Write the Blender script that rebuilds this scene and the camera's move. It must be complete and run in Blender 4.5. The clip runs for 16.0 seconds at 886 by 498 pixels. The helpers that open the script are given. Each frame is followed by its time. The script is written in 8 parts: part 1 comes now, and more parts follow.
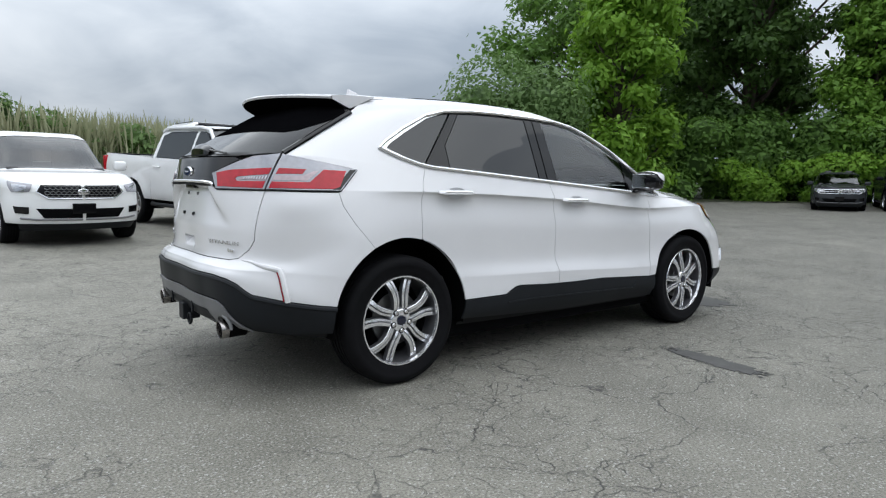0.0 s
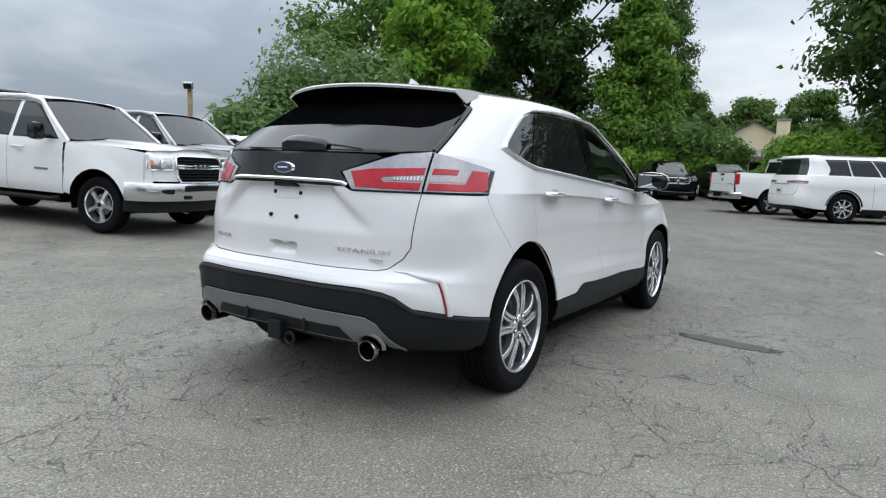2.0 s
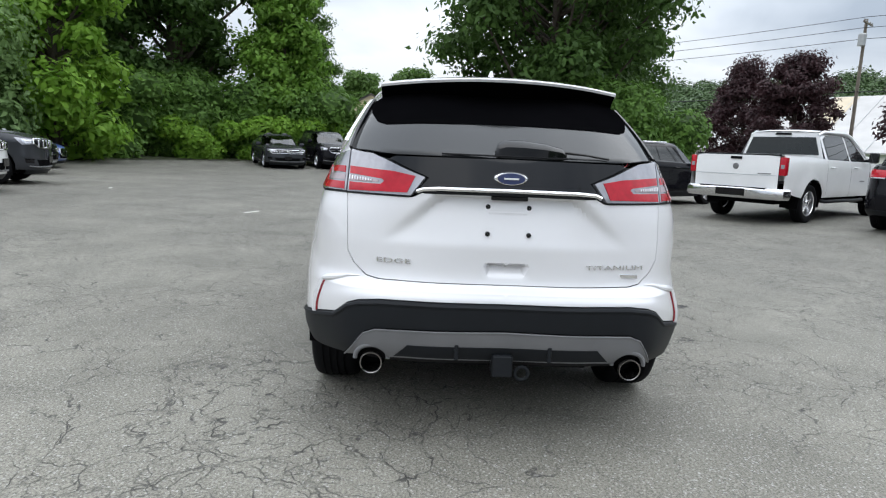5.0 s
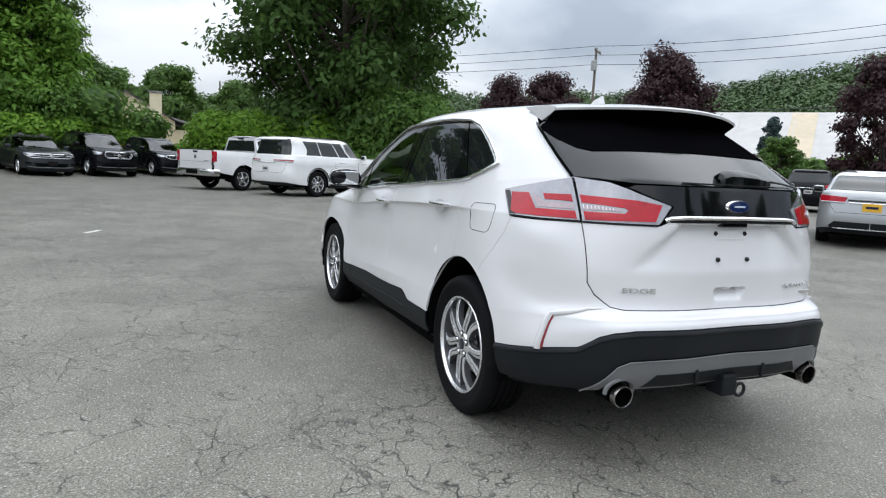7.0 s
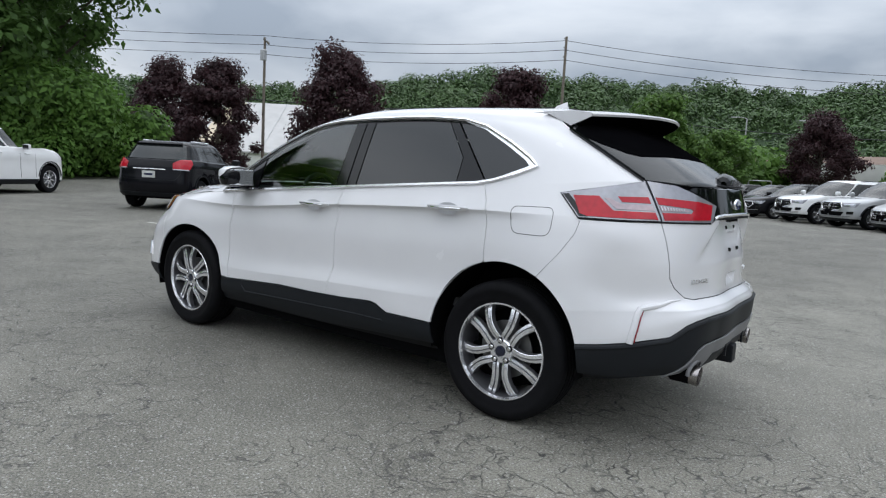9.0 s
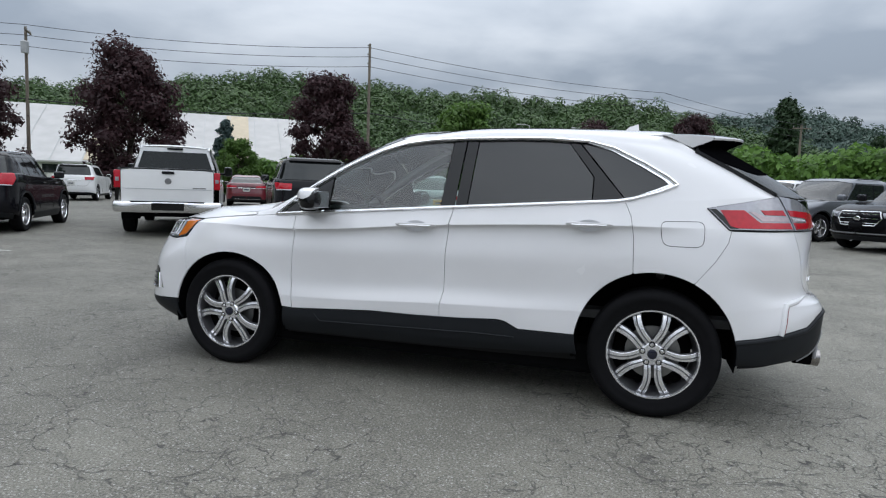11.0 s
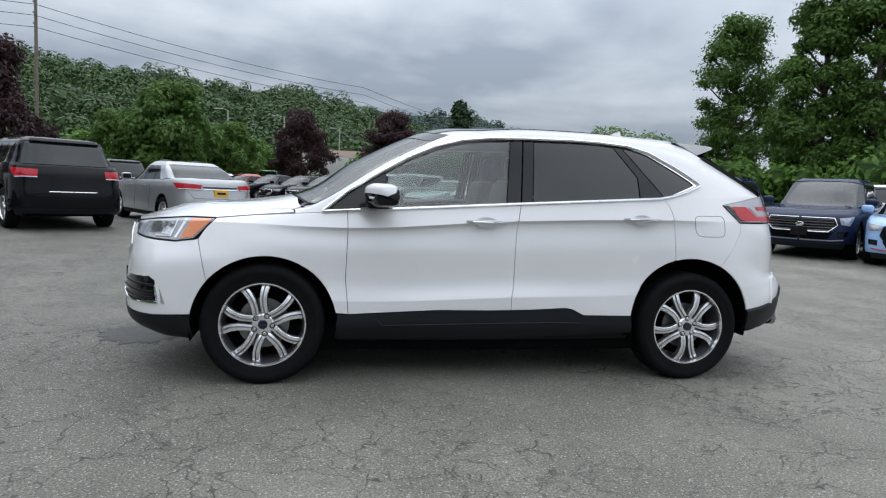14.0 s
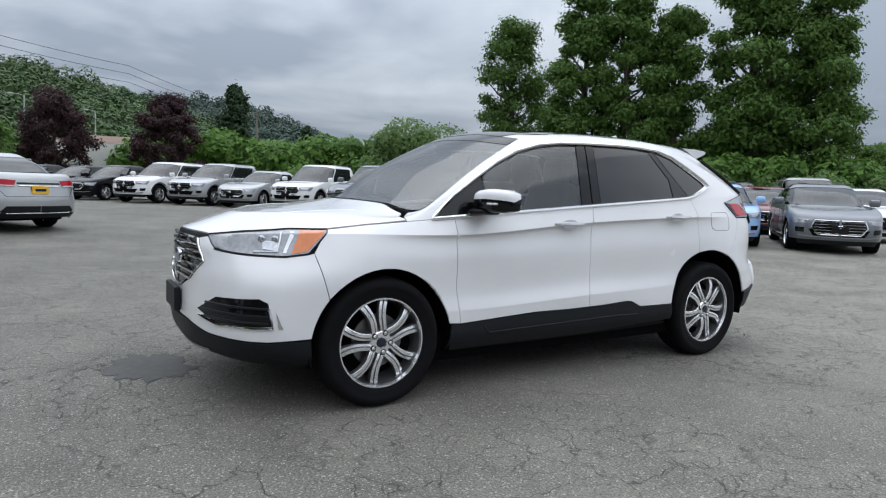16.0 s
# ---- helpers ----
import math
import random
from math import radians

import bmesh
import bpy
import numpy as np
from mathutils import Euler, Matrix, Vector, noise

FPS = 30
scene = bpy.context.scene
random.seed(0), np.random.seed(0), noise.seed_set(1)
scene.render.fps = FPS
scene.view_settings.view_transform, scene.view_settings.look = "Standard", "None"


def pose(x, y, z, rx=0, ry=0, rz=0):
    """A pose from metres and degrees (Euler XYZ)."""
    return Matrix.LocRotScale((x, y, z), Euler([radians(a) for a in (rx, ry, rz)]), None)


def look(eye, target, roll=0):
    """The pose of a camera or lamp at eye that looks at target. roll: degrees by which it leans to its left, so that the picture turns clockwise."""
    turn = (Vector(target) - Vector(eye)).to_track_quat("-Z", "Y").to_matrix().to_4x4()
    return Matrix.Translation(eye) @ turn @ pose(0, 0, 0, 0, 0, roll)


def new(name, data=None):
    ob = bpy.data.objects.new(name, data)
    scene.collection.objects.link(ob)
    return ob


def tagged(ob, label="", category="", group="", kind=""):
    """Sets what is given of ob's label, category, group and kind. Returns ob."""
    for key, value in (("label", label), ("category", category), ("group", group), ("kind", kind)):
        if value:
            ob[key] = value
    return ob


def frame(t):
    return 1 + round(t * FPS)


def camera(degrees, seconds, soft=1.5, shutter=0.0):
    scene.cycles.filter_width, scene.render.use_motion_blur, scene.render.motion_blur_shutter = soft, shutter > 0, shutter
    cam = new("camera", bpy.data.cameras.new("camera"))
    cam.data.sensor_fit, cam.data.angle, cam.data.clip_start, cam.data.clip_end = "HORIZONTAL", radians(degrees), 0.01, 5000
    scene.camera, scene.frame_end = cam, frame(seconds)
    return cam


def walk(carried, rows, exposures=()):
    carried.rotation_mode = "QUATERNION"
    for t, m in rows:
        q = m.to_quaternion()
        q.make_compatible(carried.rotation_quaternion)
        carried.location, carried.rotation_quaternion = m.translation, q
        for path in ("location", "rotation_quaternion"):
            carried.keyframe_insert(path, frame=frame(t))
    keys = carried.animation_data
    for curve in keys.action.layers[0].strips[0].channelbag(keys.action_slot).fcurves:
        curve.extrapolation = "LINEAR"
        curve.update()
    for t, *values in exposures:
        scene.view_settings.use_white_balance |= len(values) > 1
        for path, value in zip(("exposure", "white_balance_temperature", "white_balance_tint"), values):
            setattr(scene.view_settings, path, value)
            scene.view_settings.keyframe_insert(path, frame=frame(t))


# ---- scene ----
# the camera and its walk round the parked car
cam = camera(69.9, 16.0, 1.2)
PATH = [
    (0, (-3.408, -3.881, 1.170), (-2.197, -2.303, 0.956), 0.80),
    (0.5, (-3.777, -3.522, 1.248), (-2.434, -2.059, 1.011), 0.90),
    (1, (-4.016, -3.105, 1.252), (-2.552, -1.765, 1.008), 1.30),
    (1.5, (-4.276, -2.762, 1.237), (-2.701, -1.554, 0.988), 1.90),
    (2, (-4.576, -2.396, 1.223), (-2.902, -1.330, 0.973), 2.20),
    (2.5, (-4.749, -1.903, 1.256), (-2.982, -1.002, 1.002), 2.20),
    (3, (-4.997, -1.427, 1.288), (-3.144, -0.719, 1.030), 1.70),
    (3.5, (-5.069, -0.964, 1.276), (-3.146, -0.480, 1.013), 1.10),
    (4, (-5.085, -0.509, 1.299), (-3.122, -0.237, 1.024), 1.10),
    (4.5, (-5.081, -0.063, 1.305), (-3.105, 0.026, 1.014), 1.67),
    (5, (-5.039, 0.387, 1.310), (-3.065, 0.309, 1.004), 2.45),
    (5.5, (-4.952, 0.849, 1.311), (-2.992, 0.612, 0.997), 3.17),
    (6, (-4.826, 1.339, 1.291), (-2.889, 0.946, 0.983), 3.50),
    (6.5, (-4.615, 1.848, 1.302), (-2.718, 1.282, 1.017), 3.30),
    (7, (-4.421, 2.372, 1.316), (-2.606, 1.573, 1.059), 2.90),
    (7.5, (-4.081, 2.780, 1.278), (-2.401, 1.720, 1.044), 2.60),
    (8, (-3.760, 3.143, 1.270), (-2.261, 1.839, 1.043), 2.70),
    (8.5, (-3.432, 3.468, 1.273), (-2.111, 1.984, 1.045), 2.96),
    (9, (-3.070, 3.751, 1.272), (-1.905, 2.142, 1.044), 3.09),
    (9.5, (-2.679, 4.006, 1.271), (-1.654, 2.304, 1.045), 3.11),
    (10, (-2.256, 4.243, 1.272), (-1.366, 2.466, 1.051), 2.95),
    (10.5, (-1.792, 4.462, 1.260), (-1.042, 2.619, 1.055), 2.50),
    (11, (-1.310, 4.699, 1.279), (-0.723, 2.796, 1.092), 1.90),
    (11.5, (-0.831, 4.809, 1.278), (-0.437, 2.856, 1.106), 1.60),
    (12, (-0.381, 4.953, 1.271), (-0.189, 2.969, 1.108), 1.50),
    (12.5, (-0.003, 4.978, 1.269), (0.014, 2.986, 1.095), 1.70),
    (13, (0.310, 4.927, 1.266), (0.182, 2.939, 1.091), 1.90),
    (13.5, (0.673, 4.921, 1.269), (0.425, 2.945, 1.088), 2.20),
    (14, (1.084, 4.856, 1.236), (0.708, 2.900, 1.053), 2.60),
    (14.5, (1.562, 4.713, 1.251), (1.041, 2.791, 1.071), 2.90),
    (15, (2.085, 4.593, 1.270), (1.399, 2.723, 1.089), 2.90),
    (15.5, (2.514, 4.334, 1.265), (1.653, 2.538, 1.084), 2.70),
    (16, (2.970, 4.100, 1.257), (1.938, 2.397, 1.066), 2.10),
]
walk(cam, [(t, look(eye, aim, roll)) for t, eye, aim, roll in PATH],
     [(0.0, -0.06, 6400, 7), (2.0, 0.0, 6400, 7), (3.5, 0.22, 6400, 7), (6.0, 0.20, 6400, 8), (8.0, -0.07, 6350, 8), (10.5, -0.25, 6300, 8), (16.0, -0.17, 6300, 8)])

# ---- world, sun, exposure ----
world = bpy.data.worlds.new("overcast")
scene.world = world
world.use_nodes = True
wn, wl = world.node_tree.nodes, world.node_tree.links
wn.clear()
w_out = wn.new("ShaderNodeOutputWorld")
w_bg = wn.new("ShaderNodeBackground")
w_sky = wn.new("ShaderNodeTexSky")
w_sky.sky_type, w_sky.sun_disc = "NISHITA", False
w_sky.sun_elevation, w_sky.sun_rotation = radians(80), radians(37)
w_sky.air_density, w_sky.dust_density = 1.0, 3.0
w_co = wn.new("ShaderNodeTexCoord")
w_sep = wn.new("ShaderNodeSeparateXYZ")
wl.new(w_co.outputs["Generated"], w_sep.inputs[0])


def w_math(op, a, b=0.0, c=0.0):
    n = wn.new("ShaderNodeMath")
    n.operation = op
    for i, v in enumerate((a, b, c)):
        if isinstance(v, (int, float)):
            n.inputs[i].default_value = v
        else:
            wl.new(v, n.inputs[i])
    return n.outputs[0]


# the cloud deck: a flat layer seen in perspective
w_up = w_math("ADD", w_math("MAXIMUM", w_sep.outputs[2], 0.0), 0.24)
w_cmb = wn.new("ShaderNodeCombineXYZ")
wl.new(w_math("DIVIDE", w_sep.outputs[0], w_up), w_cmb.inputs[0])
wl.new(w_math("DIVIDE", w_sep.outputs[1], w_up), w_cmb.inputs[1])


def w_noise(scale, detail, rough, dist):
    n = wn.new("ShaderNodeTexNoise")
    n.inputs["Scale"].default_value, n.inputs["Detail"].default_value = scale, detail
    n.inputs["Roughness"].default_value, n.inputs["Distortion"].default_value = rough, dist
    wl.new(w_cmb.outputs[0], n.inputs["Vector"])
    return n.outputs[0]


w_mix = w_math("ADD", w_math("MULTIPLY", w_noise(0.62, 4.0, 0.5, 0.5), 0.8), w_math("MULTIPLY", w_noise(1.9, 5.0, 0.55, 0.5), 0.2))
w_ramp = wn.new("ShaderNodeValToRGB")
wl.new(w_mix, w_ramp.inputs[0])
w_ramp.color_ramp.elements[0].position, w_ramp.color_ramp.elements[0].color = 0.40, (0.37, 0.42, 0.50, 1)
w_ramp.color_ramp.elements[1].position, w_ramp.color_ramp.elements[1].color = 0.61, (0.86, 0.89, 0.95, 1)
w_mid = w_ramp.color_ramp.elements.new(0.5)
w_mid.color = (0.60, 0.645, 0.72, 1)
w_skys = wn.new("ShaderNodeVectorMath")
w_skys.operation = "SCALE"
w_skys.inputs[3].default_value = 0.10
wl.new(w_sky.outputs[0], w_skys.inputs[0])
w_col = wn.new("ShaderNodeMix")
w_col.data_type = "RGBA"
w_col.inputs[0].default_value = 0.93
wl.new(w_skys.outputs[0], w_col.inputs[6])
wl.new(w_ramp.outputs[0], w_col.inputs[7])
wl.new(w_col.outputs[2], w_bg.inputs[0])
wl.new(w_math("ADD", w_math("MULTIPLY", w_math("MAXIMUM", w_sep.outputs[2], 0.0), 2.1), 0.78), w_bg.inputs[1])   # brighter overhead, as overcast skies are
wl.new(w_bg.outputs[0], w_out.inputs[0])

sun_data = bpy.data.lights.new("sun", "SUN")
sun_data.energy, sun_data.angle, sun_data.color = 1.5, radians(120), (1.0, 0.97, 0.93)
sun = new("sun", sun_data)
sun.matrix_world = look((3, 4, 30), (0, 0, 0))

# ---- materials ----
MATS = {}


def pbr(name, color, rough=0.5, metal=0.0, var=0.12, scale=14.0, bump=0.0, bump_scale=90.0, coat=0.0, fine=6.0, rvar=0.0, isl=0.0,
        hue=None, spec=0.5, obj=0.0):
    """A plain surface with blotches at two scales, a fine relief and, where wanted, a change from piece to piece."""
    if name in MATS:
        return MATS[name]
    m = bpy.data.materials.new(name)
    MATS[name] = m
    m.use_nodes = True
    n, l = m.node_tree.nodes, m.node_tree.links
    b = n["Principled BSDF"]
    b.inputs["Roughness"].default_value, b.inputs["Metallic"].default_value = rough, metal
    b.inputs["Coat Weight"].default_value, b.inputs["Coat Roughness"].default_value = coat, 0.04
    b.inputs["Specular IOR Level"].default_value = spec
    co = n.new("ShaderNodeTexCoord")
    a1, a2 = n.new("ShaderNodeTexNoise"), n.new("ShaderNodeTexNoise")
    for t, s in ((a1, scale), (a2, scale * fine)):
        t.inputs["Scale"].default_value, t.inputs["Detail"].default_value = s / 10.0, 4.0
        l.new(co.outputs["Object"], t.inputs["Vector"])
    ad = n.new("ShaderNodeMath")
    ad.operation = "ADD"
    l.new(a1.outputs[0], ad.inputs[0])
    l.new(a2.outputs[0], ad.inputs[1])
    src = ad.outputs[0]
    if isl or obj:
        g = n.new("ShaderNodeNewGeometry" if isl else "ShaderNodeObjectInfo")
        mm = n.new("ShaderNodeMath")
        mm.operation, mm.inputs[1].default_value = "MULTIPLY_ADD", isl or obj
        l.new(g.outputs["Random Per Island" if isl else "Random"], mm.inputs[0])
        l.new(src, mm.inputs[2])
        sb = n.new("ShaderNodeMath")
        sb.operation, sb.inputs[1].default_value = "SUBTRACT", (isl or obj) / 2
        l.new(mm.outputs[0], sb.inputs[0])
        src = sb.outputs[0]
    r = n.new("ShaderNodeMapRange")
    r.inputs["From Min"].default_value, r.inputs["From Max"].default_value = 0.6, 1.4
    l.new(src, r.inputs["Value"])
    mix = n.new("ShaderNodeMix")
    mix.data_type = "RGBA"
    lo = tuple(c * (1 - var) for c in color)
    hi = tuple(min(1.0, c * (1 + var)) for c in (hue or color))
    mix.inputs[6].default_value, mix.inputs[7].default_value = (*lo, 1), (*hi, 1)
    l.new(r.outputs[0], mix.inputs[0])
    l.new(mix.outputs[2], b.inputs["Base Color"])
    if rvar:
        q = n.new("ShaderNodeMapRange")
        q.inputs["To Min"].default_value, q.inputs["To Max"].default_value = max(0.02, rough - rvar), rough + rvar
        l.new(a2.outputs[0], q.inputs["Value"])
        l.new(q.outputs[0], b.inputs["Roughness"])
    if bump:
        t = n.new("ShaderNodeTexNoise")
        t.inputs["Scale"].default_value, t.inputs["Detail"].default_value = bump_scale, 5.0
        l.new(co.outputs["Object"], t.inputs["Vector"])
        bp = n.new("ShaderNodeBump")
        bp.inputs["Strength"].default_value, bp.inputs["Distance"].default_value = min(1.0, bump * 10), bump
        l.new(t.outputs[0], bp.inputs["Height"])
        l.new(bp.outputs[0], b.inputs["Normal"])
    return m


def glass(name, tint, rough=0.0, see=0.8, ior=1.75):
    """A pane: tinted see-through film with a mirror-like face by Fresnel."""
    if name in MATS:
        return MATS[name]
    m = bpy.data.materials.new(name)
    MATS[name] = m
    m.use_nodes = True
    n, l = m.node_tree.nodes, m.node_tree.links
    n.clear()
    out, mix = n.new("ShaderNodeOutputMaterial"), n.new("ShaderNodeMixShader")
    tr, gl, fr = n.new("ShaderNodeBsdfTransparent"), n.new("ShaderNodeBsdfGlossy"), n.new("ShaderNodeFresnel")
    tr.inputs[0].default_value = (*[c * see for c in tint], 1)
    gl.inputs["Roughness"].default_value = rough
    fr.inputs[0].default_value = ior
    l.new(fr.outputs[0], mix.inputs[0])
    l.new(tr.outputs[0], mix.inputs[1])
    l.new(gl.outputs[0], mix.inputs[2])
    l.new(mix.outputs[0], out.inputs[0])
    return m


PAINT_WHITE = pbr("pearl white paint", (0.71, 0.702, 0.715), 0.26, 0.0, 0.03, 6.0, coat=0.9, rvar=0.03)
SEAM = pbr("dark seam", (0.012, 0.012, 0.013), 0.8, var=0.2, spec=0.2)
CLAD = pbr("charcoal plastic cladding", (0.011, 0.0125, 0.015), 0.50, var=0.15, bump=0.0006, bump_scale=400, spec=0.19)
SILVERP = pbr("grey plastic skid trim", (0.15, 0.15, 0.155), 0.42, var=0.1, bump=0.0003, bump_scale=300)
GLOSSBLACK = pbr("gloss black trim", (0.004, 0.004, 0.005), 0.06, var=0.1, coat=0.05, spec=0.35)
CHROME = pbr("chrome", (0.80, 0.80, 0.81), 0.09, 1.0, 0.04)
ALLOY = pbr("bright alloy", (0.84, 0.84, 0.86), 0.23, 0.80, 0.06, 30, rvar=0.05)
ALLOYDARK = pbr("grey alloy pocket", (0.15, 0.15, 0.16), 0.38, 0.6, 0.1, 30)
RUBBER = pbr("tyre rubber", (0.006, 0.006, 0.007), 0.72, var=0.25, spec=0.10, scale=40, bump=0.0012, bump_scale=160)
PRIVACY = pbr("dark privacy glass", (0.010, 0.011, 0.012), 0.012, var=0.05, spec=0.62)
PRIVACY_REAR = pbr("dark privacy rear glass", (0.010, 0.011, 0.012), 0.10, var=0.05, spec=0.36)
MIRROR = pbr("mirror glass", (0.80, 0.82, 0.83), 0.02, 1.0, 0.01)
BUMPERCHROME = pbr("worn chrome bumper", (0.70, 0.70, 0.71), 0.20, 1.0, 0.06)
CLEAR = glass("green tinted glass", (0.80, 0.94, 0.89), rough=0.045, see=0.72, ior=2.0)
SCREENGLASS = glass("green tinted windscreen glass", (0.74, 0.92, 0.86), rough=0.02, see=0.80, ior=2.5)
REDLENS = pbr("red lamp lens", (0.40, 0.006, 0.018), 0.16, var=0.25, scale=60, coat=0.3, spec=0.3)
CLEARLENS = pbr("smoky clear lamp lens", (0.30, 0.30, 0.33), 0.10, 0.3, 0.18, 60, coat=1.0)
LAMPGREY = pbr("lamp reflector", (0.52, 0.53, 0.56), 0.16, 0.75, 0.25, 90)
LEDGREY = pbr("frosted lamp bar", (0.34, 0.27, 0.29), 0.22, 0.2, 0.2, 80, coat=0.6)
AMBER = pbr("amber lamp lens", (0.62, 0.16, 0.02), 0.16, var=0.15, scale=60, coat=1.0)
LED = pbr("white lamp strip", (0.78, 0.79, 0.82), 0.2, 0.3, 0.05)
LINER = pbr("wheel well liner", (0.004, 0.004, 0.0045), 0.9, var=0.3, scale=30, spec=0.04)
SHADEBLACK = pbr("matt black trim and reflection", (0.0025, 0.0025, 0.003), 0.85, var=0.2, spec=0.0)
REFLEX = pbr("deep red reflector", (0.24, 0.005, 0.014), 0.2, var=0.2, scale=80, coat=0.8)
TIPCHROME = pbr("burnt exhaust chrome", (0.34, 0.32, 0.31), 0.22, 1.0, 0.15, 40)
TRIMCHROME = pbr("satin chrome trim", (0.86, 0.86, 0.87), 0.24, 1.0, 0.04)
LAMPDARK = pbr("dark lamp inside", (0.24, 0.245, 0.26), 0.14, 0.55, 0.35, 70, coat=1.0)
CABIN = pbr("charcoal cabin trim", (0.06, 0.06, 0.062), 0.7, var=0.2, scale=30)
SEATMAT = pbr("dark leather seat", (0.06, 0.058, 0.056), 0.45, var=0.2, scale=30, bump=0.001)
BADGEBLUE = pbr("blue badge enamel", (0.008, 0.02, 0.09), 0.12, var=0.1, coat=1.0)
STEEL = pbr("dull steel", (0.25, 0.25, 0.25), 0.4, 0.9, 0.2, 40)


# ---- building helpers ----
def mesh_of(name, verts, faces, material, smooth=True, normals=None):
    me = bpy.data.meshes.new(name)
    me.from_pydata([tuple(map(float, v)) for v in verts], [], faces)
    for mt in material if isinstance(material, (list, tuple)) else [material]:
        me.materials.append(mt)
    me.polygons.foreach_set("use_smooth", [smooth] * len(me.polygons))
    if normals is not None:
        me.normals_split_custom_set(normals)
    me.update()
    return me


def put(name, me, parent=None, m=None, label=""):
    ob = new(name, me)
    if m is not None:
        ob.matrix_basis = m
    if parent is not None:
        ob.parent = parent
    if label:
        tagged(ob, label)
    return ob


def bm_mesh(name, bm, material, smooth=False, angle=None):
    me = bpy.data.meshes.new(name)
    bmesh.ops.recalc_face_normals(bm, faces=bm.faces)
    bm.to_mesh(me)
    bm.free()
    for mt in material if isinstance(material, (list, tuple)) else [material]:
        me.materials.append(mt)
    me.polygons.foreach_set("use_smooth", [smooth] * len(me.polygons))
    if smooth:
        me.set_sharp_from_angle(angle=radians(angle or 35))
    return me


def part(name, bm, material, parent, label="", smooth=False, m=None):
    return put(name, bm_mesh(name, bm, material, smooth), parent, m, label)


def box_bm(sx, sy, sz, bevel=0.0, seg=2, at=(0, 0, 0), bm=None):
    b = bmesh.new()
    bmesh.ops.create_cube(b, size=1.0)
    for v in b.verts:
        v.co = Vector((v.co.x * sx, v.co.y * sy, v.co.z * sz)) + Vector(at)
    if bevel:
        bmesh.ops.bevel(b, geom=b.edges[:], offset=bevel, segments=seg, affect="EDGES", profile=0.5)
    if bm is None:
        return b
    tmp = bpy.data.meshes.new("tmp")
    b.to_mesh(tmp)
    b.free()
    bm.from_mesh(tmp)
    bpy.data.meshes.remove(tmp)
    return bm


def lathe(profile, seg=48, axis="y", bm=None, at=(0, 0, 0)):
    """Turns (radius, along) pairs round an axis."""
    bm = bm or bmesh.new()
    rings = []
    for r, a in profile:
        ring = []
        for i in range(seg):
            c, s = math.cos(2 * math.pi * i / seg) * r, math.sin(2 * math.pi * i / seg) * r
            p = {"y": (c, a, s), "z": (c, s, a), "x": (a, c, s)}[axis]
            ring.append(bm.verts.new(Vector(p) + Vector(at)))
        rings.append(ring)
    for p, q in zip(rings, rings[1:]):
        for i in range(seg):
            j = (i + 1) % seg
            bm.faces.new((p[i], p[j], q[j], q[i]))
    return bm


def tube_bm(points, radius, seg=8, bm=None, flat=1.0, caps=True):
    """A tapered tube along points; radius one number or one for each point."""
    bm = bm or bmesh.new()
    pts = [Vector(p) for p in points]
    rad = radius if isinstance(radius, (list, tuple)) else [radius] * len(pts)
    rings, up = [], None
    for i, p in enumerate(pts):
        d = (pts[min(i + 1, len(pts) - 1)] - pts[max(i - 1, 0)]).normalized()
        if up is None:
            up = d.orthogonal().normalized()
        up = (up - d * up.dot(d))
        up = up.normalized() if up.length > 1e-6 else d.orthogonal().normalized()
        s = d.cross(up)
        rings.append([bm.verts.new(p + (up * math.cos(a) + s * math.sin(a) * flat) * rad[i]) for a in (2 * math.pi * k / seg for k in range(seg))])
    for p, q in zip(rings, rings[1:]):
        for i in range(seg):
            j = (i + 1) % seg
            bm.faces.new((p[i], p[j], q[j], q[i]))
    if caps:
        bm.faces.new(rings[0][::-1])
        bm.faces.new(rings[-1])
    return bm


def slopes(a, k):
    """Tangents of a row of points at uneven knots (first axis)."""
    h = np.diff(k)
    d = np.diff(a, axis=0) / h[:, None, None]
    out = np.empty_like(a)
    out[0], out[-1] = d[0], d[-1]
    w = h[1:, None, None] / (h[1:] + h[:-1])[:, None, None]
    out[1:-1] = d[:-1] * w + d[1:] * (1 - w)
    return out


def spline(a, k, x, sharp=()):
    m = slopes(a, k)
    mr = m.copy()
    for q in sharp:                                        # a crease: each side keeps its own slope
        m[q], mr[q] = (a[q] - a[q - 1]) / (k[q] - k[q - 1]), (a[q + 1] - a[q]) / (k[q + 1] - k[q])
    i = np.clip(np.searchsorted(k, x, "right") - 1, 0, len(k) - 2)
    h = (k[i + 1] - k[i])[:, None, None]
    t = ((x - k[i]) / (k[i + 1] - k[i]))[:, None, None]
    return ((2 * t**3 - 3 * t**2 + 1) * a[i] + (t**3 - 2 * t**2 + t) * h * mr[i]
            + (-2 * t**3 + 3 * t**2) * a[i + 1] + (t**3 - t**2) * h * m[i + 1])


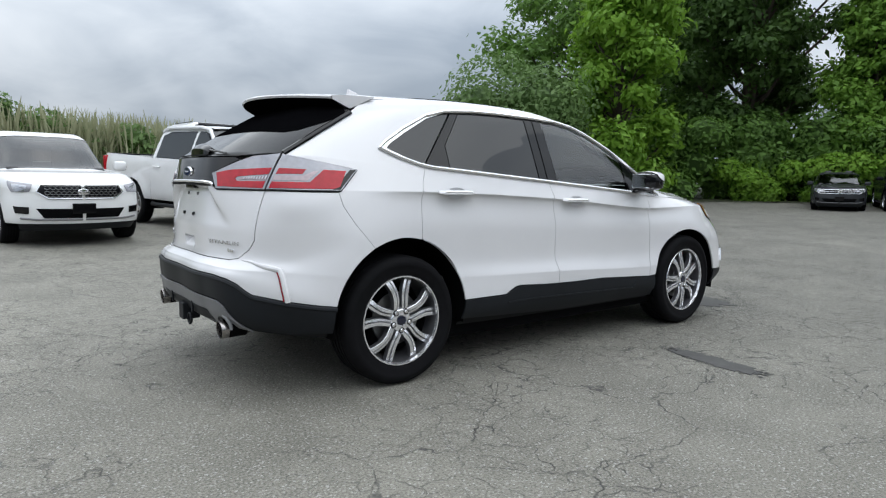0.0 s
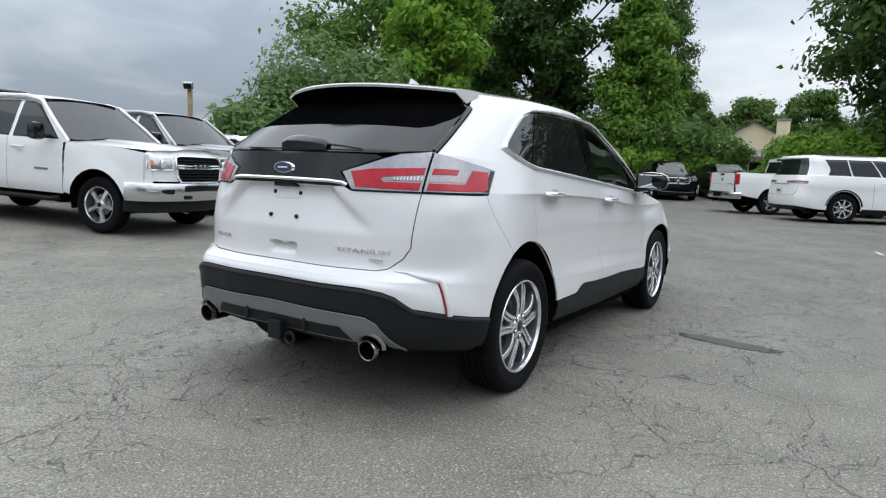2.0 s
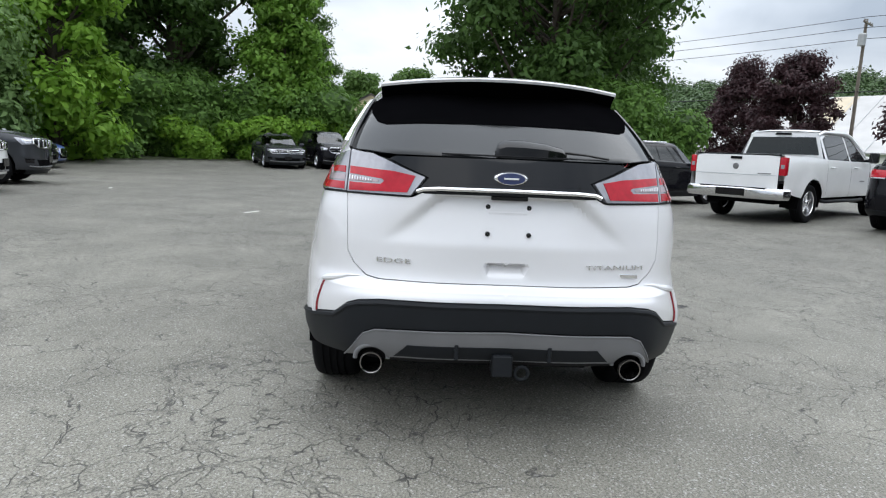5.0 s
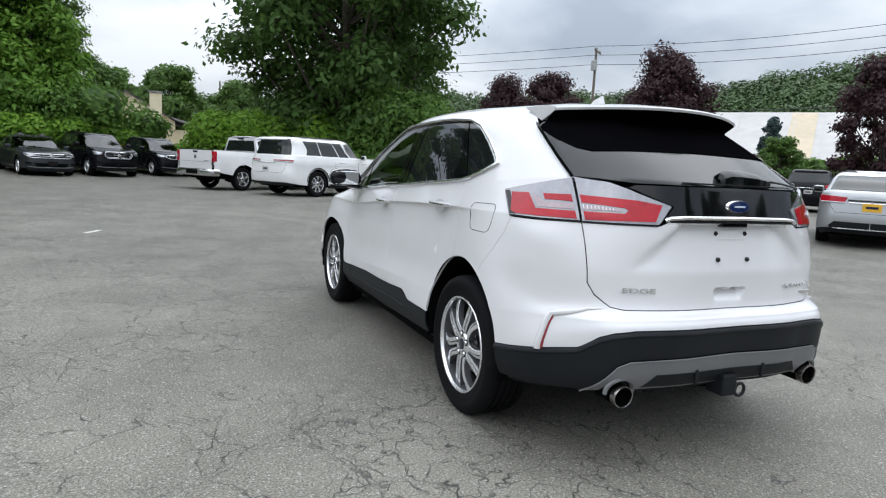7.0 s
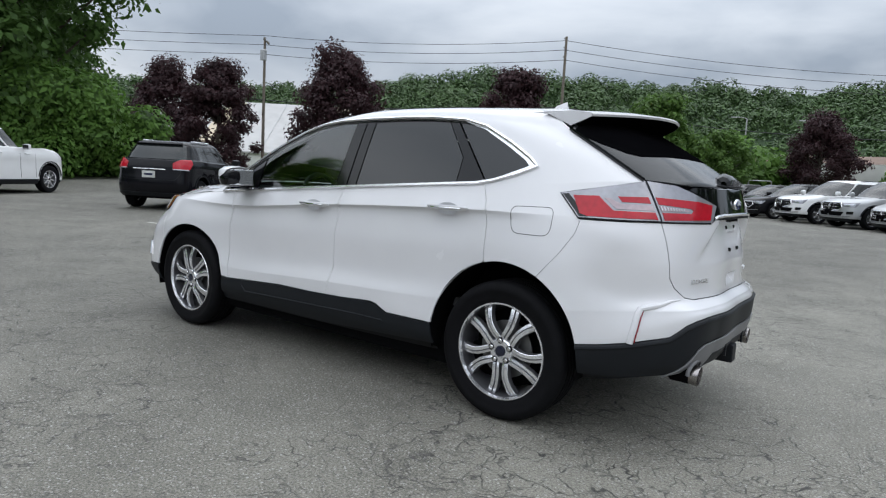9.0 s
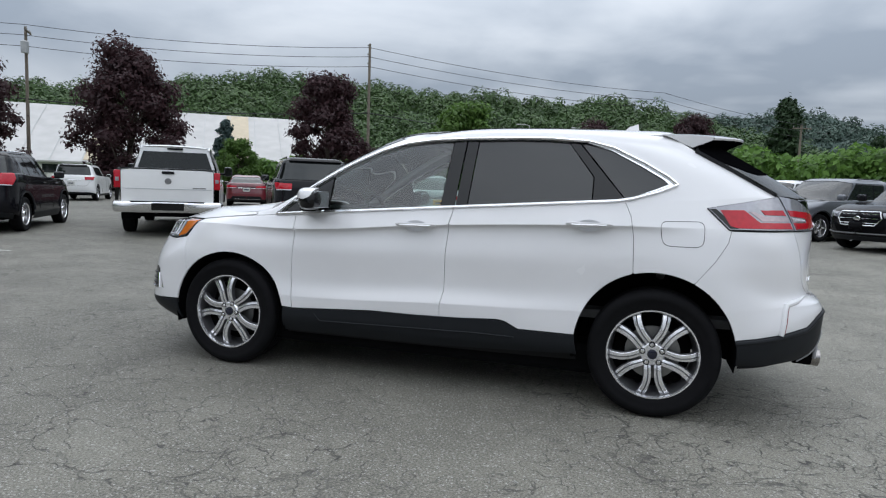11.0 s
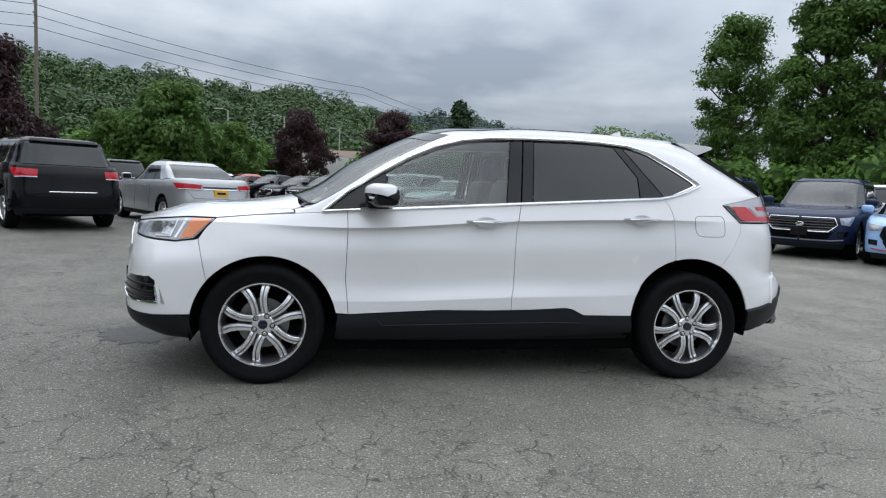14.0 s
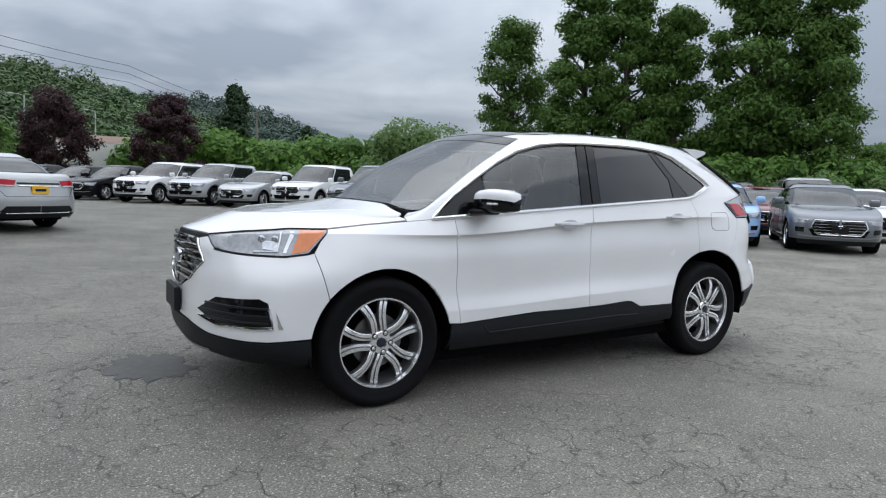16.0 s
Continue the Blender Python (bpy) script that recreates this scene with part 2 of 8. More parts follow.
class Skin:
    """Half of a car's outer skin, from the tail's middle (u = 0) round the side to the nose's middle, and from the sill (v = 0) up to the roof's middle:
    a smooth sheet through design lines, each given by its points from tail to nose."""

    def __init__(self, lines, step=0.012, sharp=()):
        a = np.array(lines, float)
        ku = np.concatenate([[0], np.cumsum(np.linalg.norm(np.diff(a[:-3], axis=1), axis=2).mean(0))])
        kv = np.concatenate([[0], np.cumsum(np.linalg.norm(np.diff(a, axis=0), axis=2).mean(1))])
        flip = np.array([1, -1, 1.0])
        wide = np.concatenate([a[:, 1:2] * flip, a, a[:, -2:-1] * flip], axis=1)
        wku = np.concatenate([[-ku[1]], ku, [2 * ku[-1] - ku[-2]]])
        self.nu = int(ku[-1] / step)
        self.us, self.vs = np.linspace(0, ku[-1], self.nu), np.linspace(0, kv[-1], int(kv[-1] / step))
        for q in sharp:
            self.vs = np.concatenate([self.vs[np.abs(self.vs - kv[q]) > 0.008], kv[q] + np.array([-0.0055, -0.0022, 0.0022, 0.0055])])
        self.vs = np.sort(self.vs)
        self.nv = len(self.vs)
        self.creases = [float(kv[q]) for q in sharp]
        g = spline(wide.transpose(1, 0, 2), wku, self.us)
        g = spline(g.transpose(1, 0, 2), kv, self.vs, sharp)
        self.p = g                                         # [v, u, xyz]
        self.p[:, 0, 1] = self.p[:, -1, 1] = 0
        n = np.cross(np.gradient(g, self.us, axis=1), np.gradient(g, self.vs, axis=0))
        n[:, 0, 1] = n[:, -1, 1] = 0
        self.n = -n / np.maximum(np.linalg.norm(n, axis=2, keepdims=True), 1e-9)
        if self.n[self.nv // 3, self.nu // 2, 1] < 0:
            self.n = -self.n
        self.ku, self.kv = ku, kv

    def at(self, uv, field=None):
        f = self.p if field is None else field
        x = np.clip(uv[:, 0] / self.us[-1] * (self.nu - 1), 0, self.nu - 1.001)
        y = np.clip(np.interp(uv[:, 1], self.vs, np.arange(self.nv)), 0, self.nv - 1.001)
        i, j = x.astype(int), y.astype(int)
        s, t = (x - i)[:, None], (y - j)[:, None]
        return (f[j, i] * (1 - s) + f[j, i + 1] * s) * (1 - t) + (f[j + 1, i] * (1 - s) + f[j + 1, i + 1] * s) * t

    def normal(self, uv):
        n = self.at(uv, self.n)
        return n / np.maximum(np.linalg.norm(n, axis=1, keepdims=True), 1e-9)

    def find(self, kind, pts):
        """Where on the sheet points lie that are given in side view (s: x, z), from behind (r: y, z), from the front (f: y, z) or from above (t: x, y)."""
        pts = np.array(pts, float)
        if kind == "uv":
            return pts
        ax = {"s": (0, 2), "r": (1, 2), "f": (1, 2), "t": (0, 1)}[kind]
        u0, u1, v0, v1 = 0, self.us[-1], 0, self.vs[-1]
        if kind == "r":
            u1 = self.ku[4]
        elif kind == "f":
            u0 = self.ku[-5]
        elif kind == "s":
            u0, u1 = self.ku[2] * 0.8, self.ku[-2]
        else:
            v0 = self.kv[6]
        us, vs = self.us[(self.us >= u0) & (self.us <= u1)][::3], self.vs[(self.vs >= v0) & (self.vs <= v1)][::3]
        uu, vv = np.meshgrid(us, vs)
        flat = np.stack([uu.ravel(), vv.ravel()], 1)
        pos = self.at(flat)[:, ax]
        uv = np.array([flat[np.argmin(((pos - p) ** 2).sum(1))] for p in pts])
        e = 0.008
        for _ in range(7):
            r = pts - self.at(uv)[:, ax]
            a = (self.at(uv + (e, 0))[:, ax] - self.at(uv - (e, 0))[:, ax]) / (2 * e)
            b = (self.at(uv + (0, e))[:, ax] - self.at(uv - (0, e))[:, ax]) / (2 * e)
            det = a[:, 0] * b[:, 1] - a[:, 1] * b[:, 0]
            det = np.where(np.abs(det) < 1e-3, np.where(det < 0, -1e-3, 1e-3), det)
            du = (r[:, 0] * b[:, 1] - r[:, 1] * b[:, 0]) / det
            dv = (a[:, 0] * r[:, 1] - a[:, 1] * r[:, 0]) / det
            uv = uv + np.clip(np.stack([du, dv], 1), -0.04, 0.04)
            uv[:, 0] = np.clip(uv[:, 0], 0, self.us[-1])
            uv[:, 1] = np.clip(uv[:, 1], 0, self.vs[-1])
        for i, p in enumerate(pts):
            if kind in "rft" and abs(p[0 if kind != "t" else 1]) < 1e-6:
                uv[i, 0] = 0 if kind == "r" or (kind == "t" and p[0] < -1.0) else self.us[-1]
        return uv

    def outline(self, spec, closed=True, step=0.02):
        """An outline on the sheet from points (kind, a, b[, corner radius])."""
        pts = []
        n = len(spec)
        for i, q in enumerate(spec):                     # round the corners within one view
            r = q[3] if len(q) > 3 else 0
            a, b = spec[i - 1], spec[(i + 1) % n]
            if r and a[0] == q[0] == b[0]:
                c, pa, pb = Vector(q[1:3]), Vector(a[1:3]), Vector(b[1:3])
                da, db = pa - c, pb - c
                ra, rb = min(r, da.length * 0.48), min(r, db.length * 0.48)
                s, e = c + da.normalized() * ra, c + db.normalized() * rb
                for k in range(6):
                    t = k / 5
                    pts.append((q[0], *(s * (1 - t) ** 2 + c * 2 * t * (1 - t) + e * t * t)))
            else:
                pts.append(q[:3])
        out = []
        m = len(pts)
        known = [self.find(q[0], [q[1:3]])[0] for q in pts]
        for i in range(m if closed else m - 1):
            q, w = pts[i], pts[(i + 1) % m]
            if q[0] == w[0]:
                d = math.dist(q[1:3], w[1:3])
                k = max(1, int(d / step))
                f = np.linspace(0, 1, k, endpoint=False)
                row = self.find(q[0], [[q[1] + (w[1] - q[1]) * t, q[2] + (w[2] - q[2]) * t] for t in f])
                row[0] = known[i]
                out.extend(row)
            else:
                a, b = known[i], known[(i + 1) % m]
                k = max(1, int(np.linalg.norm(b - a) / step))
                out.extend(a + (b - a) * t for t in np.linspace(0, 1, k, endpoint=False))
        if not closed:
            out.append(known[-1])
        return np.array(out)


def inside(poly, pts):
    x, y = pts[:, 0], pts[:, 1]
    hit = np.zeros(len(pts), bool)
    for (x0, y0), (x1, y1) in zip(poly, np.roll(poly, -1, axis=0)):
        cross = (y0 > y) != (y1 > y)
        hit ^= cross & (x < (x1 - x0) * (y - y0) / (y1 - y0 + 1e-12) + x0)
    return hit


def gap_to(poly, pts):
    best = np.full(len(pts), 1e9)
    for a, b in zip(poly, np.roll(poly, -1, axis=0)):
        d = b - a
        t = np.clip(((pts - a) @ d) / max(d @ d, 1e-12), 0, 1)
        best = np.minimum(best, np.linalg.norm(pts - (a + t[:, None] * d), axis=1))
    return best


from mathutils.geometry import delaunay_2d_cdt


def sheet(skin, spec, off=0.0, thick=0.010, shrink=0.0018, res=0.05, shape=None, both=False, mirror=False, step=0.02, ready=None):
    """Verts, faces and normals of a panel cut out of a skin."""
    poly = skin.outline(spec, step=step) if ready is None else ready
    keep = np.linalg.norm(poly - np.roll(poly, 1, axis=0), axis=1) > 1e-4
    poly = poly[keep]
    area = 0.5 * np.sum(poly[:, 0] * np.roll(poly[:, 1], -1) - np.roll(poly[:, 0], -1) * poly[:, 1])
    if area < 0:
        poly = poly[::-1]
    edge0 = (poly[:, 0] < 1e-5) | (poly[:, 0] > skin.us[-1] - 1e-5) | (poly[:, 1] > skin.vs[-1] - 1e-5) if both else np.zeros(len(poly), bool)
    if shrink:
        t = np.roll(poly, -1, axis=0) - np.roll(poly, 1, axis=0)
        nn = np.stack([-t[:, 1], t[:, 0]], 1) / np.maximum(np.linalg.norm(t, axis=1, keepdims=True), 1e-9)
        moved = poly + nn * shrink
        side = (poly[:, 0] < 1e-5) | (poly[:, 0] > skin.us[-1] - 1e-5)
        moved[edge0 & side, 0] = poly[edge0 & side, 0]
        moved[edge0 & ~side, 1] = poly[edge0 & ~side, 1]
        poly = moved
    lo, hi = poly.min(0), poly.max(0)
    gx, gy = np.meshgrid(np.arange(lo[0] + res / 2, hi[0], res), np.arange(lo[1] + res / 2, hi[1], res))
    gx[1::2] += res / 2
    grid = np.stack([gx.ravel(), gy.ravel()], 1)
    for v in skin.creases:
        if lo[1] < v < hi[1]:
            us = np.arange(lo[0], hi[0], min(res, 0.02))
            grid = np.concatenate([grid[np.abs(grid[:, 1] - v) > 0.012]] + [np.stack([us, np.full(len(us), v + d)], 1) for d in (-0.0055, 0.0055)])
    if len(grid):
        grid = grid[inside(poly, grid)]
    if len(grid):
        grid = grid[gap_to(poly, grid) > min(res, step) * 0.55]
    n = len(poly)
    allp = np.concatenate([poly, grid]) if len(grid) else poly
    vv, _, ff, orig, _, _ = delaunay_2d_cdt([Vector(map(float, q)) for q in allp], [], [list(range(n))], 1, 1e-6)
    uv = np.array([tuple(q) for q in vv])
    nrm = skin.normal(uv)
    top = skin.at(uv) + nrm * off
    if both:
        top[(uv[:, 0] < 1e-5) | (uv[:, 0] > skin.us[-1] - 1e-5) | (uv[:, 1] > skin.vs[-1] - 1e-5), 1] = 0
    if shape is not None:
        top = shape(top)
    faces = [tuple(f) for f in ff]
    # rim
    count = {}
    for f in faces:
        for a, b in zip(f, f[1:] + f[:1]):
            count[(a, b)] = count.get((a, b), 0) + 1
    rim = [e for e in count if (e[1], e[0]) not in count]
    base = top - nrm * thick
    # winding: the face's normal should look outwards
    fa = np.array([f[:3] for f in faces])
    if np.sum(np.cross(top[fa[:, 1]] - top[fa[:, 0]], top[fa[:, 2]] - top[fa[:, 0]]) * nrm[fa[:, 0]]) < 0:
        faces = [f[::-1] for f in faces]
        rim = [(b, a) for a, b in rim]
    if thick:
        rim = [e for e in rim if not (both and abs(top[e[0]][1]) < 1e-6 and abs(top[e[1]][1]) < 1e-6)]
    else:
        rim = []
    return top, base, nrm, faces, rim


def panel(name, skin, spec, parent, material, label="", sides="lr", joined=False, smooth_by_mesh=False, grand=None, **kw):
    """A panel for both sides (two objects), for one, or across the middle (one object)."""
    top, base, nrm, faces, rim = sheet(skin, spec, both=joined, **kw)
    made = []
    flip = np.array([1, -1, 1.0])

    def build(halves):
        verts, fs, loops = [], [], []
        for sg in halves:
            s = flip if sg < 0 else np.ones(3)
            o = len(verts)
            verts.extend(top * s)
            nn = nrm * s
            for f in faces:
                g = f if sg > 0 else f[::-1]
                fs.append(tuple(i + o for i in g))
                loops.extend(nn[i] for i in g)
            ids = {}
            for e in rim:
                for i in e:
                    if i not in ids:
                        ids[i] = len(verts)
                        verts.append(top[i] * s)
                        verts.append(base[i] * s)
            for a, b in rim:
                q = (ids[b], ids[a], ids[a] + 1, ids[b] + 1)
                if sg < 0:
                    q = q[::-1]
                fs.append(q)
                v = [Vector(verts[i]) for i in q]
                fn = (v[1] - v[0]).cross(v[2] - v[0])
                fn = fn.normalized() if fn.length > 1e-12 else Vector((0, 0, 1))
                loops.extend([fn] * 4)
        return verts, fs, loops

    if joined:
        jobs = [(1, -1)]
    else:
        jobs = [(1,)] * ("l" in sides) + [(-1,)] * ("r" in sides)
    for h in jobs:
        v, f, lp = build(h)
        if smooth_by_mesh:
            me = mesh_of(name, v, f, material)
            bm = bmesh.new()
            bm.from_mesh(me)
            bmesh.ops.remove_doubles(bm, verts=bm.verts, dist=1e-5)
            bm.to_mesh(me)
            bm.free()
            me.set_sharp_from_angle(angle=radians(24))
        else:
            me = mesh_of(name, v, f, material, True, [tuple(map(float, q)) for q in lp])
        made.append(put(name, me, parent, None, label))
    return made


def strip(name, skin, spec, parent, material, radius=0.006, off=0.003, closed=False, sides="lr", flat=1.0, label="", seg=6, step=0.03):
    """A trim tube that runs along a line on the skin."""
    uv = skin.outline(spec, closed, step)
    p = skin.at(uv) + skin.normal(uv) * off
    if closed:
        p = np.concatenate([p, p[:1]])
    made = []
    for sg in [1] * ("l" in sides) + [-1] * ("r" in sides):
        bm = tube_bm(p * (1, sg, 1), radius, seg, flat=flat)
        made.append(part(name, bm, material, parent, label, smooth=True))
    return made

# ---- ground ----
def ground_z(x, y):
    """The car park: level round the middle, rising a little outwards, and more towards the trees."""
    r = math.hypot(x, y)
    t = min(1.0, max(0.0, (r - 4) / 10 if y < 0 else (r - 3) / 8))
    s = t * t * (3 - 2 * t)
    c = max(0.0, x / r) if r > 1e-6 else 0.0
    z = 0.24 * s * (1 - 0.55 * c * c)
    if y > 12.4 and x < 9:
        a, b = min(1.0, (y - 12.4) / 3.0), min(1.0, (9 - x) / 3.5)
        z += 0.75 * a * a * (3 - 2 * a) * b
    if x > 0 and y > -0.6 * x:
        z += 0.030 * min(25.0, max(0.0, r - 22))
    return z


def asphalt():
    m = bpy.data.materials.new("cracked asphalt")
    m.use_nodes = True
    n, l = m.node_tree.nodes, m.node_tree.links
    b = n["Principled BSDF"]
    co = n.new("ShaderNodeTexCoord")

    def noise(scale, detail=4.0, rough=0.55, src=None):
        t = n.new("ShaderNodeTexNoise")
        t.inputs["Scale"].default_value, t.inputs["Detail"].default_value, t.inputs["Roughness"].default_value = scale, detail, rough
        l.new(src or co.outputs["Object"], t.inputs["Vector"])
        return t

    def math_(op, a, b_=0.0, c=0.0):
        k = n.new("ShaderNodeMath")
        k.operation = op
        for i, v in enumerate((a, b_, c)):
            if isinstance(v, (int, float)):
                k.inputs[i].default_value = v
            else:
                l.new(v, k.inputs[i])
        return k.outputs[0]

    def mapr(v, a, b_, c, d):
        k = n.new("ShaderNodeMapRange")
        for i, q in enumerate((a, b_, c, d)):
            k.inputs[i + 1].default_value = q
        l.new(v, k.inputs[0])
        return k.outputs[0]

    big, mid, grain = noise(0.16, 3), noise(1.3, 5), noise(85, 4, 0.75)
    peb = n.new("ShaderNodeTexVoronoi")
    peb.inputs["Scale"].default_value = 130
    l.new(co.outputs["Object"], peb.inputs["Vector"])
    sep = n.new("ShaderNodeSeparateColor")
    l.new(peb.outputs["Color"], sep.inputs[0])
    chips = mapr(sep.outputs[0], 0.90, 0.99, 0.0, 1.0)       # pale stones in the tar
    # cracks: wandering cell borders, broken up
    warp = noise(0.9, 5, 0.6)
    add = n.new("ShaderNodeVectorMath")
    add.operation = "MULTIPLY_ADD"
    l.new(warp.outputs["Color"], add.inputs[0])
    add.inputs[1].default_value = (0.9, 0.9, 0.9)
    l.new(co.outputs["Object"], add.inputs[2])

    def cracks(scale, width, lo, hi, where):
        v = n.new("ShaderNodeTexVoronoi")
        v.feature = "DISTANCE_TO_EDGE"
        v.inputs["Scale"].default_value = scale
        l.new(add.outputs[0], v.inputs["Vector"])
        line = mapr(v.outputs["Distance"], width * 0.3, width, 1.0, 0.0)
        keep = mapr(noise(where, 4).outputs[0], lo, hi, 0.0, 1.0)
        return math_("MULTIPLY", line, keep)

    crack = math_("MAXIMUM", cracks(0.9, 0.0065, 0.42, 0.50, 0.3), cracks(2.4, 0.0125, 0.42, 0.53, 0.45))
    crack = math_("MAXIMUM", crack, math_("MULTIPLY", cracks(6.5, 0.032, 0.43, 0.54, 0.6), 0.85))
    crack = math_("MULTIPLY", crack, mapr(noise(9, 3).outputs[0], 0.34, 0.60, 0.10, 0.88))
    tone = math_("ADD", math_("MULTIPLY", big.outputs[0], 0.14), math_("ADD", math_("MULTIPLY", mid.outputs[0], 0.18), math_("MULTIPLY", grain.outputs[0], 0.68)))
    ramp = n.new("ShaderNodeValToRGB")
    l.new(tone, ramp.inputs[0])
    e = ramp.color_ramp.elements
    e[0].position, e[0].color = 0.41, (0.070, 0.0665, 0.0555, 1)
    e[1].position, e[1].color = 0.59, (0.236, 0.226, 0.190, 1)
    # light painted into the tone: brighter behind the car, darker ahead, with a wandering border
    xyz = n.new("ShaderNodeSeparateXYZ")
    l.new(co.outputs["Object"], xyz.inputs[0])
    light_grade = math_("ADD", math_("MULTIPLY", xyz.outputs[0], -0.75), math_("MULTIPLY", xyz.outputs[1], 0.35))
    light_grade = mapr(math_("ADD", light_grade, math_("MULTIPLY", noise(0.25, 4).outputs[0], 3.0)), -0.8, 4.8, 0.85, 1.24)
    graded = n.new("ShaderNodeVectorMath")
    graded.operation = "SCALE"
    l.new(ramp.outputs[0], graded.inputs[0])
    l.new(light_grade, graded.inputs[3])
    m1 = n.new("ShaderNodeMix")
    m1.data_type = "RGBA"
    l.new(math_("MULTIPLY", chips, 0.62), m1.inputs[0])
    l.new(graded.outputs[0], m1.inputs[6])
    m1.inputs[7].default_value = (0.46, 0.45, 0.43, 1)
    m2 = n.new("ShaderNodeMix")
    m2.data_type = "RGBA"
    l.new(crack, m2.inputs[0])
    l.new(m1.outputs[2], m2.inputs[6])
    m2.inputs[7].default_value = (0.028, 0.027, 0.026, 1)
    l.new(m2.outputs[2], b.inputs["Base Color"])
    b.inputs["Roughness"].default_value = 0.74
    hgt = math_("SUBTRACT", math_("ADD", math_("MULTIPLY", peb.outputs["Distance"], 0.5), math_("MULTIPLY", grain.outputs[0], 0.5)), math_("MULTIPLY", crack, 2.5))
    bp = n.new("ShaderNodeBump")
    bp.inputs["Strength"].default_value, bp.inputs["Distance"].default_value = 0.7, 0.005
    l.new(hgt, bp.inputs["Height"])
    l.new(bp.outputs[0], b.inputs["Normal"])
    return m


def ring_sheet(name, radii, seg, height, material):
    verts, faces = [(0, 0, height(0, 0))], []
    for r in radii:
        verts += [(r * math.cos(2 * math.pi * i / seg), r * math.sin(2 * math.pi * i / seg), height(r * math.cos(2 * math.pi * i / seg), r * math.sin(2 * math.pi * i / seg))) for i in range(seg)]
    for i in range(seg):
        faces.append((0, 1 + i, 1 + (i + 1) % seg))
    for k in range(len(radii) - 1):
        o = 1 + k * seg
        for i in range(seg):
            j = (i + 1) % seg
            faces.append((o + i, o + seg + i, o + seg + j, o + j))
    return put(name, mesh_of(name, verts, faces, material))


ASPHALT = asphalt()
tagged(ring_sheet("ground", [1.5, 3, 4, 5, 6, 7, 8, 9, 10, 11, 12, 13, 14, 16, 18, 20, 22, 25, 28, 32, 36, 40, 47, 60, 90, 150, 300, 700, 2000], 96, ground_z, ASPHALT),
       "worn grey asphalt car park with cracks", "ground", kind="structure")
# the dark repair patches on the asphalt
PATCH = pbr("tar patch", (0.062, 0.060, 0.057), 0.7, var=0.3, scale=30, bump=0.003, bump_scale=90)


def tar_patch(cx, cy, rx, ry, turn, seed, label):
    """A thin dark skin of tar, with a ragged rim that thins out into crumbs."""
    rng = random.Random(seed)
    bm = bmesh.new()
    c, s = math.cos(radians(turn)), math.sin(radians(turn))

    def spot(x, y, z):
        return bm.verts.new((cx + x * c - y * s, cy + x * s + y * c, ground_z(cx, cy) + z))
    ks = [1 + rng.uniform(-.34, .20) for _ in range(90)]
    ks = [(ks[i - 1] + ks[i] * 2 + ks[(i + 1) % 90]) / 4 for i in range(90)]
    rings = [[spot(math.cos(2 * math.pi * i / 90) * rx * k * f, math.sin(2 * math.pi * i / 90) * ry * k * f, z) for i, k in enumerate(ks)] for f, z in ((1, .0022), (.97, .005), (.5, .006))]
    mid = spot(0, 0, .006)
    for p, q in zip(rings, rings[1:]):
        for i in range(90):
            bm.faces.new((p[i], p[(i + 1) % 90], q[(i + 1) % 90], q[i]))
    for i in range(90):
        bm.faces.new((rings[2][i], rings[2][(i + 1) % 90], mid))
    for _ in range(70):                                    # crumbs round the rim
        a, f, r = rng.uniform(0, 6.28), rng.uniform(.85, 1.2), rng.uniform(.005, .018)
        x, y = math.cos(a) * rx * f, math.sin(a) * ry * f
        bm.faces.new([spot(x + math.cos(b) * r * rng.uniform(.6, 1.2), y + math.sin(b) * r * rng.uniform(.6, 1.2), .004) for b in (0, 1.05, 2.1, 3.14, 4.2, 5.2)])
    tagged(part("tar_patch", bm, PATCH, None), label, "patch", kind="structure")


tar_patch(.54, -1.72, .10, .36, -6, 3, "ragged dark tar patch on the asphalt")
tar_patch(2.47, -.43, .27, .36, 0, 5, "ragged dark tar patch on the asphalt")
PAINTLINE = pbr("worn white road paint", (0.55, 0.54, 0.50), 0.8, var=0.35, scale=60)
for lx, ly, ln, tn in ((6.4, 3.4, .45, -20), (8.6, -2.9, .5, 10), (9.6, 7.4, .22, 20)):
    part_line = part("paint_mark", box_bm(ln, .07, .004, at=(0, 0, 0)), PAINTLINE, None, m=pose(lx, ly, ground_z(lx, ly) + .006, 0, 0, tn))
    tagged(part_line, "short worn white paint mark on the asphalt", "road marking", kind="structure")

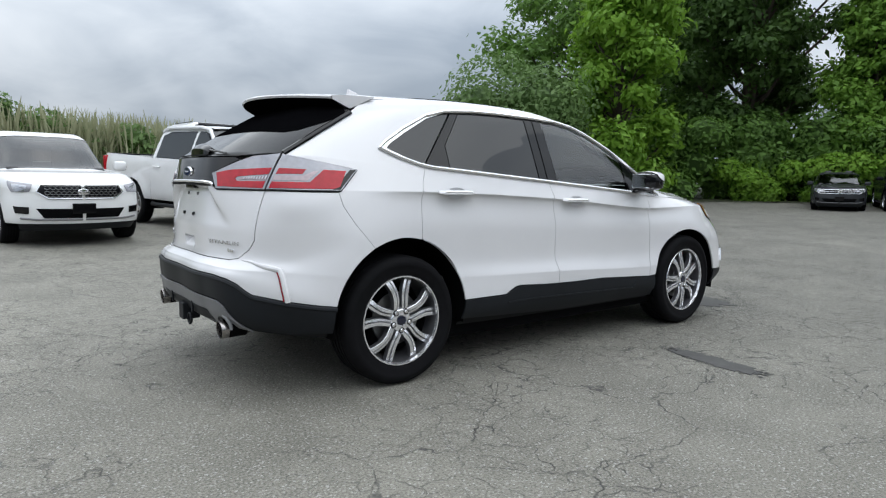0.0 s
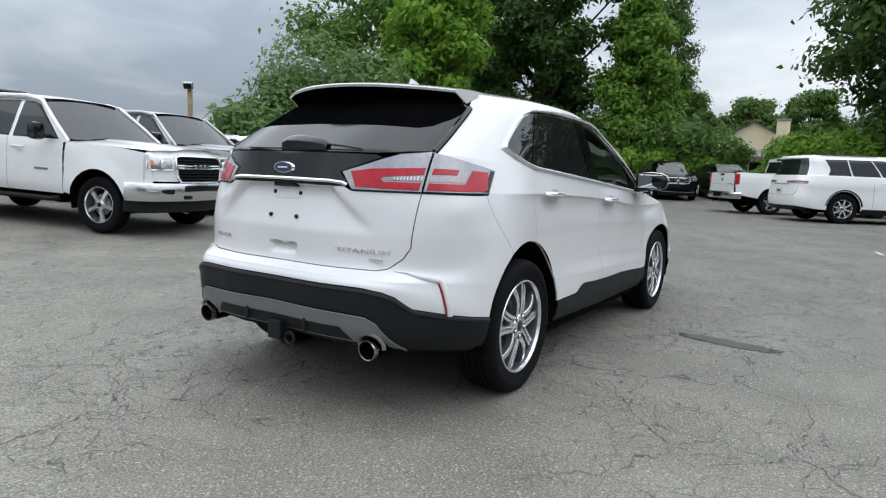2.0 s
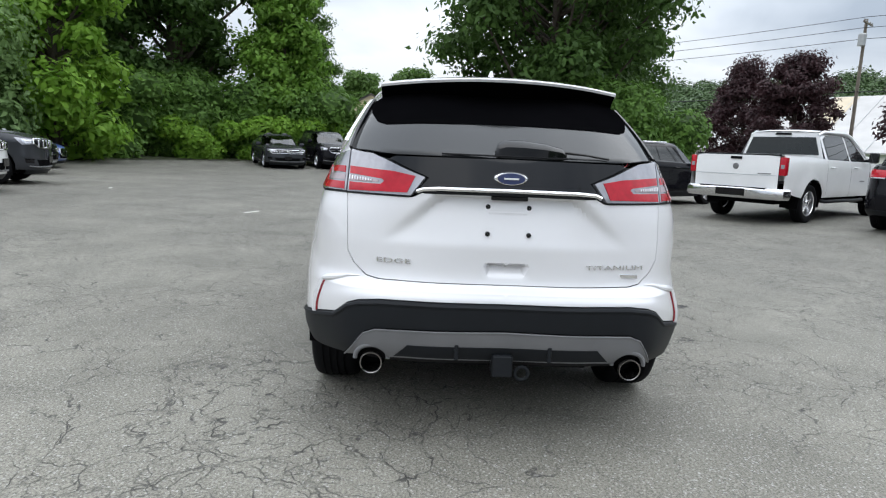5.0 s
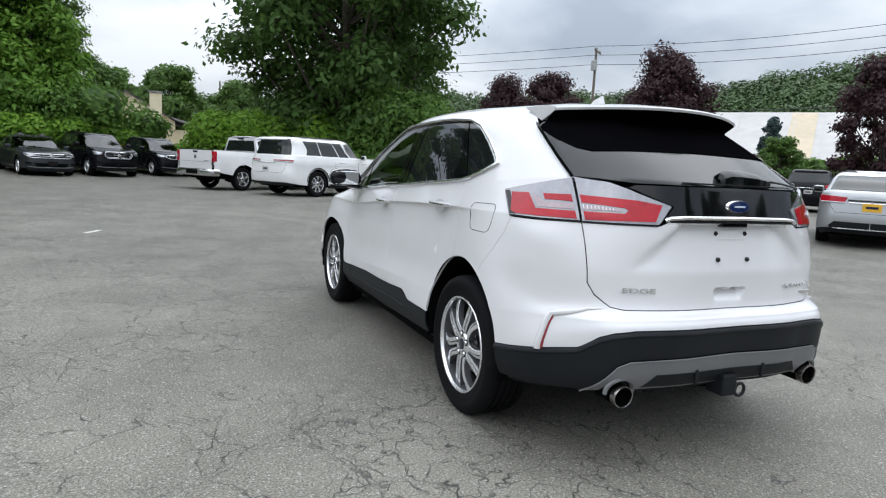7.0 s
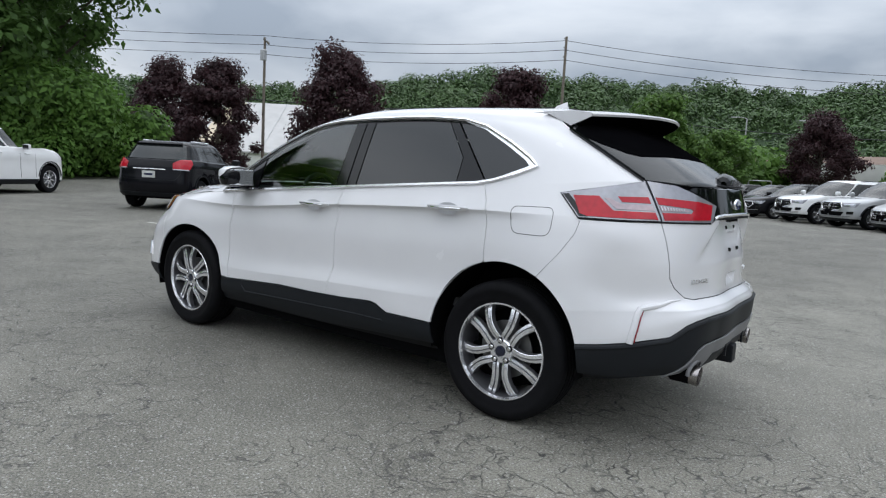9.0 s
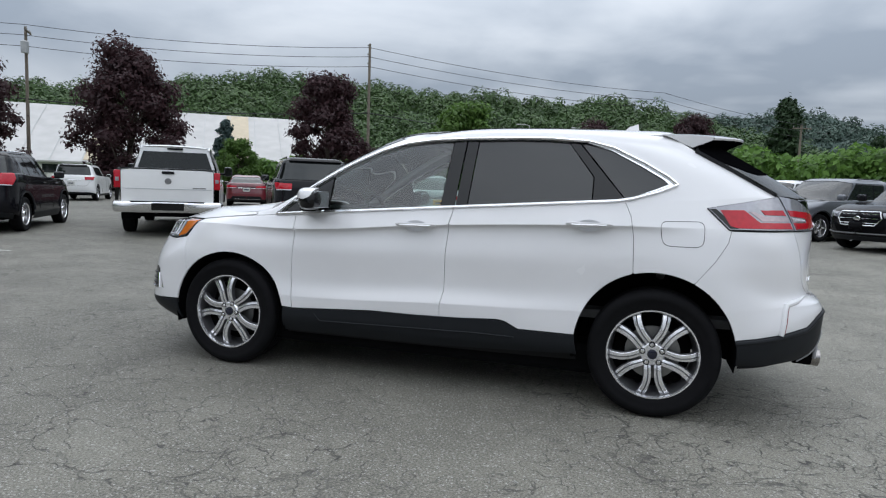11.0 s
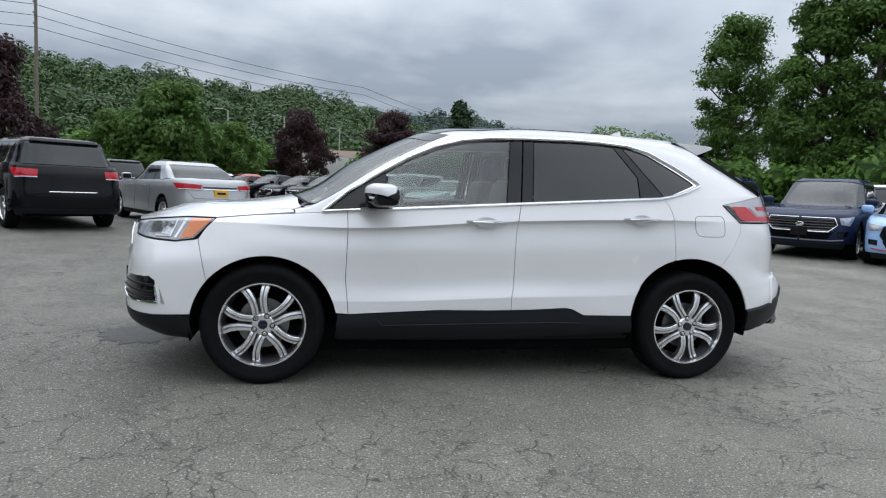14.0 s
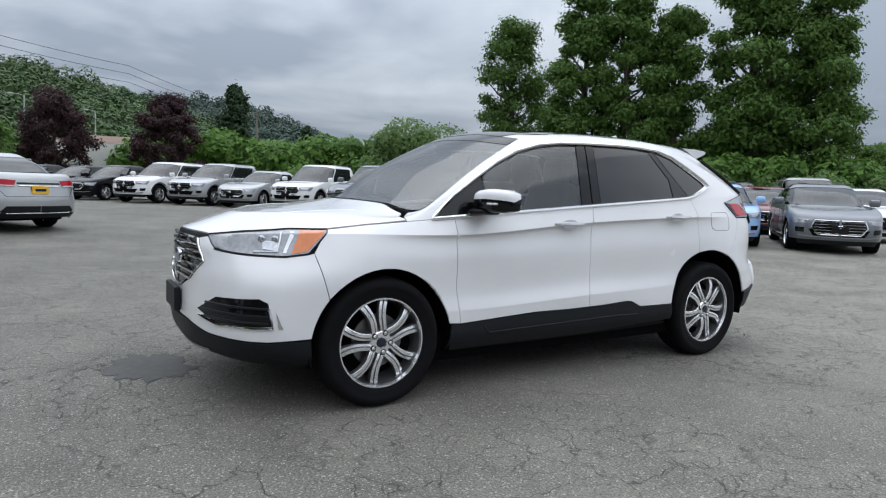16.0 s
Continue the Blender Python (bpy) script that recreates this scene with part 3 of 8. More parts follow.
# ---- the white car in the middle ----
def hero_lines():
    """Design lines of the car, each from the tail's middle to the nose's middle."""
    sill = [(-2.30, 0, .36), (-2.30, .40, .36), (-2.22, .66, .36), (-2.02, .84, .34), (-1.80, .90, .32), (-1.1, .88, .28), (-.1, .87, .26),
            (.95, .88, .26), (1.75, .90, .26), (2.02, .72, .26), (2.17, .40, .25), (2.21, 0, .25)]
    low = [(-2.36, 0, .47), (-2.355, .40, .47), (-2.275, .69, .45), (-2.06, .855, .43), (-1.80, .95, .40), (-1.1, .94, .36), (-.1, .93, .36),
           (.95, .935, .36), (1.75, .95, .335), (2.105, .79, .33), (2.29, .42, .315), (2.33, 0, .315)]
    clad = [(-2.385, 0, .655), (-2.378, .40, .655), (-2.295, .69, .64), (-2.085, .868, .57), (-1.80, .958, .50), (-1.1, .95, .46), (-.1, .94, .48),
            (.95, .94, .45), (1.75, .958, .43), (2.14, .83, .42), (2.33, .44, .41), (2.37, 0, .41)]
    ledge = [(-2.370, 0, .705), (-2.36, .40, .705), (-2.275, .69, .70), (-2.08, .845, .69), (-1.80, .95, .66), (-1.1, .938, .60), (-.1, .942, .562),
             (.95, .938, .525), (1.75, .955, .55), (2.125, .83, .56), (2.33, .44, .56), (2.37, 0, .56)]
    hollow = [(-2.325, 0, .745), (-2.315, .40, .745), (-2.21, .70, .745), (-2.045, .84, .75), (-1.78, .935, .80), (-1.1, .920, .70), (-.1, .912, .655),
              (.95, .916, .63), (1.75, .945, .72), (2.115, .81, .70), (2.315, .44, .70), (2.362, 0, .70)]
    mid = [(-2.33, 0, .92), (-2.305, .40, .92), (-2.19, .71, .92), (-2.03, .845, .93), (-1.76, .918, .94), (-1.1, .912, .90), (-.1, .908, .87),
           (.95, .908, .84), (1.72, .91, .86), (2.09, .74, .84), (2.29, .44, .82), (2.36, 0, .83)]
    under = [(-2.335, 0, 1.06), (-2.30, .42, 1.06), (-2.16, .71, 1.06), (-2.01, .838, 1.06), (-1.72, .893, 1.075), (-1.1, .893, 1.080), (-.1, .890, 1.035),
             (.95, .887, .961), (1.72, .869, .955), (2.075, .68, .92), (2.285, .40, .91), (2.362, 0, .915)]
    shoulder = [(-2.335, 0, 1.12), (-2.295, .42, 1.12), (-2.14, .71, 1.12), (-1.99, .825, 1.115), (-1.70, .885, 1.11), (-1.1, .908, 1.10), (-.1, .906, 1.055),
                (.95, .901, .98), (1.72, .852, .99), (2.06, .66, .975), (2.27, .38, .955), (2.35, 0, .962)]
    belt = [(-2.292, 0, 1.285), (-2.25, .42, 1.29), (-2.08, .68, 1.295), (-1.95, .755, 1.295), (-1.68, .815, 1.27), (-1.1, .855, 1.24), (-.1, .862, 1.17),
            (1.0, .85, 1.085), (1.45, .77, 1.068), (1.75, .56, 1.085), (1.95, .30, 1.075), (2.05, 0, 1.065)]
    glass_mid = [(-2.02, 0, 1.455), (-1.985, .42, 1.455), (-1.86, .655, 1.43), (-1.75, .70, 1.43), (-1.58, .735, 1.44), (-1.1, .775, 1.43), (-.1, .785, 1.40),
                 (.92, .80, 1.215), (1.15, .72, 1.12), (1.22, .52, 1.155), (1.26, .28, 1.17), (1.28, 0, 1.175)]
    rail = [(-1.72, 0, 1.625), (-1.69, .40, 1.615), (-1.60, .605, 1.575), (-1.50, .645, 1.56), (-1.35, .672, 1.575), (-1.0, .69, 1.612), (-.15, .70, 1.612),
            (.50, .71, 1.46), (.72, .63, 1.41), (.80, .44, 1.425), (.84, .22, 1.43), (.85, 0, 1.435)]
    edge = [(-1.50, 0, 1.695), (-1.48, .36, 1.685), (-1.42, .54, 1.655), (-1.33, .585, 1.65), (-1.2, .605, 1.655), (-.9, .615, 1.672), (-.25, .62, 1.668),
            (.18, .60, 1.615), (.30, .50, 1.625), (.36, .36, 1.64), (.39, .18, 1.648), (.40, 0, 1.65)]
    inner = [(-1.25, 0, 1.712), (-1.22, .22, 1.71), (-1.15, .33, 1.705), (-1.05, .36, 1.705), (-.95, .37, 1.706), (-.75, .37, 1.708), (-.35, .36, 1.708),
             (-.1, .34, 1.695), (0, .27, 1.695), (.04, .2, 1.698), (.06, .1, 1.70), (.07, 0, 1.70)]
    ridge = [(-.95 + .75 * k / 11, 0, 1.716) for k in range(12)]
    return [sill, low, clad, ledge, hollow, mid, under, shoulder, belt, glass_mid, rail, edge, inner, ridge]


def arc(cx, cz, r, a0, a1, n=14, kind="s"):
    return [(kind, cx + r * math.cos(radians(a0 + (a1 - a0) * k / (n - 1))), cz + r * math.sin(radians(a0 + (a1 - a0) * k / (n - 1)))) for k in range(n)]


def wheel_meshes(r_tyre, width, r_rim, spokes="twin", count=5, bright=ALLOY, dark=ALLOYDARK, fancy=True):
    """Meshes of one wheel round the y axis, outer face towards +y: (name, mesh)."""
    w = width / 2
    out = []
    seg = 64 if fancy else 26
    prof = [(r_rim - .012, -w * .80), (r_rim + .012, -w * .92), (r_rim + .045, -w), (r_tyre - .035, -w), (r_tyre - .012, -w * .90), (r_tyre - .002, -w * .72)]
    for g in (-.45, -.15, .15, .45):                     # tread grooves
        prof += [(r_tyre, w * (g - .05)), (r_tyre - .008, w * (g - .045)), (r_tyre - .008, w * (g + .045)), (r_tyre, w * (g + .05))]
    prof += [(r_tyre - .002, w * .72), (r_tyre - .012, w * .90), (r_tyre - .035, w), (r_rim + .060, w * 1.01), (r_rim + .055, w * .985), (r_rim + .03, w * .98),
             (r_rim + .012, w * .93), (r_rim - .004, w * .86)]
    out.append(("tyre", bm_mesh("tyre", lathe(prof, seg), RUBBER, True, 40)))
    lip = [(r_rim - .002, w * .88), (r_rim + .002, w * .90), (r_rim, w * .93), (r_rim - .007, w * .93), (r_rim - .012, w * .80)]
    out.append(("rim", bm_mesh("rim", lathe(lip, seg), bright, True, 40)))
    barrel = [(r_rim - .012, w * .80), (r_rim - .022, w * .4), (r_rim - .035, -w * .3)]
    out.append(("barrel", bm_mesh("barrel", lathe(barrel, seg), ALLOYDARK, True, 40)))
    # brake disc and back plate
    disc = lathe([(.02, w * .30), (.155, w * .30), (.155, w * .22), (.02, w * .22)], 40)
    out.append(("brake_disc", bm_mesh("brake_disc", disc, STEEL, True, 40)))
    back = lathe([(.001, -w * .1), (r_rim - .045, -w * .1)], 32)
    out.append(("back_plate", bm_mesh("back_plate", back, LINER, True)))
    face = w * .80
    if spokes == "twin":
        sec = ((-1.0, -.034), (-.88, -.002), (-.78, 0.0), (-.02, .001), (.06, -.010), (.18, -.011), (.26, -.004), (.84, -.007), (1.0, -.034))
        for k in range(count):
            for sg in (-1, 1):
                bm = bmesh.new()
                a0 = 2 * math.pi * k / count + math.pi / 2
                path = []
                for rr, da, hw, yy in ((.046, 30, .0205, -.010), (.066, 25, .0212, .000), (.090, 18, .0220, .006), (.118, 13.4, .0226, .009), (.150, 11.8, .0232, .008),
                                       (.182, 12.4, .0240, .004), (.212, 13.9, .0252, -.002), (.240, 15.8, .0264, -.010), (r_rim - .006, 17.0, .0270, -.016)):
                    a = a0 + radians(da) * sg
                    path.append((Vector((math.cos(a) * rr, face + yy, math.sin(a) * rr)), hw))
                prev = None
                for i, (p, hw) in enumerate(path):
                    q = path[min(i + 1, len(path) - 1)][0] - path[max(i - 1, 0)][0]
                    tan = Vector((q.x, 0, q.z)).normalized()
                    sd = Vector((-tan.z, 0, tan.x)) * sg
                    ring = [bm.verts.new(p + sd * (-w_ * hw) + Vector((0, d_, 0))) for w_, d_ in sec]
                    if prev:
                        for n_ in range(len(sec) - 1):
                            bm.faces.new((prev[n_], prev[n_ + 1], ring[n_ + 1], ring[n_])).material_index = 1 if n_ in (0, 4, 5, 7) else 0
                    prev = ring
                bmesh.ops.recalc_face_normals(bm, faces=bm.faces)
                out.append(("spoke", bm_mesh("spoke", bm, [bright, dark], True, 22)))
    else:
        for k in range(count):
            bm = bmesh.new()
            a = 2 * math.pi * k / count + math.pi / 2
            rows = []
            for t in (0, .5, 1):
                rr = .04 + (r_rim - .055) * t
                c = Vector((math.cos(a) * rr, face - .02 * t, math.sin(a) * rr))
                sd = Vector((-math.sin(a), 0, math.cos(a)))
                hw = (.026 + .012 * t) * (5 / count) ** .6
                rows.append([bm.verts.new(c - sd * hw - Vector((0, .03, 0))), bm.verts.new(c - sd * hw * .7), bm.verts.new(c + sd * hw * .7), bm.verts.new(c + sd * hw - Vector((0, .03, 0)))])
            for p, q in zip(rows, rows[1:]):
                for n_ in range(3):
                    bm.faces.new((p[n_], p[n_ + 1], q[n_ + 1], q[n_]))
            out.append(("spoke", bm_mesh("spoke", bm, bright, True, 30)))
    hub = lathe([(.078, face - .055), (.074, face - .012), (.060, face + .002), (.034, face + .004), (.033, face - .002), (.001, face - .002)], 32)
    out.append(("hub", bm_mesh("hub", hub, bright, True, 40)))
    cap = lathe([(.029, face - .002), (.028, face + .006), (.022, face + .008), (.001, face + .008)], 24)
    out.append(("centre_cap", bm_mesh("centre_cap", cap, GLOSSBLACK if not fancy else pbr("navy wheel cap", (.006, .009, .025), .15, coat=.5), True, 40)))
    if fancy:
        for k in range(5):
            a = 2 * math.pi * k / 5 + math.pi / 2 + math.pi / 5
            nut = lathe([(.0125, face - .02), (.0125, face + .006), (.009, face + .010), (.001, face + .011)], 10, at=(math.cos(a) * .057, 0, math.sin(a) * .057))
            out.append(("lug_nut", bm_mesh("lug_nut", nut, CHROME, True, 40)))
            ring = lathe([(.017, face - .01), (.017, face + .0045), (.0135, face + .0045)], 10, at=(math.cos(a) * .057, 0, math.sin(a) * .057))
            out.append(("lug_seat", bm_mesh("lug_seat", ring, LINER, True, 40)))
    return out


def fit_wheels(parent, meshes, spots):
    """Puts a wheel, with its own pieces below it, at each (x, y, z, turn)."""
    for x, y, z, turn in spots:
        tyre = put("wheel", meshes[0][1], parent, pose(x, y, z, 0, turn, 0 if y > 0 else 180))
        for nm, me in meshes[1:]:
            put(nm, me, tyre)


def text_mesh(body, size, depth, material, name="lettering"):
    cu = bpy.data.curves.new(name, "FONT")
    cu.body, cu.size, cu.extrude, cu.align_x, cu.align_y = body, size, depth, "CENTER", "CENTER"
    ob = bpy.data.objects.new(name, cu)
    scene.collection.objects.link(ob)
    bpy.context.view_layer.update()
    me = bpy.data.meshes.new_from_object(ob.evaluated_get(bpy.context.evaluated_depsgraph_get()))
    bpy.data.objects.remove(ob)
    bpy.data.curves.remove(cu)
    me.materials.clear()
    me.materials.append(material)
    return me


def dark_shell(skin, parent, v_top, wells, name="inner_body", res=3):
    """The dark inner body behind the panel gaps, open at the wheels."""
    vs = [j for j in range(0, skin.nv, res) if skin.vs[j] <= v_top]
    us = list(range(0, skin.nu, res))
    if us[-1] != skin.nu - 1:
        us.append(skin.nu - 1)
    p = skin.p[np.ix_(vs, us)] - skin.n[np.ix_(vs, us)] * 0.013
    hollow = (np.abs(p[..., 1]) < .69) & (p[..., 2] > .76) & (p[..., 2] < 1.14) & (p[..., 0] < -2.05)
    p[..., 0] += hollow * .07
    bm = bmesh.new()
    for sg in (1, -1):
        g = [[bm.verts.new((p[j, i, 0], p[j, i, 1] * sg, p[j, i, 2])) for i in range(len(us))] for j in range(len(vs))]
        for j in range(len(vs) - 1):
            for i in range(len(us) - 1):
                c = (p[j, i] + p[j + 1, i + 1]) / 2
                if any(math.hypot(c[0] - wx, c[2] - wz) < r + .012 for wx, wz, r in wells) and abs(c[1]) > .5:
                    continue
                bm.faces.new((g[j][i], g[j][i + 1], g[j + 1][i + 1], g[j + 1][i]))
    return part(name, bm, SEAM, parent, smooth=True)


def wheel_wells(parent, wells, y_in, y_out, material=LINER):
    for wx, wz, r in wells:
        for sg in (1, -1):
            bm = bmesh.new()
            rows = []
            for y in (y_in * sg, y_out * sg):
                rows.append([bm.verts.new((wx + math.cos(a) * (r + .004), y, wz + math.sin(a) * (r + .004))) for a in (radians(-12 + 204 * k / 30) for k in range(31))])
            for i in range(30):
                bm.faces.new((rows[0][i], rows[0][i + 1], rows[1][i + 1], rows[1][i]))
            c = bm.verts.new((wx, y_in * sg, wz))
            for i in range(30):
                bm.faces.new((c, rows[0][i], rows[0][i + 1]))
            part("wheel_liner", bm, material, parent, smooth=True)


def plate_recess(p):
    """The sunk field for the number plate on the tailgate."""
    y, z = np.abs(p[:, 1]), p[:, 2]
    edge = .35 + np.clip(1.11 - z, 0, 1) * 1.15
    deep = np.clip((z - .905) / .20, 0, 1) * .050
    k = np.clip((edge - y) / .085, 0, 1)
    k = k * k * (3 - 2 * k)
    top = np.clip((1.135 - z) / .02, 0, 1)
    # the grip above the bumper
    g = np.clip((.095 - np.abs(y)) / .02, 0, 1) * np.clip((.826 - z) / .006, 0, 1) * np.clip((z - .772) / .045, 0, 1) * .042
    q = p.copy()
    q[:, 0] += deep * k * top + g
    return q


def hero_car():
    car = tagged(new("car"), "pearl white mid-size SUV with dark cladding parked on the asphalt", "car")
    car.empty_display_size = 0.1
    sk = Skin(hero_lines(), .010, (3, 7, 8))
    ku, kv, um, vm = sk.ku, sk.kv, sk.us[-1], sk.vs[-1]
    fw, rw = (1.415, .362, .436), (-1.418, .405, .443)
    dark_shell(sk, car, kv[8] - .02, (fw, rw))
    wheel_wells(car, (fw, rw), .60, .93)
    part("underbody", box_bm(3.3, 1.66, .18, .03, at=(.05, 0, .28)), LINER, car)
    W = PAINT_WHITE
    # window outline in side view
    dlo_low = [(1.085, 1.071), (.71, 1.102), (-.197, 1.172), (-1.18, 1.245), (-1.27, 1.262), (-1.40, 1.302)]
    tip = (-1.505, 1.347)
    dlo_top = [(-1.455, 1.388), (-1.32, 1.467), (-1.138, 1.556), (-.986, 1.594), (-.759, 1.609), (-.571, 1.611), (-.224, 1.603), (.0, 1.592),
               (.183, 1.568), (.371, 1.514), (.553, 1.430), (.735, 1.325), (.915, 1.213)]
    S = lambda pts: [("s", a, b) for a, b in pts]
    # doors
    f_gap = [(.932, 1.079), (.926, .963), (.934, .667), (.912, .447)]
    b_gap = [(-.192, 1.169), (-.170, 1.069), (-.155, .885), (-.155, .646), (-.136, .552), (-.138, .478)]
    r_gap = [(-1.222, 1.247), (-1.262, 1.16), (-1.283, 1.04), (-1.291, .838)]
    panel("front_door", sk, S([*f_gap, (.33, .478), *b_gap[::-1]]), car, W, res=.02)
    ra = arc(*rw, 6, 106, 30)
    panel("rear_door", sk, S([*b_gap, (-.51, .500), (-.56, .492), (-.64, .452)]) + [q for q in ra if q[1] > -1.287] + S(r_gap[::-1]), car, W, res=.02)
    # rear quarter with the pillar and the roof rail
    seam = [(-1.80, 1.100), (-1.785, 1.03), (-1.725, .93), (-1.625, .805)]
    up = [("uv", ku[7] + .62 * (ku[8] - ku[7]), kv[9] - .01), ("uv", ku[7] + .62 * (ku[8] - ku[7]), kv[10]), ("uv", ku[7] + .5 * (ku[8] - ku[7]), kv[11]),
          ("uv", ku[5], kv[11] + .01), ("uv", ku[3], kv[11])]
    body = S(r_gap[::-1]) + S([dlo_low[-2], dlo_low[-1], tip, *dlo_top, dlo_low[0]]) + [("s", 1.25, 1.058), ("t", 1.185, .735)] + up
    body += S([(-1.47, 1.640), (-1.60, 1.553), (-2.045, 1.298)]) + S([(-1.668, 1.222), (-1.787, 1.104), seam[0]]) + S(seam[1:])
    body += [q for q in arc(*rw, 116.5, 74.5, 14)]
    panel("body_side", sk, body, car, W, res=.022, thick=.02, shrink=.0011)
    # front wing
    fa = arc(*fw, 12, 168, 22)
    wing_seam = [(1.812, .885), (1.795, .82), (1.752, .645)]
    panel("front_wing", sk, S([f_gap[0], (1.085, 1.069), (1.25, 1.056), (1.50, 1.034), (1.718, 1.008), (1.775, .945), *wing_seam]) + [q for q in fa if q[1] < 1.748 and q[2] > .45]
          + S([(.978, .452), (.912, .448)]) + S(f_gap[::-1][:-1]), car, W, res=.022)
    # cladding
    panel("sill_cladding", sk, S([(.98, .447), (.91, .443), (.33, .473), (-.51, .495), (-.56, .487), (-.645, .447), (-.978, .449), (-.995, .335), (-.10, .285), (.99, .285)]), car, CLAD,
          "charcoal plastic sill", off=.006, res=.04)
    strip("sill_line", sk, S([(.74, .42), (.70, .376), (-.40, .402), (-.62, .40)]), car, CLAD, .005, .006)
    # rear bumper
    bump_low = [("r", 0, .664), ("r", .55, .664), ("r", .64, .652), ("r", .69, .632), ("r", .752, .575), ("s", -2.09, .541), ("s", -1.95, .516), ("s", -1.852, .502)]
    panel("rear_bumper_cover", sk, [("r", 0, .737), ("r", .56, .7385), ("r", .617, .7495), ("r", .676, .7985), ("r", .7055, .851), ("r", .717, 1.109)] + S(seam) +
          [q for q in arc(*rw, 168, 117.5, 12)][::-1] + bump_low[::-1], car, W, joined=True, res=.016, step=.014, shrink=.0011)
    skid_top = [("r", .703, .383), ("r", .664, .44), ("r", .612, .514), ("r", .56, .536), ("r", 0, .545)]
    panel("rear_bumper_lower", sk, [(q[0], q[1], q[2] - .004) for q in bump_low] + [q for q in arc(*rw, 168, 182, 4)] + S([(-1.86, .36), (-2.05, .365)]) +
          skid_top, car, CLAD, "charcoal plastic lower bumper", joined=True, res=.02, off=.008)
    strip("bumper_lip", sk, [(q[0], q[1], q[2] - .014) for q in bump_low], car, CLAD, .014, .001, step=.015, flat=.8, seg=8)
    notch = [("r", .578 + .070 * math.cos(radians(a)), .388 + .060 * math.sin(radians(a))) for a in range(8, 180, 16)]
    panel("skid_trim", sk, [(a, b, c - .004) for a, b, c in skid_top[::-1]] + notch + [("r", .50, .40), ("r", 0, .40)], car, SILVERP, "grey skid trim", joined=True, res=.02, step=.014, off=.012)
    strip("skid_edge", sk, [(a, b, c - .006) for a, b, c in skid_top], car, SILVERP, .004, .012, step=.015)
    panel("skid_inset", sk, [("r", 0, .472), ("r", .42, .470), ("r", .48, .410), ("r", 0, .407)], car, CLAD, joined=True, res=.03, off=.0145)
    for sg in (1, -1):
        part("skid_rib", box_bm(.012, .018, .07, .004, at=(-2.376, .205 * sg, .442)), CLAD, car)
    strip("reflector", sk, S([(-2.125, .706), (-2.118, .665), (-2.114, .61), (-2.104, .545)]), car, REFLEX, .0068, .0005, label="narrow red reflector", step=.015)
    lip = [("s", -2.088, .540), ("s", -2.099, .610), ("s", -2.103, .665), ("s", -2.112, .702), ("r", .735, .727), ("r", .700, .739), ("r", .645, .744)]
    uv = sk.outline(lip, False, .014)
    fade = np.minimum(1, np.linspace(2.6, 0.12, len(uv)))
    edge_p = sk.at(uv) + sk.normal(uv) * .001
    for sg in (1, -1):
        part("bumper_flare", tube_bm(edge_p * (1, sg, 1), [float(.0160 * f) for f in fade], 10), W, car, "", True)
    strip("bumper_shadow_line", sk, [(q[0], q[1], q[2] + .001) for q in bump_low], car, SEAM, .0025, .0, step=.015)
    # tailgate
    gate = panel("tailgate", sk, [("r", 0, .739), ("r", .56, .741), ("r", .616, .7515), ("r", .6745, .800), ("r", .704, .852), ("r", .7155, 1.107), ("r", .42, 1.108), ("r", .38, 1.128), ("r", 0, 1.132)],
                 car, W, joined=True, res=.014, step=.012, shape=plate_recess, smooth_by_mesh=True)[0]
    panel("gate_panel", sk, [("r", 0, 1.15), ("r", .40, 1.138), ("r", .352, 1.193), ("r", .46, 1.236), ("r", .53, 1.268), ("r", .50, 1.281), ("r", 0, 1.285)], car, GLOSSBLACK,
          "gloss black tailgate panel", joined=True, res=.03)
    panel("rear_window", sk, [("r", 0, 1.289), ("r", .50, 1.286), ("r", .63, 1.300), ("s", -2.03, 1.305), ("s", -1.60, 1.548), ("r", .55, 1.60), ("r", 0, 1.622)], car, PRIVACY_REAR,
          "dark privacy rear window", joined=True, res=.03, thick=.006)
    # black sheet: the frit, and the spoiler's dark reflection painted over the glass
    panel("window_band", sk, [("r", 0, 1.438), ("r", .40, 1.430), ("r", .56, 1.422), ("r", .605, 1.435), ("r", .64, 1.475), ("s", -1.62, 1.536), ("r", .55, 1.595), ("r", 0, 1.620)], car, SHADEBLACK, "black frit and painted spoiler reflection at the window's top", joined=True, res=.03, off=.003, thick=0)
    strip("pillar_trim", sk, S([(-2.035, 1.300), (-1.82, 1.427), (-1.60, 1.55)]), car, GLOSSBLACK, .016, .006, flat=.5)
    strip("gate_chrome", sk, [("r", 0, 1.148), ("r", .30, 1.146), ("r", .375, 1.140), ("r", .40, 1.130)], car, CHROME, .0095, .006)
    strip("gate_chrome_lip", sk, [("r", 0, 1.134), ("r", .37, 1.130)], car, SEAM, .006, .0)
    # tail lamps
    inner = [("r", .365, 1.193), ("r", .425, 1.111), ("r", .7135, 1.1095), ("r", .706, 1.297), ("r", .60, 1.285), ("r", .54, 1.262), ("r", .46, 1.228)]
    outer = [("r", .7185, 1.1115), ("s", -1.787, 1.107), ("s", -1.671, 1.2205), ("s", -2.04, 1.2955), ("r", .712, 1.298)]
    for ln, nm in ((inner, "gate_lamp"), (outer, "tail_lamp")):
        panel(nm, sk, ln, car, CLEARLENS, "smoky tail lamp with red bands", off=.008, res=.02, thick=.03)
    red = lambda pts, nm="red_band": panel(nm, sk, pts, car, REDLENS, "red lamp band", off=.011, res=.02, thick=.004)
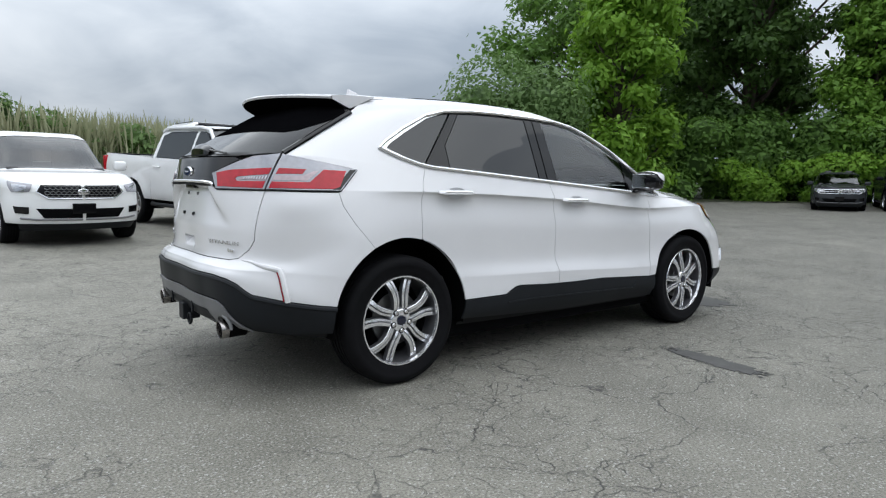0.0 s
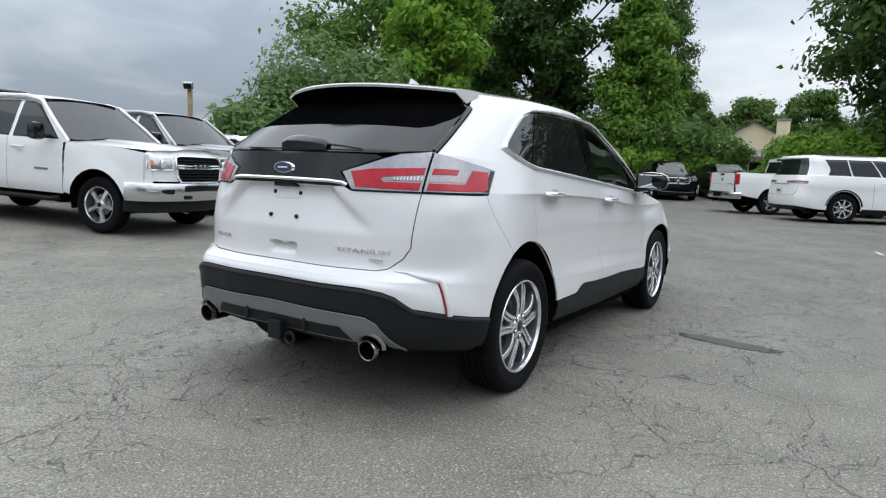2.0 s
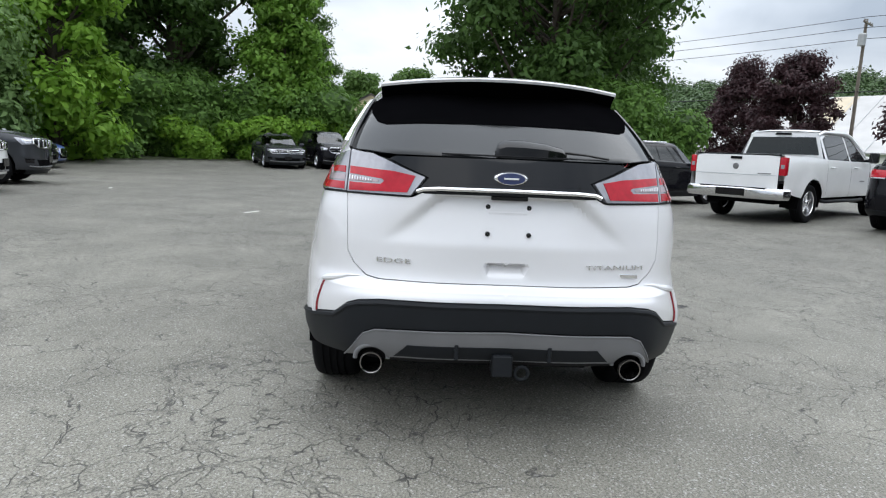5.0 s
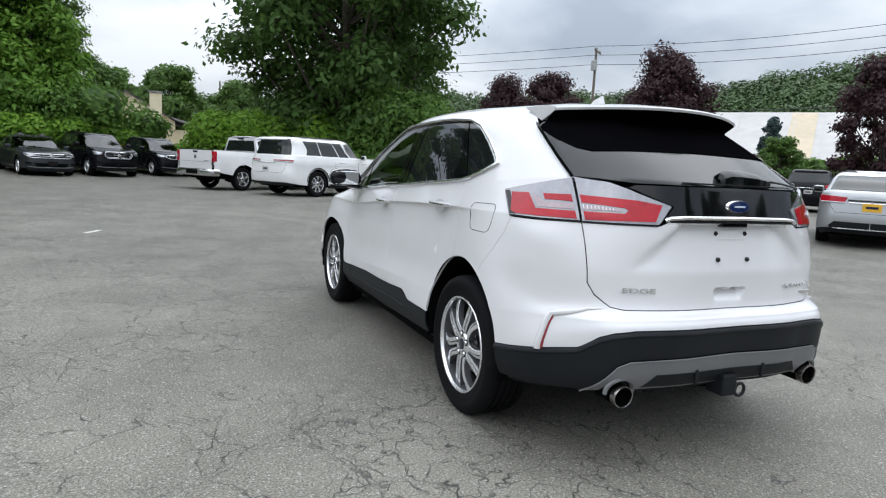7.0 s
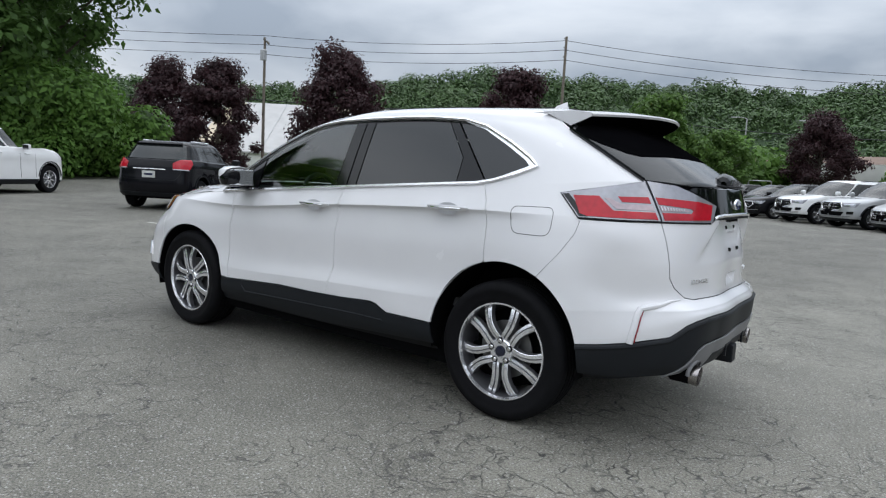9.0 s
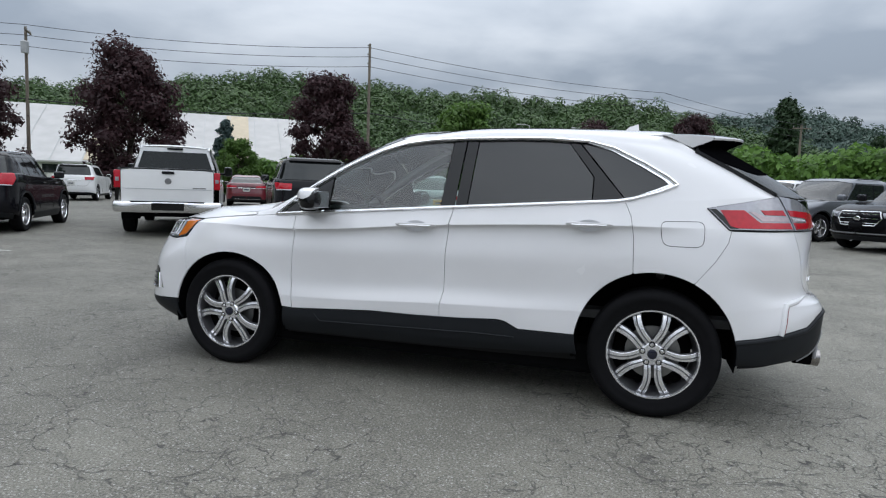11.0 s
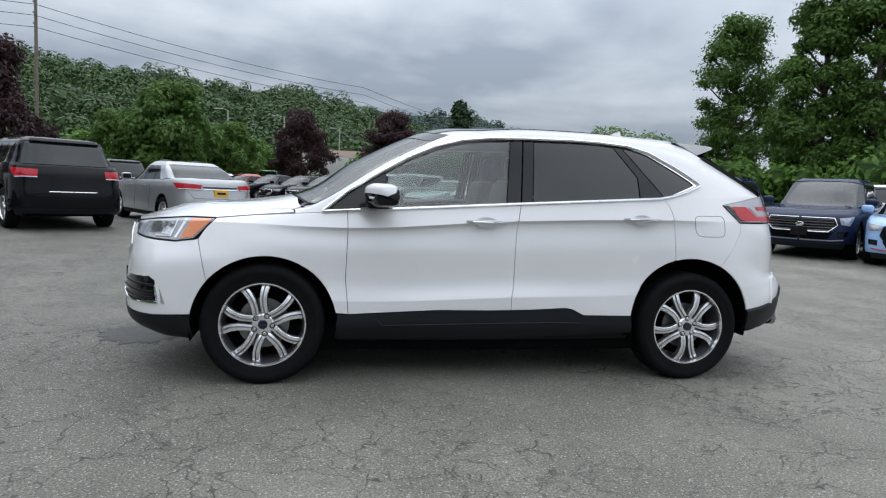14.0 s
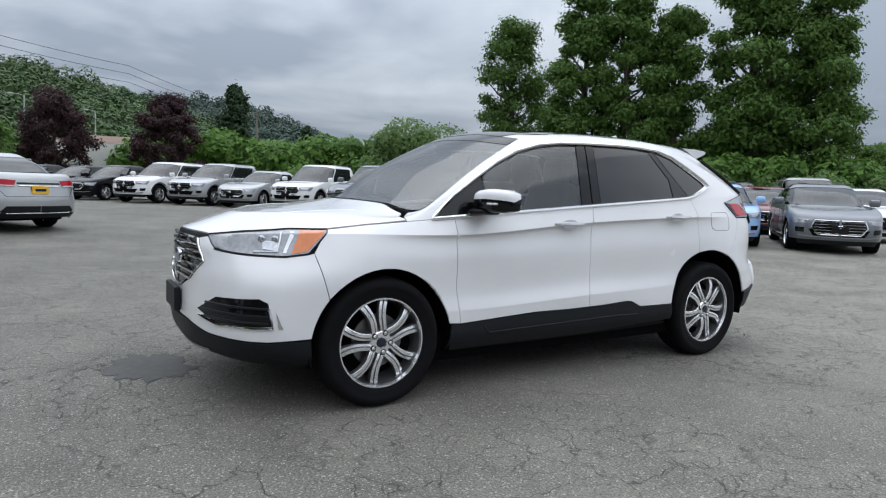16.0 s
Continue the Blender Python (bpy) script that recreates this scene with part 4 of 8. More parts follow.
    red([("r", .405, 1.196), ("r", .440, 1.122), ("r", .704, 1.115), ("r", .704, 1.153), ("r", .56, 1.153), ("r", .545, 1.166), ("r", .555, 1.174), ("r", .704, 1.188), ("r", .704, 1.223), ("r", .50, 1.212)])
    red([("r", .727, 1.117), ("s", -1.83, 1.114), ("s", -1.79, 1.124), ("s", -1.735, 1.212), ("s", -1.862, 1.216), ("s", -1.945, 1.150), ("r", .727, 1.152)])
    red([("r", .727, 1.190), ("s", -1.970, 1.190), ("s", -1.945, 1.217), ("r", .727, 1.222)])
    for nm, ln in (("led_bar", [("r", .727, 1.157), ("s", -1.955, 1.155), ("s", -1.885, 1.208), ("s", -1.915, 1.208), ("s", -1.97, 1.184), ("r", .727, 1.184)]),
                   ("led_bar", [("r", .57, 1.158), ("r", .704, 1.157), ("r", .704, 1.183), ("r", .565, 1.169)])):
        panel(nm, sk, ln, car, LEDGREY, off=.011, res=.02, thick=.004)
    for k in range(9):
        y0 = .60 + k * .0125
        strip("led_rib", sk, [("r", y0, 1.162), ("r", y0, 1.166 + (y0 - .56) * .10)], car, LED, .003, .014)
    strip("lamp_underline", sk, [("r", .43, 1.108), ("r", .7185, 1.1075), ("s", -1.95, 1.1055), ("s", -1.787, 1.1045)], car, SEAM, .0034, .003)
    strip("lamp_edge", sk, [("s", -2.03, 1.291), ("s", -1.668, 1.221), ("s", -1.785, 1.107)], car, SEAM, .0022, .003)
    panel("lamp_corner", sk, S([(-1.835, 1.112), (-1.790, 1.111), (-1.680, 1.217), (-1.715, 1.219)]), car, GLOSSBLACK, off=.0105, res=.02, thick=.003)
    # badge, letters and bolts on the gate
    def at_rear(y, z, off=.0):
        uv = sk.find("r", [[abs(y), z]])
        p, n = sk.at(uv)[0], sk.normal(uv)[0]
        return Vector((p[0] + n[0] * off, y, p[2])), Vector((n[0], n[1] if y >= 0 else -n[1], n[2]))
    p, n = at_rear(0, 1.203, .004)
    rot = Matrix.Rotation(radians(-90), 4, "Z") @ Matrix.Rotation(radians(90), 4, "X")
    badge = part("badge", lathe([(.001, .010), (.058, .009), (.063, .005), (.066, 0)], 40, "z"), CHROME, car, "oval badge", True, Matrix.Translation(p) @ rot @ Matrix.Diagonal((1.12, .46, 1, 1)))
    part("badge_field", lathe([(.001, .0125), (.052, .0115), (.054, .008)], 40, "z"), BADGEBLUE, badge, "", True)
    part("badge_mark", box_bm(.058, .016, .004, .0015, at=(0, 0, .0135)), LED, badge)
    for word, y, z, sz in (("EDGE", .495, .824, .047), ("TITANIUM", -.49, .826, .045)):
        p, n = at_rear(y, z, .004)
        yaw = math.degrees(math.atan2(n.y, n.x))
        put("lettering", text_mesh(word, sz, .0025, CHROME), gate, Matrix.Translation(p) @ Matrix.Rotation(radians(yaw + 90), 4, "Z") @ Matrix.Rotation(radians(90), 4, "X") @ Matrix.Diagonal((1.38, .62, 1, 1)), "chrome lettering")
    p, n = at_rear(-.545, .788, .004)
    part("trim_badge", box_bm(.006, .11, .018, .002, at=p), CHROME, gate, "small chrome trim bars")
    for y in (.09, -.09):
        for z, x in ((1.078, -2.287), (.962, -2.318)):
            part("bolt", lathe([(.011, 0), (.011, -.010), (.007, -.014), (.001, -.014)], 10, "x", at=(x + .002, y, z)), GLOSSBLACK, gate, smooth=True)
    part("plate_pad", box_bm(.006, .17, .045, .003, at=(-2.297, 0, 1.035)), W, gate)
    part("plate_lamp", box_bm(.03, .16, .02, .005, at=(-2.300, 0, 1.118)), GLOSSBLACK, gate)
    # rear wiper
    def on_glass(y, z, off):
        uv = sk.find("r", [[abs(y), z]])
        p_, n_ = sk.at(uv)[0], sk.normal(uv)[0]
        return (p_[0] + n_[0] * off, y + (n_[1] if y > 0 else -n_[1]) * off, p_[2] + n_[2] * off)
    bm = bmesh.new()
    rows = []
    for y, z0, z1, h in ((.066, 1.300, 1.318, .012), (.055, 1.290, 1.334, .034), (.02, 1.288, 1.345, .046), (-.06, 1.288, 1.344, .046), (-.15, 1.289, 1.336, .040), (-.22, 1.290, 1.325, .030), (-.242, 1.294, 1.315, .014)):
        zs = [z0, z0 + (z1 - z0) * .25, (z0 + z1) / 2, z0 + (z1 - z0) * .8, z1]
        rows.append([bm.verts.new(on_glass(y, z, h * q + .002)) for z, q in zip(zs, (0, .85, 1, .85, 0))])
    for a, b in zip(rows, rows[1:]):
        for i in range(4):
            bm.faces.new((a[i], b[i], b[i + 1], a[i + 1]))
    wp = part("wiper", bm, GLOSSBLACK, car, "black rear wiper", True)
    part("wiper_blade", tube_bm([on_glass(-.23, 1.308, .018), on_glass(-.33, 1.302, .016), on_glass(-.435, 1.294, .010)], [.007, .005, .005], 6), GLOSSBLACK, wp)
    part("wiper_rubber", tube_bm([on_glass(.30, 1.293, .006), on_glass(.05, 1.290, .008), on_glass(-.25, 1.290, .008)], .004, 5), SEAM, wp)
    # roof spoiler
    ys = np.linspace(0, .605, 18)

    def spoiler(rows, mt, nm, lb=""):
        bm = bmesh.new()
        for sg in (1, -1):
            g = [[bm.verts.new((x, y * sg, z)) for x, z in (f(y) for f in rows)] for y in ys]
            for a, b in zip(g, g[1:]):
                for i in range(len(rows) - 1):
                    bm.faces.new((a[i], a[i + 1], b[i + 1], b[i]))
        bmesh.ops.remove_doubles(bm, verts=bm.verts, dist=1e-4)
        return part(nm, bm, mt, car, lb, True)
    q = lambda y: (y / .605) ** 2
    roofz = lambda y: 1.693 - .040 * q(y)
    lip = lambda y: (-1.935 + .235 * q(y), 1.662 - .022 * q(y))
    spoiler([lambda y: (-1.475 + .06 * q(y), roofz(y)), lambda y: (-1.65 + .09 * q(y), 1.690 - .038 * q(y)), lambda y: (-1.84 + .19 * q(y), 1.677 - .030 * q(y)), lip,
             lambda y: (lip(y)[0] - .005, lip(y)[1] - .007), lambda y: (lip(y)[0] + .002, lip(y)[1] - .018)], W, "roof_spoiler", "white roof spoiler")
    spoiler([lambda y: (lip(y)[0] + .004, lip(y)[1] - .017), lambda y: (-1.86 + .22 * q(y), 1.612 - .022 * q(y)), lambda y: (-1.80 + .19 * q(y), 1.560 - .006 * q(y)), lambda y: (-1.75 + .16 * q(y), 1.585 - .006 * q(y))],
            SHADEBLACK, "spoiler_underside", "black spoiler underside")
    for sg in (1, -1):
        bm = bmesh.new()
        tx, tz = lip(.605)
        a = [(-1.415, 1.653), (-1.56, 1.652), (-1.65, 1.647), (tx, tz), (tx + .002, tz - .018), (-1.64, 1.598), (-1.585, 1.576), (-1.53, 1.60), (-1.47, 1.63)]
        f1 = [bm.verts.new((x, .607 * sg, z)) for x, z in a]
        f2 = [bm.verts.new((x, .585 * sg, z)) for x, z in a]
        bm.faces.new(f1), bm.faces.new(f2[::-1])
        for i in range(len(a)):
            j = (i + 1) % len(a)
            bm.faces.new((f1[i], f1[j], f2[j], f2[i]))
        bmesh.ops.recalc_face_normals(bm, faces=bm.faces)
        part("spoiler_end", bm, W, car)
    # roof, windscreen and bonnet
    panel("roof", sk, [("uv", 0, kv[11]), ("uv", ku[3], kv[11]), ("uv", ku[5], kv[11] + .01), ("uv", ku[7] + .5 * (ku[8] - ku[7]), kv[11]), ("uv", um, kv[11]), ("uv", um, vm), ("uv", 0, vm)], car, W, joined=True, res=.05, thick=.03)
    panel("glass_roof", sk, [("t", .36, .40), ("t", .33, .46), ("t", -.2, .50), ("t", -.9, .50), ("t", -1.0, .42), ("t", -1.0, .003), ("t", .40, .003)], car, PRIVACY, "dark panoramic roof glass", off=.004, res=.04, thick=.003)
    wu = ku[7] + .62 * (ku[8] - ku[7])
    panel("windscreen", sk, [("uv", wu, kv[9] + .0), ("uv", wu, kv[10]), ("uv", ku[7] + .5 * (ku[8] - ku[7]), kv[11] - .004), ("uv", um, kv[11] - .004), ("uv", um, kv[9] - .02), ("uv", ku[9], kv[9] - .01)], car, SCREENGLASS,
          "green tinted windscreen", joined=True, res=.05, thick=0)
    panel("windscreen_frit", sk, [("uv", wu, kv[11] - .10), ("uv", ku[7] + .5 * (ku[8] - ku[7]), kv[11] - .004), ("uv", um, kv[11] - .004), ("uv", um, kv[11] - .07)], car, GLOSSBLACK, joined=True, off=.002, thick=0)
    hood = panel("bonnet", sk, [("f", 0, .968), ("f", .30, .962), ("f", .42, .957)] + S([(2.10, .985), (1.90, 1.010), (1.722, 1.014), (1.50, 1.040), (1.255, 1.064)]) + [("t", 1.22, .715), ("uv", ku[9], kv[9] - .02), ("uv", um, kv[9] - .03)],
                 car, W, joined=True, res=.03)[0]
    strip("bonnet_crease", sk, [("t", 2.15, .33), ("t", 1.85, .45), ("t", 1.45, .56)], hood, W, .012, -.0095)
    panel("cowl", sk, [("uv", ku[8] + .05, kv[9] - .015), ("uv", um, kv[9] - .028), ("uv", um, kv[9] + .03), ("uv", ku[8] + .05, kv[9] + .02)], car, CLAD, joined=True, off=-.006, thick=0)
    for x0, y0, y1 in ((1.20, .02, .50), (1.20, -.52, -.02)):
        part("windscreen_wiper", tube_bm([(1.22, y0, 1.182), (1.16, (y0 + y1) / 2, 1.20), (1.15, y1, 1.17)], .008, 6), GLOSSBLACK, car)
    # side windows: front pair clear, the rest dark
    low_z = lambda x: float(np.interp(x, [-1.27, -1.18, -.197, .71, 1.085], [1.262, 1.245, 1.172, 1.102, 1.071]))
    top_p = [q for q in dlo_top]
    panel("sail_trim", sk, S([(1.05, low_z(1.05) + .012), (.905, 1.208), (.735, 1.317), (.690, 1.342), (.686, low_z(.686) + .008)]), car, GLOSSBLACK, off=-.004, res=.04)
    panel("front_window", sk, S([(.680, low_z(.68) + .008), (.684, 1.342), (.553, 1.420), (.371, 1.503), (.183, 1.556), (0, 1.580), (-.135, 1.588), (-.092, low_z(-.09) + .008)]), car, CLEAR,
          "lightly tinted front side window", off=-.006, res=.05, thick=0)
    panel("pillar_cover", sk, S([(-.095, low_z(-.09) + .008), (-.138, 1.588), (-.222, 1.592), (-.190, low_z(-.19) + .008)]), car, GLOSSBLACK, off=-.003, res=.05)
    panel("pillar_cover", sk, S([(-.197, low_z(-.19) + .008), (-.229, 1.592), (-.302, 1.596), (-.272, low_z(-.27) + .008)]), car, GLOSSBLACK, off=-.003, res=.05)
    panel("rear_side_window", sk, S([(-.275, low_z(-.27) + .008), (-.305, 1.596), (-.571, 1.600), (-.759, 1.598), (-.872, 1.590), (-1.033, 1.384), (-1.033, low_z(-1.03) + .008)]), car, PRIVACY,
          "dark privacy side window", off=-.006, res=.05, thick=.004)
    panel("pillar_cover", sk, S([(-1.037, low_z(-1.03) + .008), (-1.037, 1.384), (-.876, 1.589), (-.935, 1.588), (-1.215, 1.262)]), car, GLOSSBLACK, off=-.003, res=.05)
    panel("quarter_window", sk, S([(-1.222, 1.262), (-.945, 1.588), (-.986, 1.583), (-1.138, 1.544), (-1.31, 1.458), (-1.44, 1.383), (-1.475, 1.347), (-1.39, 1.310), (-1.27, 1.273)]), car, PRIVACY,
          "dark privacy quarter window", off=-.005, res=.05, thick=.004)
    panel("trim_end", sk, S([(-1.27, 1.262), (-1.40, 1.302), (-1.503, 1.347), (-1.455, 1.388), (-1.32, 1.467), (-1.138, 1.556), (-.986, 1.594), (-.986, 1.585), (-1.13, 1.541), (-1.302, 1.450),
                                (-1.425, 1.378), (-1.458, 1.349), (-1.385, 1.318), (-1.27, 1.274)]), car, TRIMCHROME, off=.003, res=.03, thick=.006)
    strip("window_trim", sk, S([*dlo_low[1:], tip, *dlo_top, (1.075, 1.082), dlo_low[0], dlo_low[1]]), car, TRIMCHROME, .0105, .008, label="thin chrome window surround", step=.03)
    # shut lines that stay visible on the big panels
    strip("fuel_door_seam", sk, [("s", -1.424, 1.140, .04), ("s", -1.660, 1.146, .04), ("s", -1.660, 1.002, .05), ("s", -1.440, 1.002, .05)], car, SEAM, .0016, 0, closed=True, sides="l")
    # door handles
    for x0, x1, z in ((.178, -.088, 1.048), (-.898, -1.163, 1.101)):
        for sg in (1, -1):
            xs = np.linspace(x0, x1, 9)
            uv = sk.find("s", [[x, z] for x in xs])
            pp, nn = sk.at(uv), sk.normal(uv)
            hp = [(a[0], (a[1] + .022 * math.sin(math.pi * i / 8) ** .5 + .004) * sg, a[2] + .002 * i / 8) for i, a in enumerate(pp)]
            h = part("door_handle", tube_bm(hp, [.012, .018, .019, .018, .018, .018, .019, .018, .011], 10, flat=.5), W, car, "body-coloured handle with a bright edge", True)
            part("handle_insert", tube_bm([(x, y + .010 * sg, zz + .001) for x, y, zz in hp[1:-1]], .0055, 6), CHROME, h)
            # nearly flat grey disc: the hand recess's shade is put into its colour
            cup = pp[4]
            part("handle_cup", lathe([(.001, .0), (.05, .0015), (.056, .002)], 24, "y"), pbr("shaded cup", (.50, .50, .52), .3), h, "", True, Matrix.Translation((cup[0], (cup[1] + .001) * sg, cup[2] - .004)) @ Matrix.Diagonal((1.3, sg, .62, 1)))
    # mirrors
    for sg in (1, -1):
        def blob(profile, mt, nm, par, lb=""):
            bm = bmesh.new()
            rows = []
            for y, cx, cz, hx, hz in profile:
                rows.append([bm.verts.new((cx + hx * math.copysign(abs(math.cos(a)) ** .6, math.cos(a)), y * sg, cz + hz * math.copysign(abs(math.sin(a)) ** .6, math.sin(a)))) for a in (2 * math.pi * k / 20 for k in range(20))])
            for a, b in zip(rows, rows[1:]):
                for i in range(20):
                    bm.faces.new((a[i], a[(i + 1) % 20], b[(i + 1) % 20], b[i]))
            bm.faces.new(rows[0]), bm.faces.new(rows[-1][::-1])
            return part(nm, bm, mt, par, lb, True)
        prof = [(.880, .770, 1.182, .026, .030), (.905, .764, 1.186, .062, .056), (.94, .754, 1.188, .078, .066), (1.01, .738, 1.190, .082, .070), (1.09, .712, 1.188, .072, .066), (1.135, .694, 1.186, .052, .052), (1.153, .684, 1.184, .022, .024)]
        mr = blob(prof, GLOSSBLACK, "wing_mirror", car, "wing mirror with a white cap and black housing")
        bm = bmesh.new()
        rows = []
        for y, cx, cz, hx, hz in prof:
            ring = []
            for k in range(22):
                a = radians(3 + 117 * k / 21)
                ring.append(bm.verts.new((cx + (hx + .006) * math.copysign(abs(math.cos(a)) ** .6, math.cos(a)), (y + .004) * sg, cz + (hz + .005) * math.copysign(abs(math.sin(a)) ** .6, math.sin(a)))))
            rows.append(ring)
        for a, b in zip(rows, rows[1:]):
            for i in range(22):
                bm.faces.new((a[i], a[(i + 1) % 22], b[(i + 1) % 22], b[i]))
        bm.faces.new(rows[0]), bm.faces.new(rows[-1][::-1])
        part("mirror_cap", bm, W, mr, "", True)
        blob([(.862, .80, 1.110, .050, .020), (.92, .785, 1.120, .080, .024), (1.0, .760, 1.126, .062, .018)], GLOSSBLACK, "mirror_arm", mr)
        part("mirror_glass", box_bm(.008, .19, .105, .003, at=(.656, 1.020 * sg, 1.188)), MIRROR, mr)
        part("mirror_lamp", box_bm(.03, .11, .012, .004, at=(.800, 1.04 * sg, 1.176)), LED, mr)
    # head lamps
    lamp = [("f", .405, .948), ("f", .50, .886)] + S([(2.10, .868), (1.95, .866), (1.84, .884), (1.722, 1.004), (1.90, 1.000), (2.10, .977)])
    panel("head_lamp", sk, lamp, car, LAMPDARK, "clear head lamp with amber corner", off=.003, res=.02, thick=.03)
    panel("amber_corner", sk, S([(1.925, .875), (1.842, .892), (1.735, 1.000), (1.865, .996), (1.875, .975)]), car, AMBER, off=.006, res=.02, thick=.003)
    panel("lamp_bezel", sk, S([(2.05, .895), (1.985, .888), (1.965, .935), (2.04, .945)]), car, LAMPGREY, off=.006, res=.02, thick=.003)
    panel("lamp_guide", sk, S([(1.962, .880), (1.944, .879), (1.884, .990), (1.908, .990)]), car, LED, off=.006, res=.02, thick=.003)
    strip("lamp_led", sk, S([(1.95, .985), (1.985, .885), (2.09, .880)]), car, LED, .005, .005)
    for x, z in ((2.045, .945), (1.985, .945)):
        uv = sk.find("s", [[x, z]])
        pq = sk.at(uv)[0] + sk.normal(uv)[0] * .004
        for sg in (1, -1):
            part("lamp_lens", lathe([(.001, .007), (.017, .006), (.025, 0)], 18, "y"), LAMPGREY, car, "", True, Matrix.Translation((pq[0], pq[1] * sg, pq[2])) @ Matrix.Rotation(radians(-48 * sg), 4, "Z") @ Matrix.Diagonal((1, sg, 1, 1)))
    strip("lamp_seam", sk, [("f", .40, .956)] + S([(2.10, .984), (1.90, 1.006), (1.72, 1.010), (1.84, .880), (1.95, .861), (2.10, .862)]) + [("f", .495, .880)], car, SEAM, .004, .001)
    # front bumper
    grille = [("f", .02, .950), ("f", .30, .940), ("f", .435, .805), ("f", .31, .700), ("f", .14, .640), ("f", .02, .630)]
    panel("front_bumper_cover", sk, [("f", 0, .626), ("f", .14, .636), ("f", .315, .697), ("f", .443, .806), ("f", .335, .930), ("f", .40, .944), ("f", .495, .880)] + S([(2.10, .861), (1.95, .860), (1.835, .877), *wing_seam]) +
          [q for q in arc(*fw, 40, 10, 8)] + S([(2.06, .425)]) + [("f", .55, .430), ("f", .30, .47), ("f", 0, .47)], car, W, joined=True, res=.03)
    panel("front_bumper_lower", sk, S([(1.848, .430), (2.06, .421)]) + [("f", .55, .426), ("f", .30, .466), ("f", 0, .466), ("f", 0, .262), ("f", .45, .264)] + S([(1.97, .278), (1.83, .29)]), car, CLAD, "charcoal plastic lower bumper", joined=True, res=.03, off=.004)
    strip("front_skid_line", sk, [("f", .02, .315), ("f", .30, .318), ("f", .50, .325)], car, SILVERP, .008, .005)
    gr = panel("grille", sk, grille, car, GLOSSBLACK, "black grille with chrome bars", off=-.004, res=.03, thick=.0)
    for z, w in ((.925, .30), (.888, .355), (.850, .39), (.812, .42), (.772, .395), (.732, .35), (.694, .29)):
        strip("grille_bar", sk, [("f", .02, z + .004), ("f", w * .6, z + .006), ("f", w, z)], car, CHROME, .0105, .004, flat=.7)
    strip("grille_frame", sk, [("f", .02, .634), ("f", .14, .643), ("f", .31, .703), ("f", .437, .806), ("f", .33, .925)], car, CHROME, .006, .003)
    p0 = sk.at(sk.find("f", [[.001, .80]]))[0]
    fb = part("front_badge", lathe([(.001, .016), (.085, .012), (.098, 0)], 36, "x"), CHROME, car, "oval badge", True, Matrix.Translation((p0[0] - .002, 0, .80)) @ Matrix.Diagonal((1, 1.2, .5, 1)))
    part("badge_field", lathe([(.001, .020), (.078, .015), (.082, .010)], 36, "x"), BADGEBLUE, fb, "", True)
    part("plate_bracket", box_bm(.035, .34, .14, .008, at=(2.392, 0, .555)), CLAD, car, "black front plate bracket")
    fog = [("f", .44, .548), ("f", .60, .636), ("s", 2.095, .652), ("s", 2.055, .63), ("s", 2.035, .505), ("f", .63, .488)]
    panel("fog_pocket", sk, fog, car, GLOSSBLACK, "black fog lamp pocket", off=.002, res=.02, thick=.004)
    for z0, ya in ((.595, .52), (.555, .47), (.52, .52)):
        strip("pocket_slat", sk, [("f", ya, z0), ("s", 2.10, z0 + .004), ("s", 2.06, z0 + .004)], car, CLAD, .007, .003)
    strip("fog_chrome", sk, [("f", .47, .52), ("f", .63, .492), ("s", 2.035, .497), ("s", 2.052, .60)], car, CHROME, .008, .006)
    panel("fog_lamp", sk, S([(2.025, .600), (2.012, .495), (1.985, .492)]), car, CHROME, off=.006, res=.02, thick=.004)
    # exhausts, hitch, aerial
    for sg in (1, -1):
        ex = part("exhaust_tip", lathe([(.046, .20), (.049, .02), (.050, 0), (.0485, -.004), (.0445, -.002), (.043, .02), (.042, .12)], 32, "x"), TIPCHROME, car, "round chrome exhaust tip", True, pose(-2.345, .578 * sg, .374, 0, -5, 0))
        part("exhaust_bore", lathe([(.0415, .10), (.001, .10)], 24, "x"), LINER, ex)
        part("exhaust_recess", lathe([(.060, 0), (.058, .09), (.001, .09)], 28, "x", at=(-2.305, .578 * sg, .388)), LINER, car, "", True)
        part("exhaust_surround", tube_bm([(-2.33 + .02 * math.cos(a) ** 2, (.578 + math.cos(a) * .073) * sg, .388 + math.sin(a) * .063) for a in (radians(-4 + 188 * k / 14) for k in range(15))], .010, 8), SILVERP, car, "", True)
    hb = part("tow_hitch", box_bm(.10, .09, .10, .008, at=(-2.335, 0, .385)), CLAD, car, "black tow hitch receiver")
    part("hitch_loop", tube_bm([(-2.36, -.09 + .03 * math.cos(a), .35 + .03 * math.sin(a)) for a in (2 * math.pi * k / 12 for k in range(13))], .008, 6), CLAD, hb)
    part("hitch_bar", box_bm(.06, .8, .05, .01, at=(-2.24, 0, .375)), LINER, car)
    bm = bmesh.new()
    fin = [(-1.15, 1.705, .028), (-1.20, 1.755, .014), (-1.262, 1.778, .006), (-1.275, 1.706, .022)]
    l1 = [bm.verts.new((x, w, z)) for x, z, w in fin]
    l2 = [bm.verts.new((x, -w, z)) for x, z, w in fin]
    bm.faces.new(l1), bm.faces.new(l2[::-1])
    for i in range(4):
        bm.faces.new((l1[i], l1[(i + 1) % 4], l2[(i + 1) % 4], l2[i]))
    part("roof_aerial", bm, W, car, "white shark-fin aerial")
    # wheels
    wm = wheel_meshes(.373, .245, .258)
